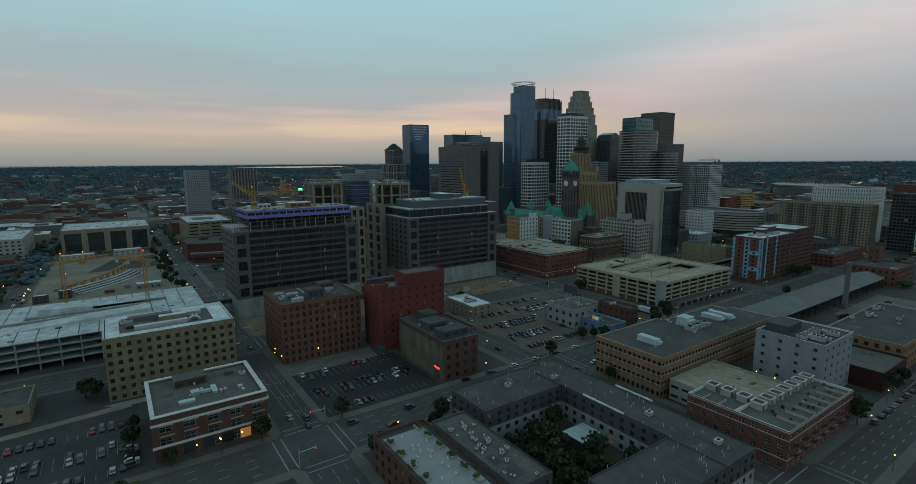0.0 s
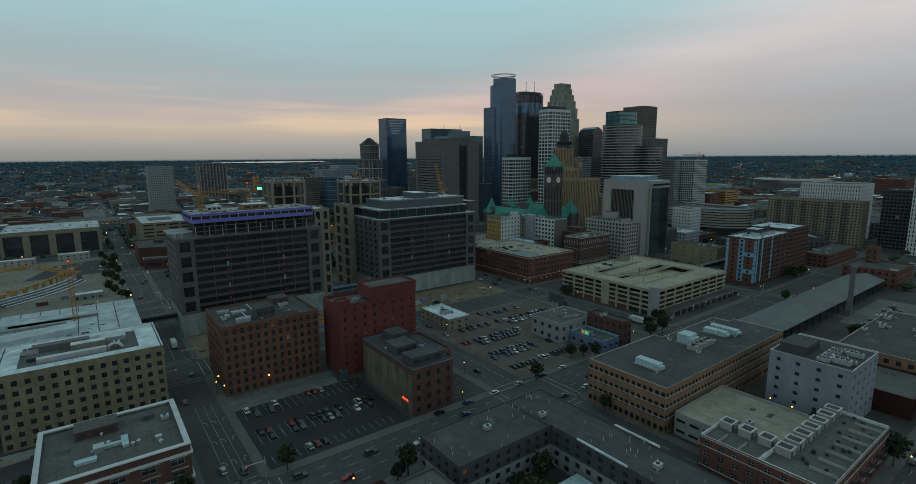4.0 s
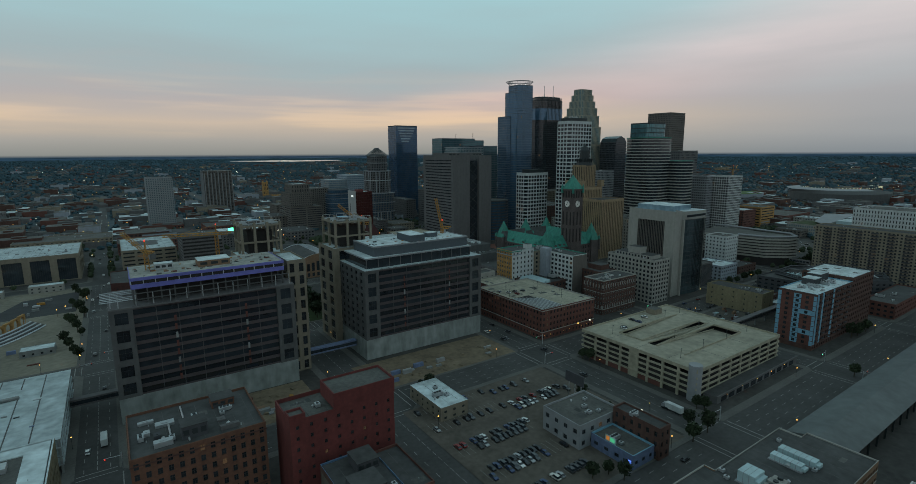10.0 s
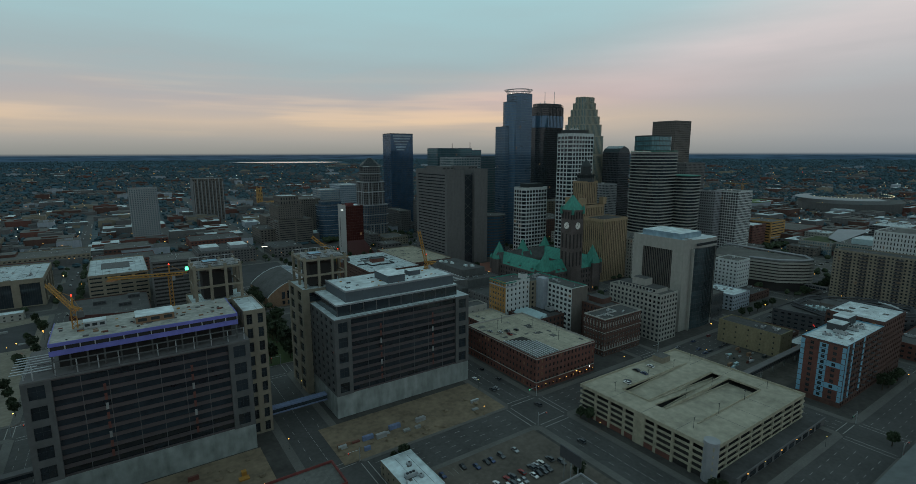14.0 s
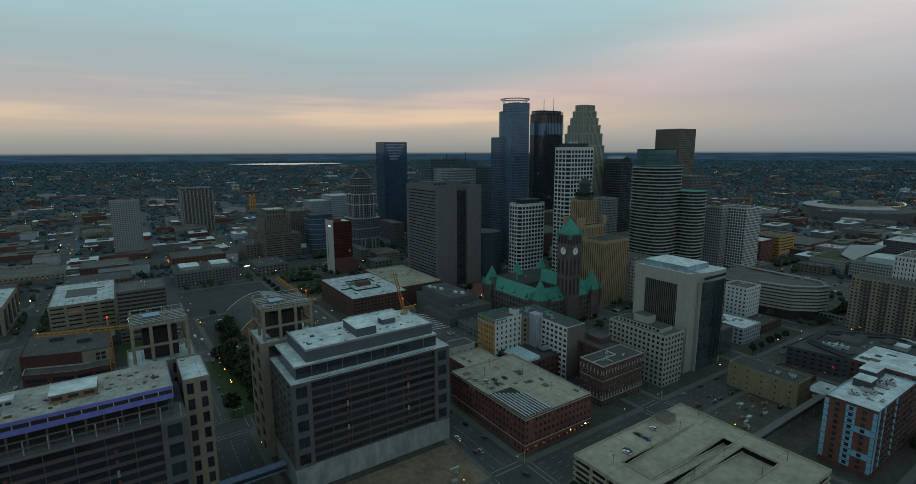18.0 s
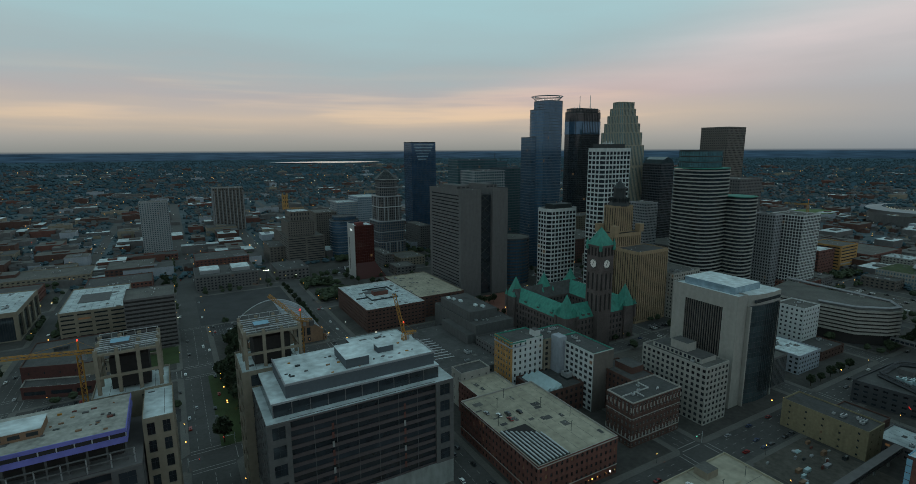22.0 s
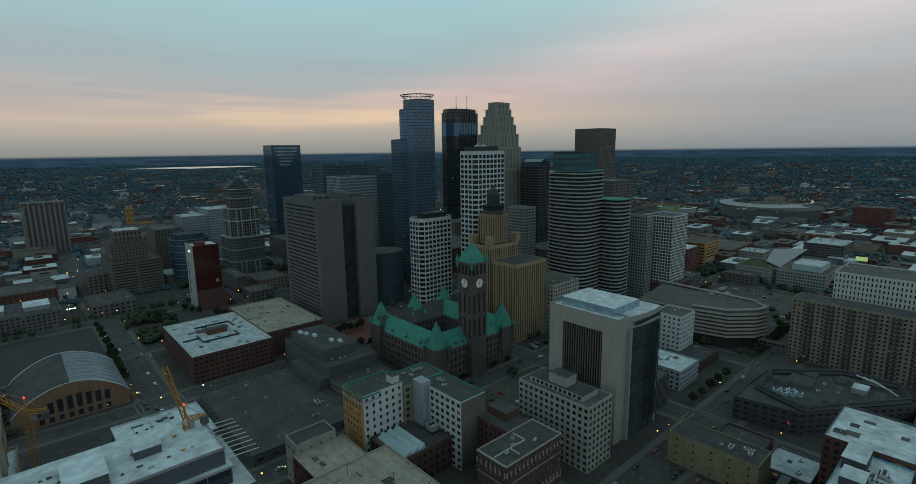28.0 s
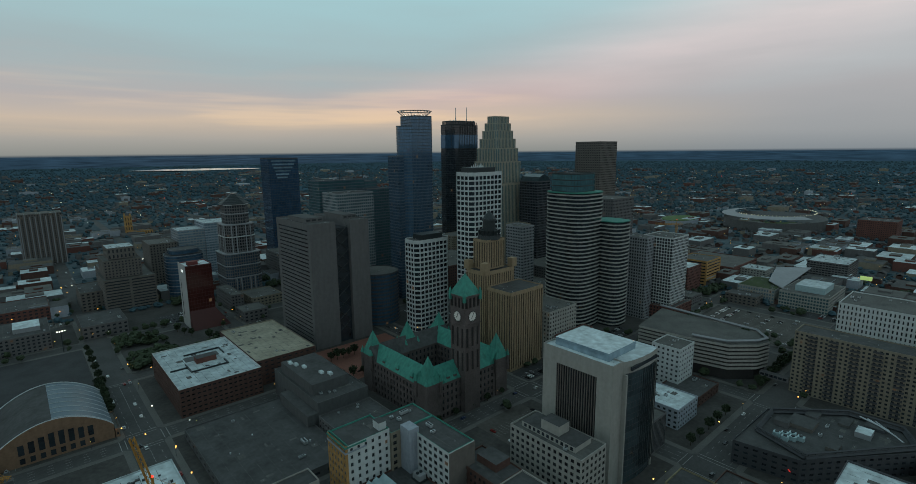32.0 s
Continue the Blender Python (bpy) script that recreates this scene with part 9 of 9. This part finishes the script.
CARS = [car_kind(paint("white", (0.62, 0.63, 0.62)), "white car parked in a bay"), car_kind(paint("black", (0.012, 0.012, 0.014)), "black car parked in a bay"),
        car_kind(paint("silver", (0.30, 0.31, 0.32)), "silver car parked in a bay"), car_kind(paint("red", (0.22, 0.015, 0.012)), "dark red car parked in a bay"),
        car_kind(paint("grey", (0.07, 0.075, 0.08)), "dark grey van parked in a bay", True), car_kind(paint("blue", (0.03, 0.05, 0.12)), "dark blue car parked in a bay"),
        car_kind(paint("cream", (0.55, 0.54, 0.50)), "white van parked in a bay", True)]
USED = set()
RC = random.Random(9)


def park(x, y, z, turn, weights=(2, 8, 3, 1, 6, 3, 1)):
    k = RC.choices(range(7), weights)[0]
    m = pose(x, y, z, 0, 0, turn + RC.uniform(-3, 3))
    if k in USED:
        copy_thing(CARS[k], m)
    else:
        USED.add(k)
        CARS[k].matrix_basis = m


for y, t, fill in ((-73.5, 90, 0.1), (-58.5, -90, 0.3), (-53.5, 90, 0.45), (-38.5, -90, 0.2), (-33.5, 90, 0.2)):
    for k in range(17):
        if RC.random() < fill:
            park(-398.6 + k * 2.8, y, 0.17, t)
for y, t, fill in ((-67.5, 90, 0.6), (-53.5, -90, 0.7), (-48.5, 90, 0.62), (-33.5, -90, 0.66), (-28.5, 90, 0.6), (-11.5, -90, 0.5), (-6.5, 90, 0.3), (6.5, -90, 0.15)):
    for k in range(15):
        if RC.random() < fill and not (-281 < -285 + k * 2.8 < -261 and y > -9):
            park(-284.6 + k * 2.8, y, 0.17, t)
for y, t in ((-31, 90), (-17, -90), (-12, 90), (3, -90)):
    for k in range(13):
        if RC.random() < 0.4:
            park(-240 + k * 2.9, y, 0.17, t)
for y, t in ((-72, 90), (-58, -90), (-53, 90), (-38, -90)):
    for k in range(17):
        if RC.random() < 0.62:
            park(-518 + k * 3.0, y, 0.17, t)
for k in range(5):
    park(-467.5, -72 + k * 3.2, 0.17, 0)
for k in range(12):
    park(-345 + k * 7.2, -82.0 if k % 2 else -102.0, 0.0, 0)
for x, y, t in ((-411, -80, 90), (-415, -70, 90), (-409.5, -74, 90), (-396, -88, 0), (-372, -90, 0), (-384, -98, 180), (-355, -95, 180), (-330, -89, 0), (-301, -60, 90), (-309, -20, 90), (-300, 20, 90), (-250, -94, 0), (-235, -98, 180), (-212, -90, 0), (-180, -60, 90), (-184, -10, 90), (-176, 30, 90), (-140, 24, 0), (-100, 28, 180), (-417, -10, 90), (-410, 20, 90), (-417, 60, 90), (-411, 130, 90), (-416, 190, 90), (-410, 240, 90), (-418, 300, 90), (-305, 140, 90), (-300, 230, 90), (-309, 260, 90), (-183, 60, 90), (-179, 100, 90), (-184, 190, 90), (-176, 240, 90), (-182, 280, 90), (-60, -20, 90), (-57, 60, 90), (-20, 24, 0), (20, 28, 180), (60, 22, 0), (100, 30, 180), (140, 24, 0), (-150, 165, 0), (-80, 162, 180), (-5, 168, 0), (30, 162, 180), (50, 168, 0)):
    park(x, y, 0.0, t)
for k in range(12):
    park(-186 + (k % 2) * 12, 60 + k * 9, 0.0, 90)
for k in range(9):
    park(-30 + k * 7, 17.5 if k % 3 else 35, 0.0, 0)
    park(-79 + (k * 17) % 72, -192 + (k * 13) % 48, 0.17, 90)
    park(-232 + k * 7.5, -203.4, 0.0, 0)
    park(-79 + k * 7, -150 - (k % 2) * 5, 0.17, 90)
for k in range(5):
    park(RC.uniform(-145, -80), RC.uniform(-3, 6), 16.62, 90)
    park(RC.uniform(-160, -124), RC.uniform(66, 104), 20.6, 90)


def street_lamp_kind():
    ob = thing("street_lamp", "dark street lamp post with warm globe", "street lamp", 0, 0, 0, "street lamps")
    f = Form()
    f.cone(0, 0, 0, 0.5, 0.16, 0.12, 8)
    f.cone(0, 0, 0.5, 5.4, 0.08, 0.06, 8)
    part("post", f, DARKM, ob)
    f = Form()
    f.cone(0, 0, 5.4, 5.6, 0.16, 0.26, 8)
    f.cone(0, 0, 5.6, 5.85, 0.26, 0.1, 8)
    part("globe", f, LAMP, ob)
    return ob


base = street_lamp_kind()
first = True
PL = []
for a, b in AVES[2:9]:
    for s, t in zip(STREETS[2:7], STREETS[3:8]):
        for q in (0.25, 0.75):
            PL.append((a - 1.5 if q < 0.5 else b + 1.5, s[1] + (t[0] - s[1]) * q))
for a, b in STREETS[1:6]:
    for s, t in zip(AVES[1:8], AVES[2:9]):
        for q in (0.2, 0.8):
            PL.append((s[1] + (t[0] - s[1]) * q, a - 1.5 if q < 0.5 else b + 1.5))
PL += [(-240 + k * 2, -204 + k * 12) for k in range(4)] + [(-237, -176), (-233, -160)]
for x, y in PL:
    if first:
        base.location, first = (x, y, 0.15), False
    else:
        copy_thing(base, pose(x, y, 0.15))


def signal_pole(x, y, turn):
    ob = thing("traffic_light", "grey pole with a traffic light arm", "traffic light", x, y, 0.15, "traffic lights")
    c, s = math.cos(radians(turn)), math.sin(radians(turn))
    f = Form()
    f.bar((x, y, 0.15), (x, y, 7.5), 0.13)
    f.bar((x, y, 6.2), (x + c * 6, y + s * 6, 6.5), 0.08)
    part("pole", f, STEEL, ob)
    f = Form()
    f.box(x + c * 5.5 - 0.25, y + s * 5.5 - 0.25, 5.4, x + c * 5.5 + 0.25, y + s * 5.5 + 0.25, 6.5)
    part("signal_head", f, DARKM, ob)
    f = Form()
    f.cone(x + c * 5.5 - 0.1, y + s * 5.5 - 0.32, 6.1, 6.35, 0.16, 0.16, 8)
    part("lamp", f, REDL if (x + y) % 3 > 1 else GREENL, ob)


for a, b in AVES[2:6]:
    for s, t in STREETS[2:5]:
        signal_pole(a - 1.2, s - 1.2, 0)
        signal_pole(b + 1.2, t + 1.2, 180)

ob = thing("corner_floodlight", "tall pole with one bright white lamp", "street lamp", -202.8, -61.6, 0.15)
f = Form()
f.bar((-202.8, -61.6, 0.15), (-202.8, -61.6, 7.2), 0.12)
part("post", f, DARKM, ob)
f = Form()
f.cone(-202.8, -61.9, 6.9, 7.5, 0.4, 0.3, 8)
part("lamp", f, LAMPW, ob)
ob = thing("fire_pit_sign", "glowing orange canopy along the avenue", "sign", -306, 765)
f = Form()
f.box(-314, 764, 2.5, -302, 765, 5.5)
f.box(-313, 764.2, 0, -312.4, 764.8, 2.5)
f.box(-303.6, 764.2, 0, -303, 764.8, 2.5)
part("canopy", f, glow("orange_canopy", (1.0, 0.16, 0.03), 1.0), ob)
f = Form()
f.box(-336.5, 158, 77, -333.5, 158.4, 79)
part("green_lamp_board", f, GREENL, bpy.data.objects["tower_crane.003"], "green lit board")
# loose material on the building sites
heap = Form()
for k in range(70):
    x, y = RT.choice(((RT.uniform(-288, -196), RT.uniform(41, 60)), (RT.uniform(-400, -322), RT.uniform(41, 70))))
    clump(heap, x, y, 0.15, RT.uniform(0.8, 2.2), RT.uniform(0.4, 1.3), RT)
alone("earth_heap", heap, EARTH, "heaps of loose earth and rubble", "rubble", "stuff")
for k in range(46):
    x, y = RT.choice(((RT.uniform(-286, -198), RT.uniform(42, 56)), (RT.uniform(-398, -324), RT.uniform(42, 70)), (RT.uniform(-518, -430), RT.uniform(180, 380))))
    f = Form()
    a, b, c = RT.uniform(0.8, 3.5), RT.uniform(0.5, 1.4), RT.uniform(0.5, 2.4)
    f.box(x - a, y - b, 0.19, x + a, y + b, 0.19 + c)
    f.box(x - a - 0.1, y - b - 0.1, 0.19, x + a + 0.1, y - b, 0.6)
    m = RT.choice((CONC, STEEL, BLUEW, BR_T, RUST, CRANE, GREYL))
    alone("site_crate", f, m, "stack of building material on the site", "crate")


# ---- stadium building site ----
def site_point(u, off):
    """A place along the curved arcade, off metres to its inner side."""
    a = radians(52 + 14 * (u - 0.5))
    x, y = -503.5 + 43.2 * u + 6 * math.sin(math.pi * u), 228.6 + 59.5 * u
    return x + math.sin(a) * off, y - math.cos(a) * off


ob = thing("arcade_wall", "curved ochre arcade of a stadium under construction", "arcade", -482, 258)
for k in range(9):
    u0, u1 = k / 9, (k + 1) / 9
    (xa, ya), (xb, yb) = site_point(u0, 0), site_point(u1, 0)
    h = 5.5 + 4.5 * u0
    f = Form()
    ring = [(0.5 + 0.36 * math.cos(math.pi * i / 8), 0.55 + 0.33 * math.sin(math.pi * i / 8)) for i in range(9)]
    def at(s, v, d):
        dx, dy = xb - xa, yb - ya
        L = math.hypot(dx, dy)
        return (xa + dx * s + dy / L * d, ya + dy * s - dx / L * d, 0.19 + h * v)
    for d in (0.0, 1.4):
        f.face([at(0, 0, d), at(0.14, 0, d), at(0.14, 0.55, d), at(0.14, 1, d), at(0, 1, d)])
        f.face([at(0.86, 0, d), at(1, 0, d), at(1, 1, d), at(0.86, 1, d), at(0.86, 0.55, d)])
        for i in range(8):
            (s0, v0), (s1, v1) = ring[i], ring[i + 1]
            f.face([at(s0, v0, d), at(s1, v1, d), at(s1, 1, d), at(s0, 1, d)])
    f.face([at(0, 1, 0), at(1, 1, 0), at(1, 1, 1.4), at(0, 1, 1.4)])
    for i in range(8):
        (s0, v0), (s1, v1) = ring[i], ring[i + 1]
        f.face([at(s0, v0, 0), at(s0, v0, 1.4), at(s1, v1, 1.4), at(s1, v1, 0)])
    part("arch", f, OCHRE, ob)
ob = thing("seating_tier", "dark raked seating steps below the arcade", "seating", -476, 248)
for k in range(7):
    for i in range(10):
        (xa, ya), (xb, yb) = site_point(i / 10, 5 + k * 1.7), site_point((i + 1) / 10, 5 + k * 1.7)
        f = Form()
        f.bar((xa, ya, 3.6 - k * 0.5), (xb, yb, 3.6 - k * 0.5), 0.42)
        part("seating_step", f, CONC_D if k % 2 else STEEL, ob)
for x, y, w, d, h, m, lab in ((-514, 205, 9, 6, 6, CHAR, "dark site cabin with white roof"), (-500, 212, 8, 6, 6.5, CHAR, "dark site cabin with pale roof"), (-446, 214, 18, 10, 4.5, CONC, "bare concrete shed on the building site"), (-500, 398, 30, 9, 6, STONE, "low cream block behind the building site"), (-455, 402, 26, 10, 7, STONE, "low cream block along the building site")):
    building("site_cabin", lab, rect(x - w / 2, y - d / 2, x + w / 2, y + d / 2), h, m, roof=ROOF_W, bay=5, floor=3, wf=0.3, hf=0.4, units=0, rim=0.3, each=False)
patch("parking_lot", [(-490, 310), (-430, 310), (-430, 385), (-470, 372)], LOT, "dark asphalt yard beside the building site", 0.2, "yard")

# ---- ground between the blocks: lots, low roofs, tree rows, cars ----
RF = random.Random(21)
lots, lot_lines, far_cars, rows = Form(), Form(), Form(), Form()


def far_car(x, y, z, along_x):
    a, b = (2.2, 0.9) if along_x else (0.9, 2.2)
    m = RF.choices(range(4), (3, 4, 3, 1))[0]
    far_cars.box(x - a, y - b, z + 0.3, x + a, y + b, z + 0.95, m)
    far_cars.box(x - a * 0.55, y - b * 0.75 if along_x else y - b * 0.55, z + 0.95, x + a * 0.45, y + b * 0.75 if along_x else y + b * 0.45, z + 1.45, 4, m)


def leafy(x, y, s):
    for k in range(3):
        clump(rows, x + RF.uniform(-1, 1) * s * 0.5, y + RF.uniform(-1, 1) * s * 0.5, 1.6 + RF.uniform(0, 1), s * RF.uniform(0.6, 0.95), s * RF.uniform(1.1, 1.7), RF)


claim(rect(312, 42, 404, 150))
lots.face([(312, 42, 0.168), (404, 42, 0.168), (404, 150, 0.168), (312, 150, 0.168)], 1)
for v in range(9):
    for u in range(32):
        x, y = 314 + u * 2.8, 44 + v * 11.8
        lot_lines.face([(x - 0.08, y, 0.176), (x + 0.08, y, 0.176), (x + 0.08, y + 4.8, 0.176), (x - 0.08, y + 4.8, 0.176)])
        if RF.random() < (0.6 if v > 6 else 0.07):
            far_car(x + 1.4, y + 2.4, 0.17, False)
for k in range(26):
    leafy(RF.choice((RF.uniform(410, 450), RF.uniform(306, 330))), RF.uniform(52, 108) if k % 2 else RF.uniform(150, 156), RF.uniform(2.2, 3.6))
LOWS = ((BR_M, ROOF_D), (BEIGE, ROOF_G), (GREYP, ROOF_G), (BR_D, ROOF_D), (TAUPE, ROOF_D), (BR_M, ROOF_B), (TAUPE, ROOF_G))
made = 0
for i in range(len(AVES) - 1):
    for j in range(len(STREETS) - 1):
        x0, x1, y0, y1 = AVES[i][1] + 3, AVES[i + 1][0] - 3, STREETS[j][1] + 3, STREETS[j + 1][0] - 3
        far_block = y0 > 395 or x0 > 180 or x0 < -530
        if y0 < -210 or (y0 < 0 and x0 < -190):
            continue
        for _ in range(14 if far_block else 5):
            w, d = RF.uniform(20, 48), RF.uniform(18, 46)
            if w > x1 - x0 or d > y1 - y0:
                continue
            x = RF.choice((x0, x1 - w, RF.uniform(x0, x1 - w)))
            y = RF.choice((y0, y1 - d, RF.uniform(y0, y1 - d)))
            if not is_free(x, y, x + w, y + d, 2.5):
                continue
            what = RF.random()
            if what < 0.34 and far_block and made < 46:
                m, r = RF.choice(LOWS)
                made += 1
                building("low_block", "low mixed block among car parks and trees", rect(x, y, x + w, y + d), RF.uniform(5, 13), m, roof=r, bay=5, floor=3.8, wf=0.5, hf=0.45, units=2)
            elif what < (1.1 if not far_block else 0.58):
                claim(rect(x, y, x + w, y + d))
                lots.face([(x, y, 0.168), (x + w, y, 0.168), (x + w, y + d, 0.168), (x, y + d, 0.168)], RF.choice((0, 0, 1)))
                v = y + 2
                while v + 5 < y + d:
                    fill = RF.choice((0.1, 0.35, 0.6))
                    u = x + 2
                    while u < x + w - 2:
                        lot_lines.face([(u - 0.08, v, 0.176), (u + 0.08, v, 0.176), (u + 0.08, v + 4.8, 0.176), (u - 0.08, v + 4.8, 0.176)])
                        if RF.random() < fill:
                            far_car(u + 1.4, v + 2.4, 0.17, False)
                        u += 2.8
                    v += RF.choice((5.2, 11.5))
                for k in range(RF.randint(1, 5)):
                    leafy(x + RF.uniform(0, w), RF.choice((y, y + d)), RF.uniform(2.4, 4.2))
            else:
                claim(rect(x, y, x + w, y + d))
                for k in range(int(w * d / 34)):
                    leafy(x + RF.uniform(0, w), y + RF.uniform(0, d), RF.uniform(2.6, 4.6))
        # rows of trees along the kerbs
        if far_block:
            for side in range(4):
                if RF.random() < 0.35:
                    continue
                n = int(((y1 - y0) if side < 2 else (x1 - x0)) / 9)
                for k in range(n):
                    if RF.random() < 0.4:
                        continue
                    px = (x0 - 1.4, x1 + 1.4)[side] if side < 2 else x0 + (k + 0.5) * 9
                    py = y0 + (k + 0.5) * 9 if side < 2 else (y0 - 1.4, y1 + 1.4)[side - 2]
                    if is_free(px - 1, py - 1, px + 1, py + 1, 1.2):
                        leafy(px, py, RF.uniform(2.2, 3.8))
# traffic and kerb parking further off
for a, b in AVES:
    for k in range(34):
        y = RF.uniform(180, 1150 if a in (-306, -190, -421) else 760)
        far_car(RF.choice((a + 1.4, b - 1.4, a + 5.5, b - 5.5)), y, -0.01, False)
for a, b in STREETS[3:]:
    for k in range(26):
        far_car(RF.uniform(-40, 640), RF.choice((a + 1.4, b - 1.4, a + 5)), -0.01, True)
alone("lot_surface", lots, [LOT, surface("brown_lot", (0.075, 0.07, 0.062), 0.92, fine=0.3, coarse=0.05, amount=0.5)], "dark asphalt car parks between the far blocks", "car park", "structure")
alone("lot_line", lot_lines, LINE, "worn pale parking bay lines", "road marking", "stuff")
alone("far_cars", far_cars, [bpy.data.materials["car_paint_white"], bpy.data.materials["car_paint_black"], bpy.data.materials["car_paint_silver"], bpy.data.materials["car_paint_red"], BLACKG], "cars along the far streets and lots", "cars", "stuff")
alone("tree_rows", rows, LEAF, "dark green tree rows along the far streets", "trees", "stuff")
# floodlight mast over the broad car park
ob = thing("floodlight_mast", "tall mast with a cluster of white floodlights", "floodlight", -208, 520)
f = Form()
f.bar((-208, 520, 0.15), (-208, 520, 22), 0.25)
f.bar((-211, 520, 22), (-205, 520, 22), 0.2)
part("mast", f, DARKM, ob)
for k in range(4):
    f = Form()
    f.cone(-211 + k * 2, 519.6, 21.2, 22.0, 0.5, 0.4, 8)
    part("floodlight", f, LAMPW, ob)
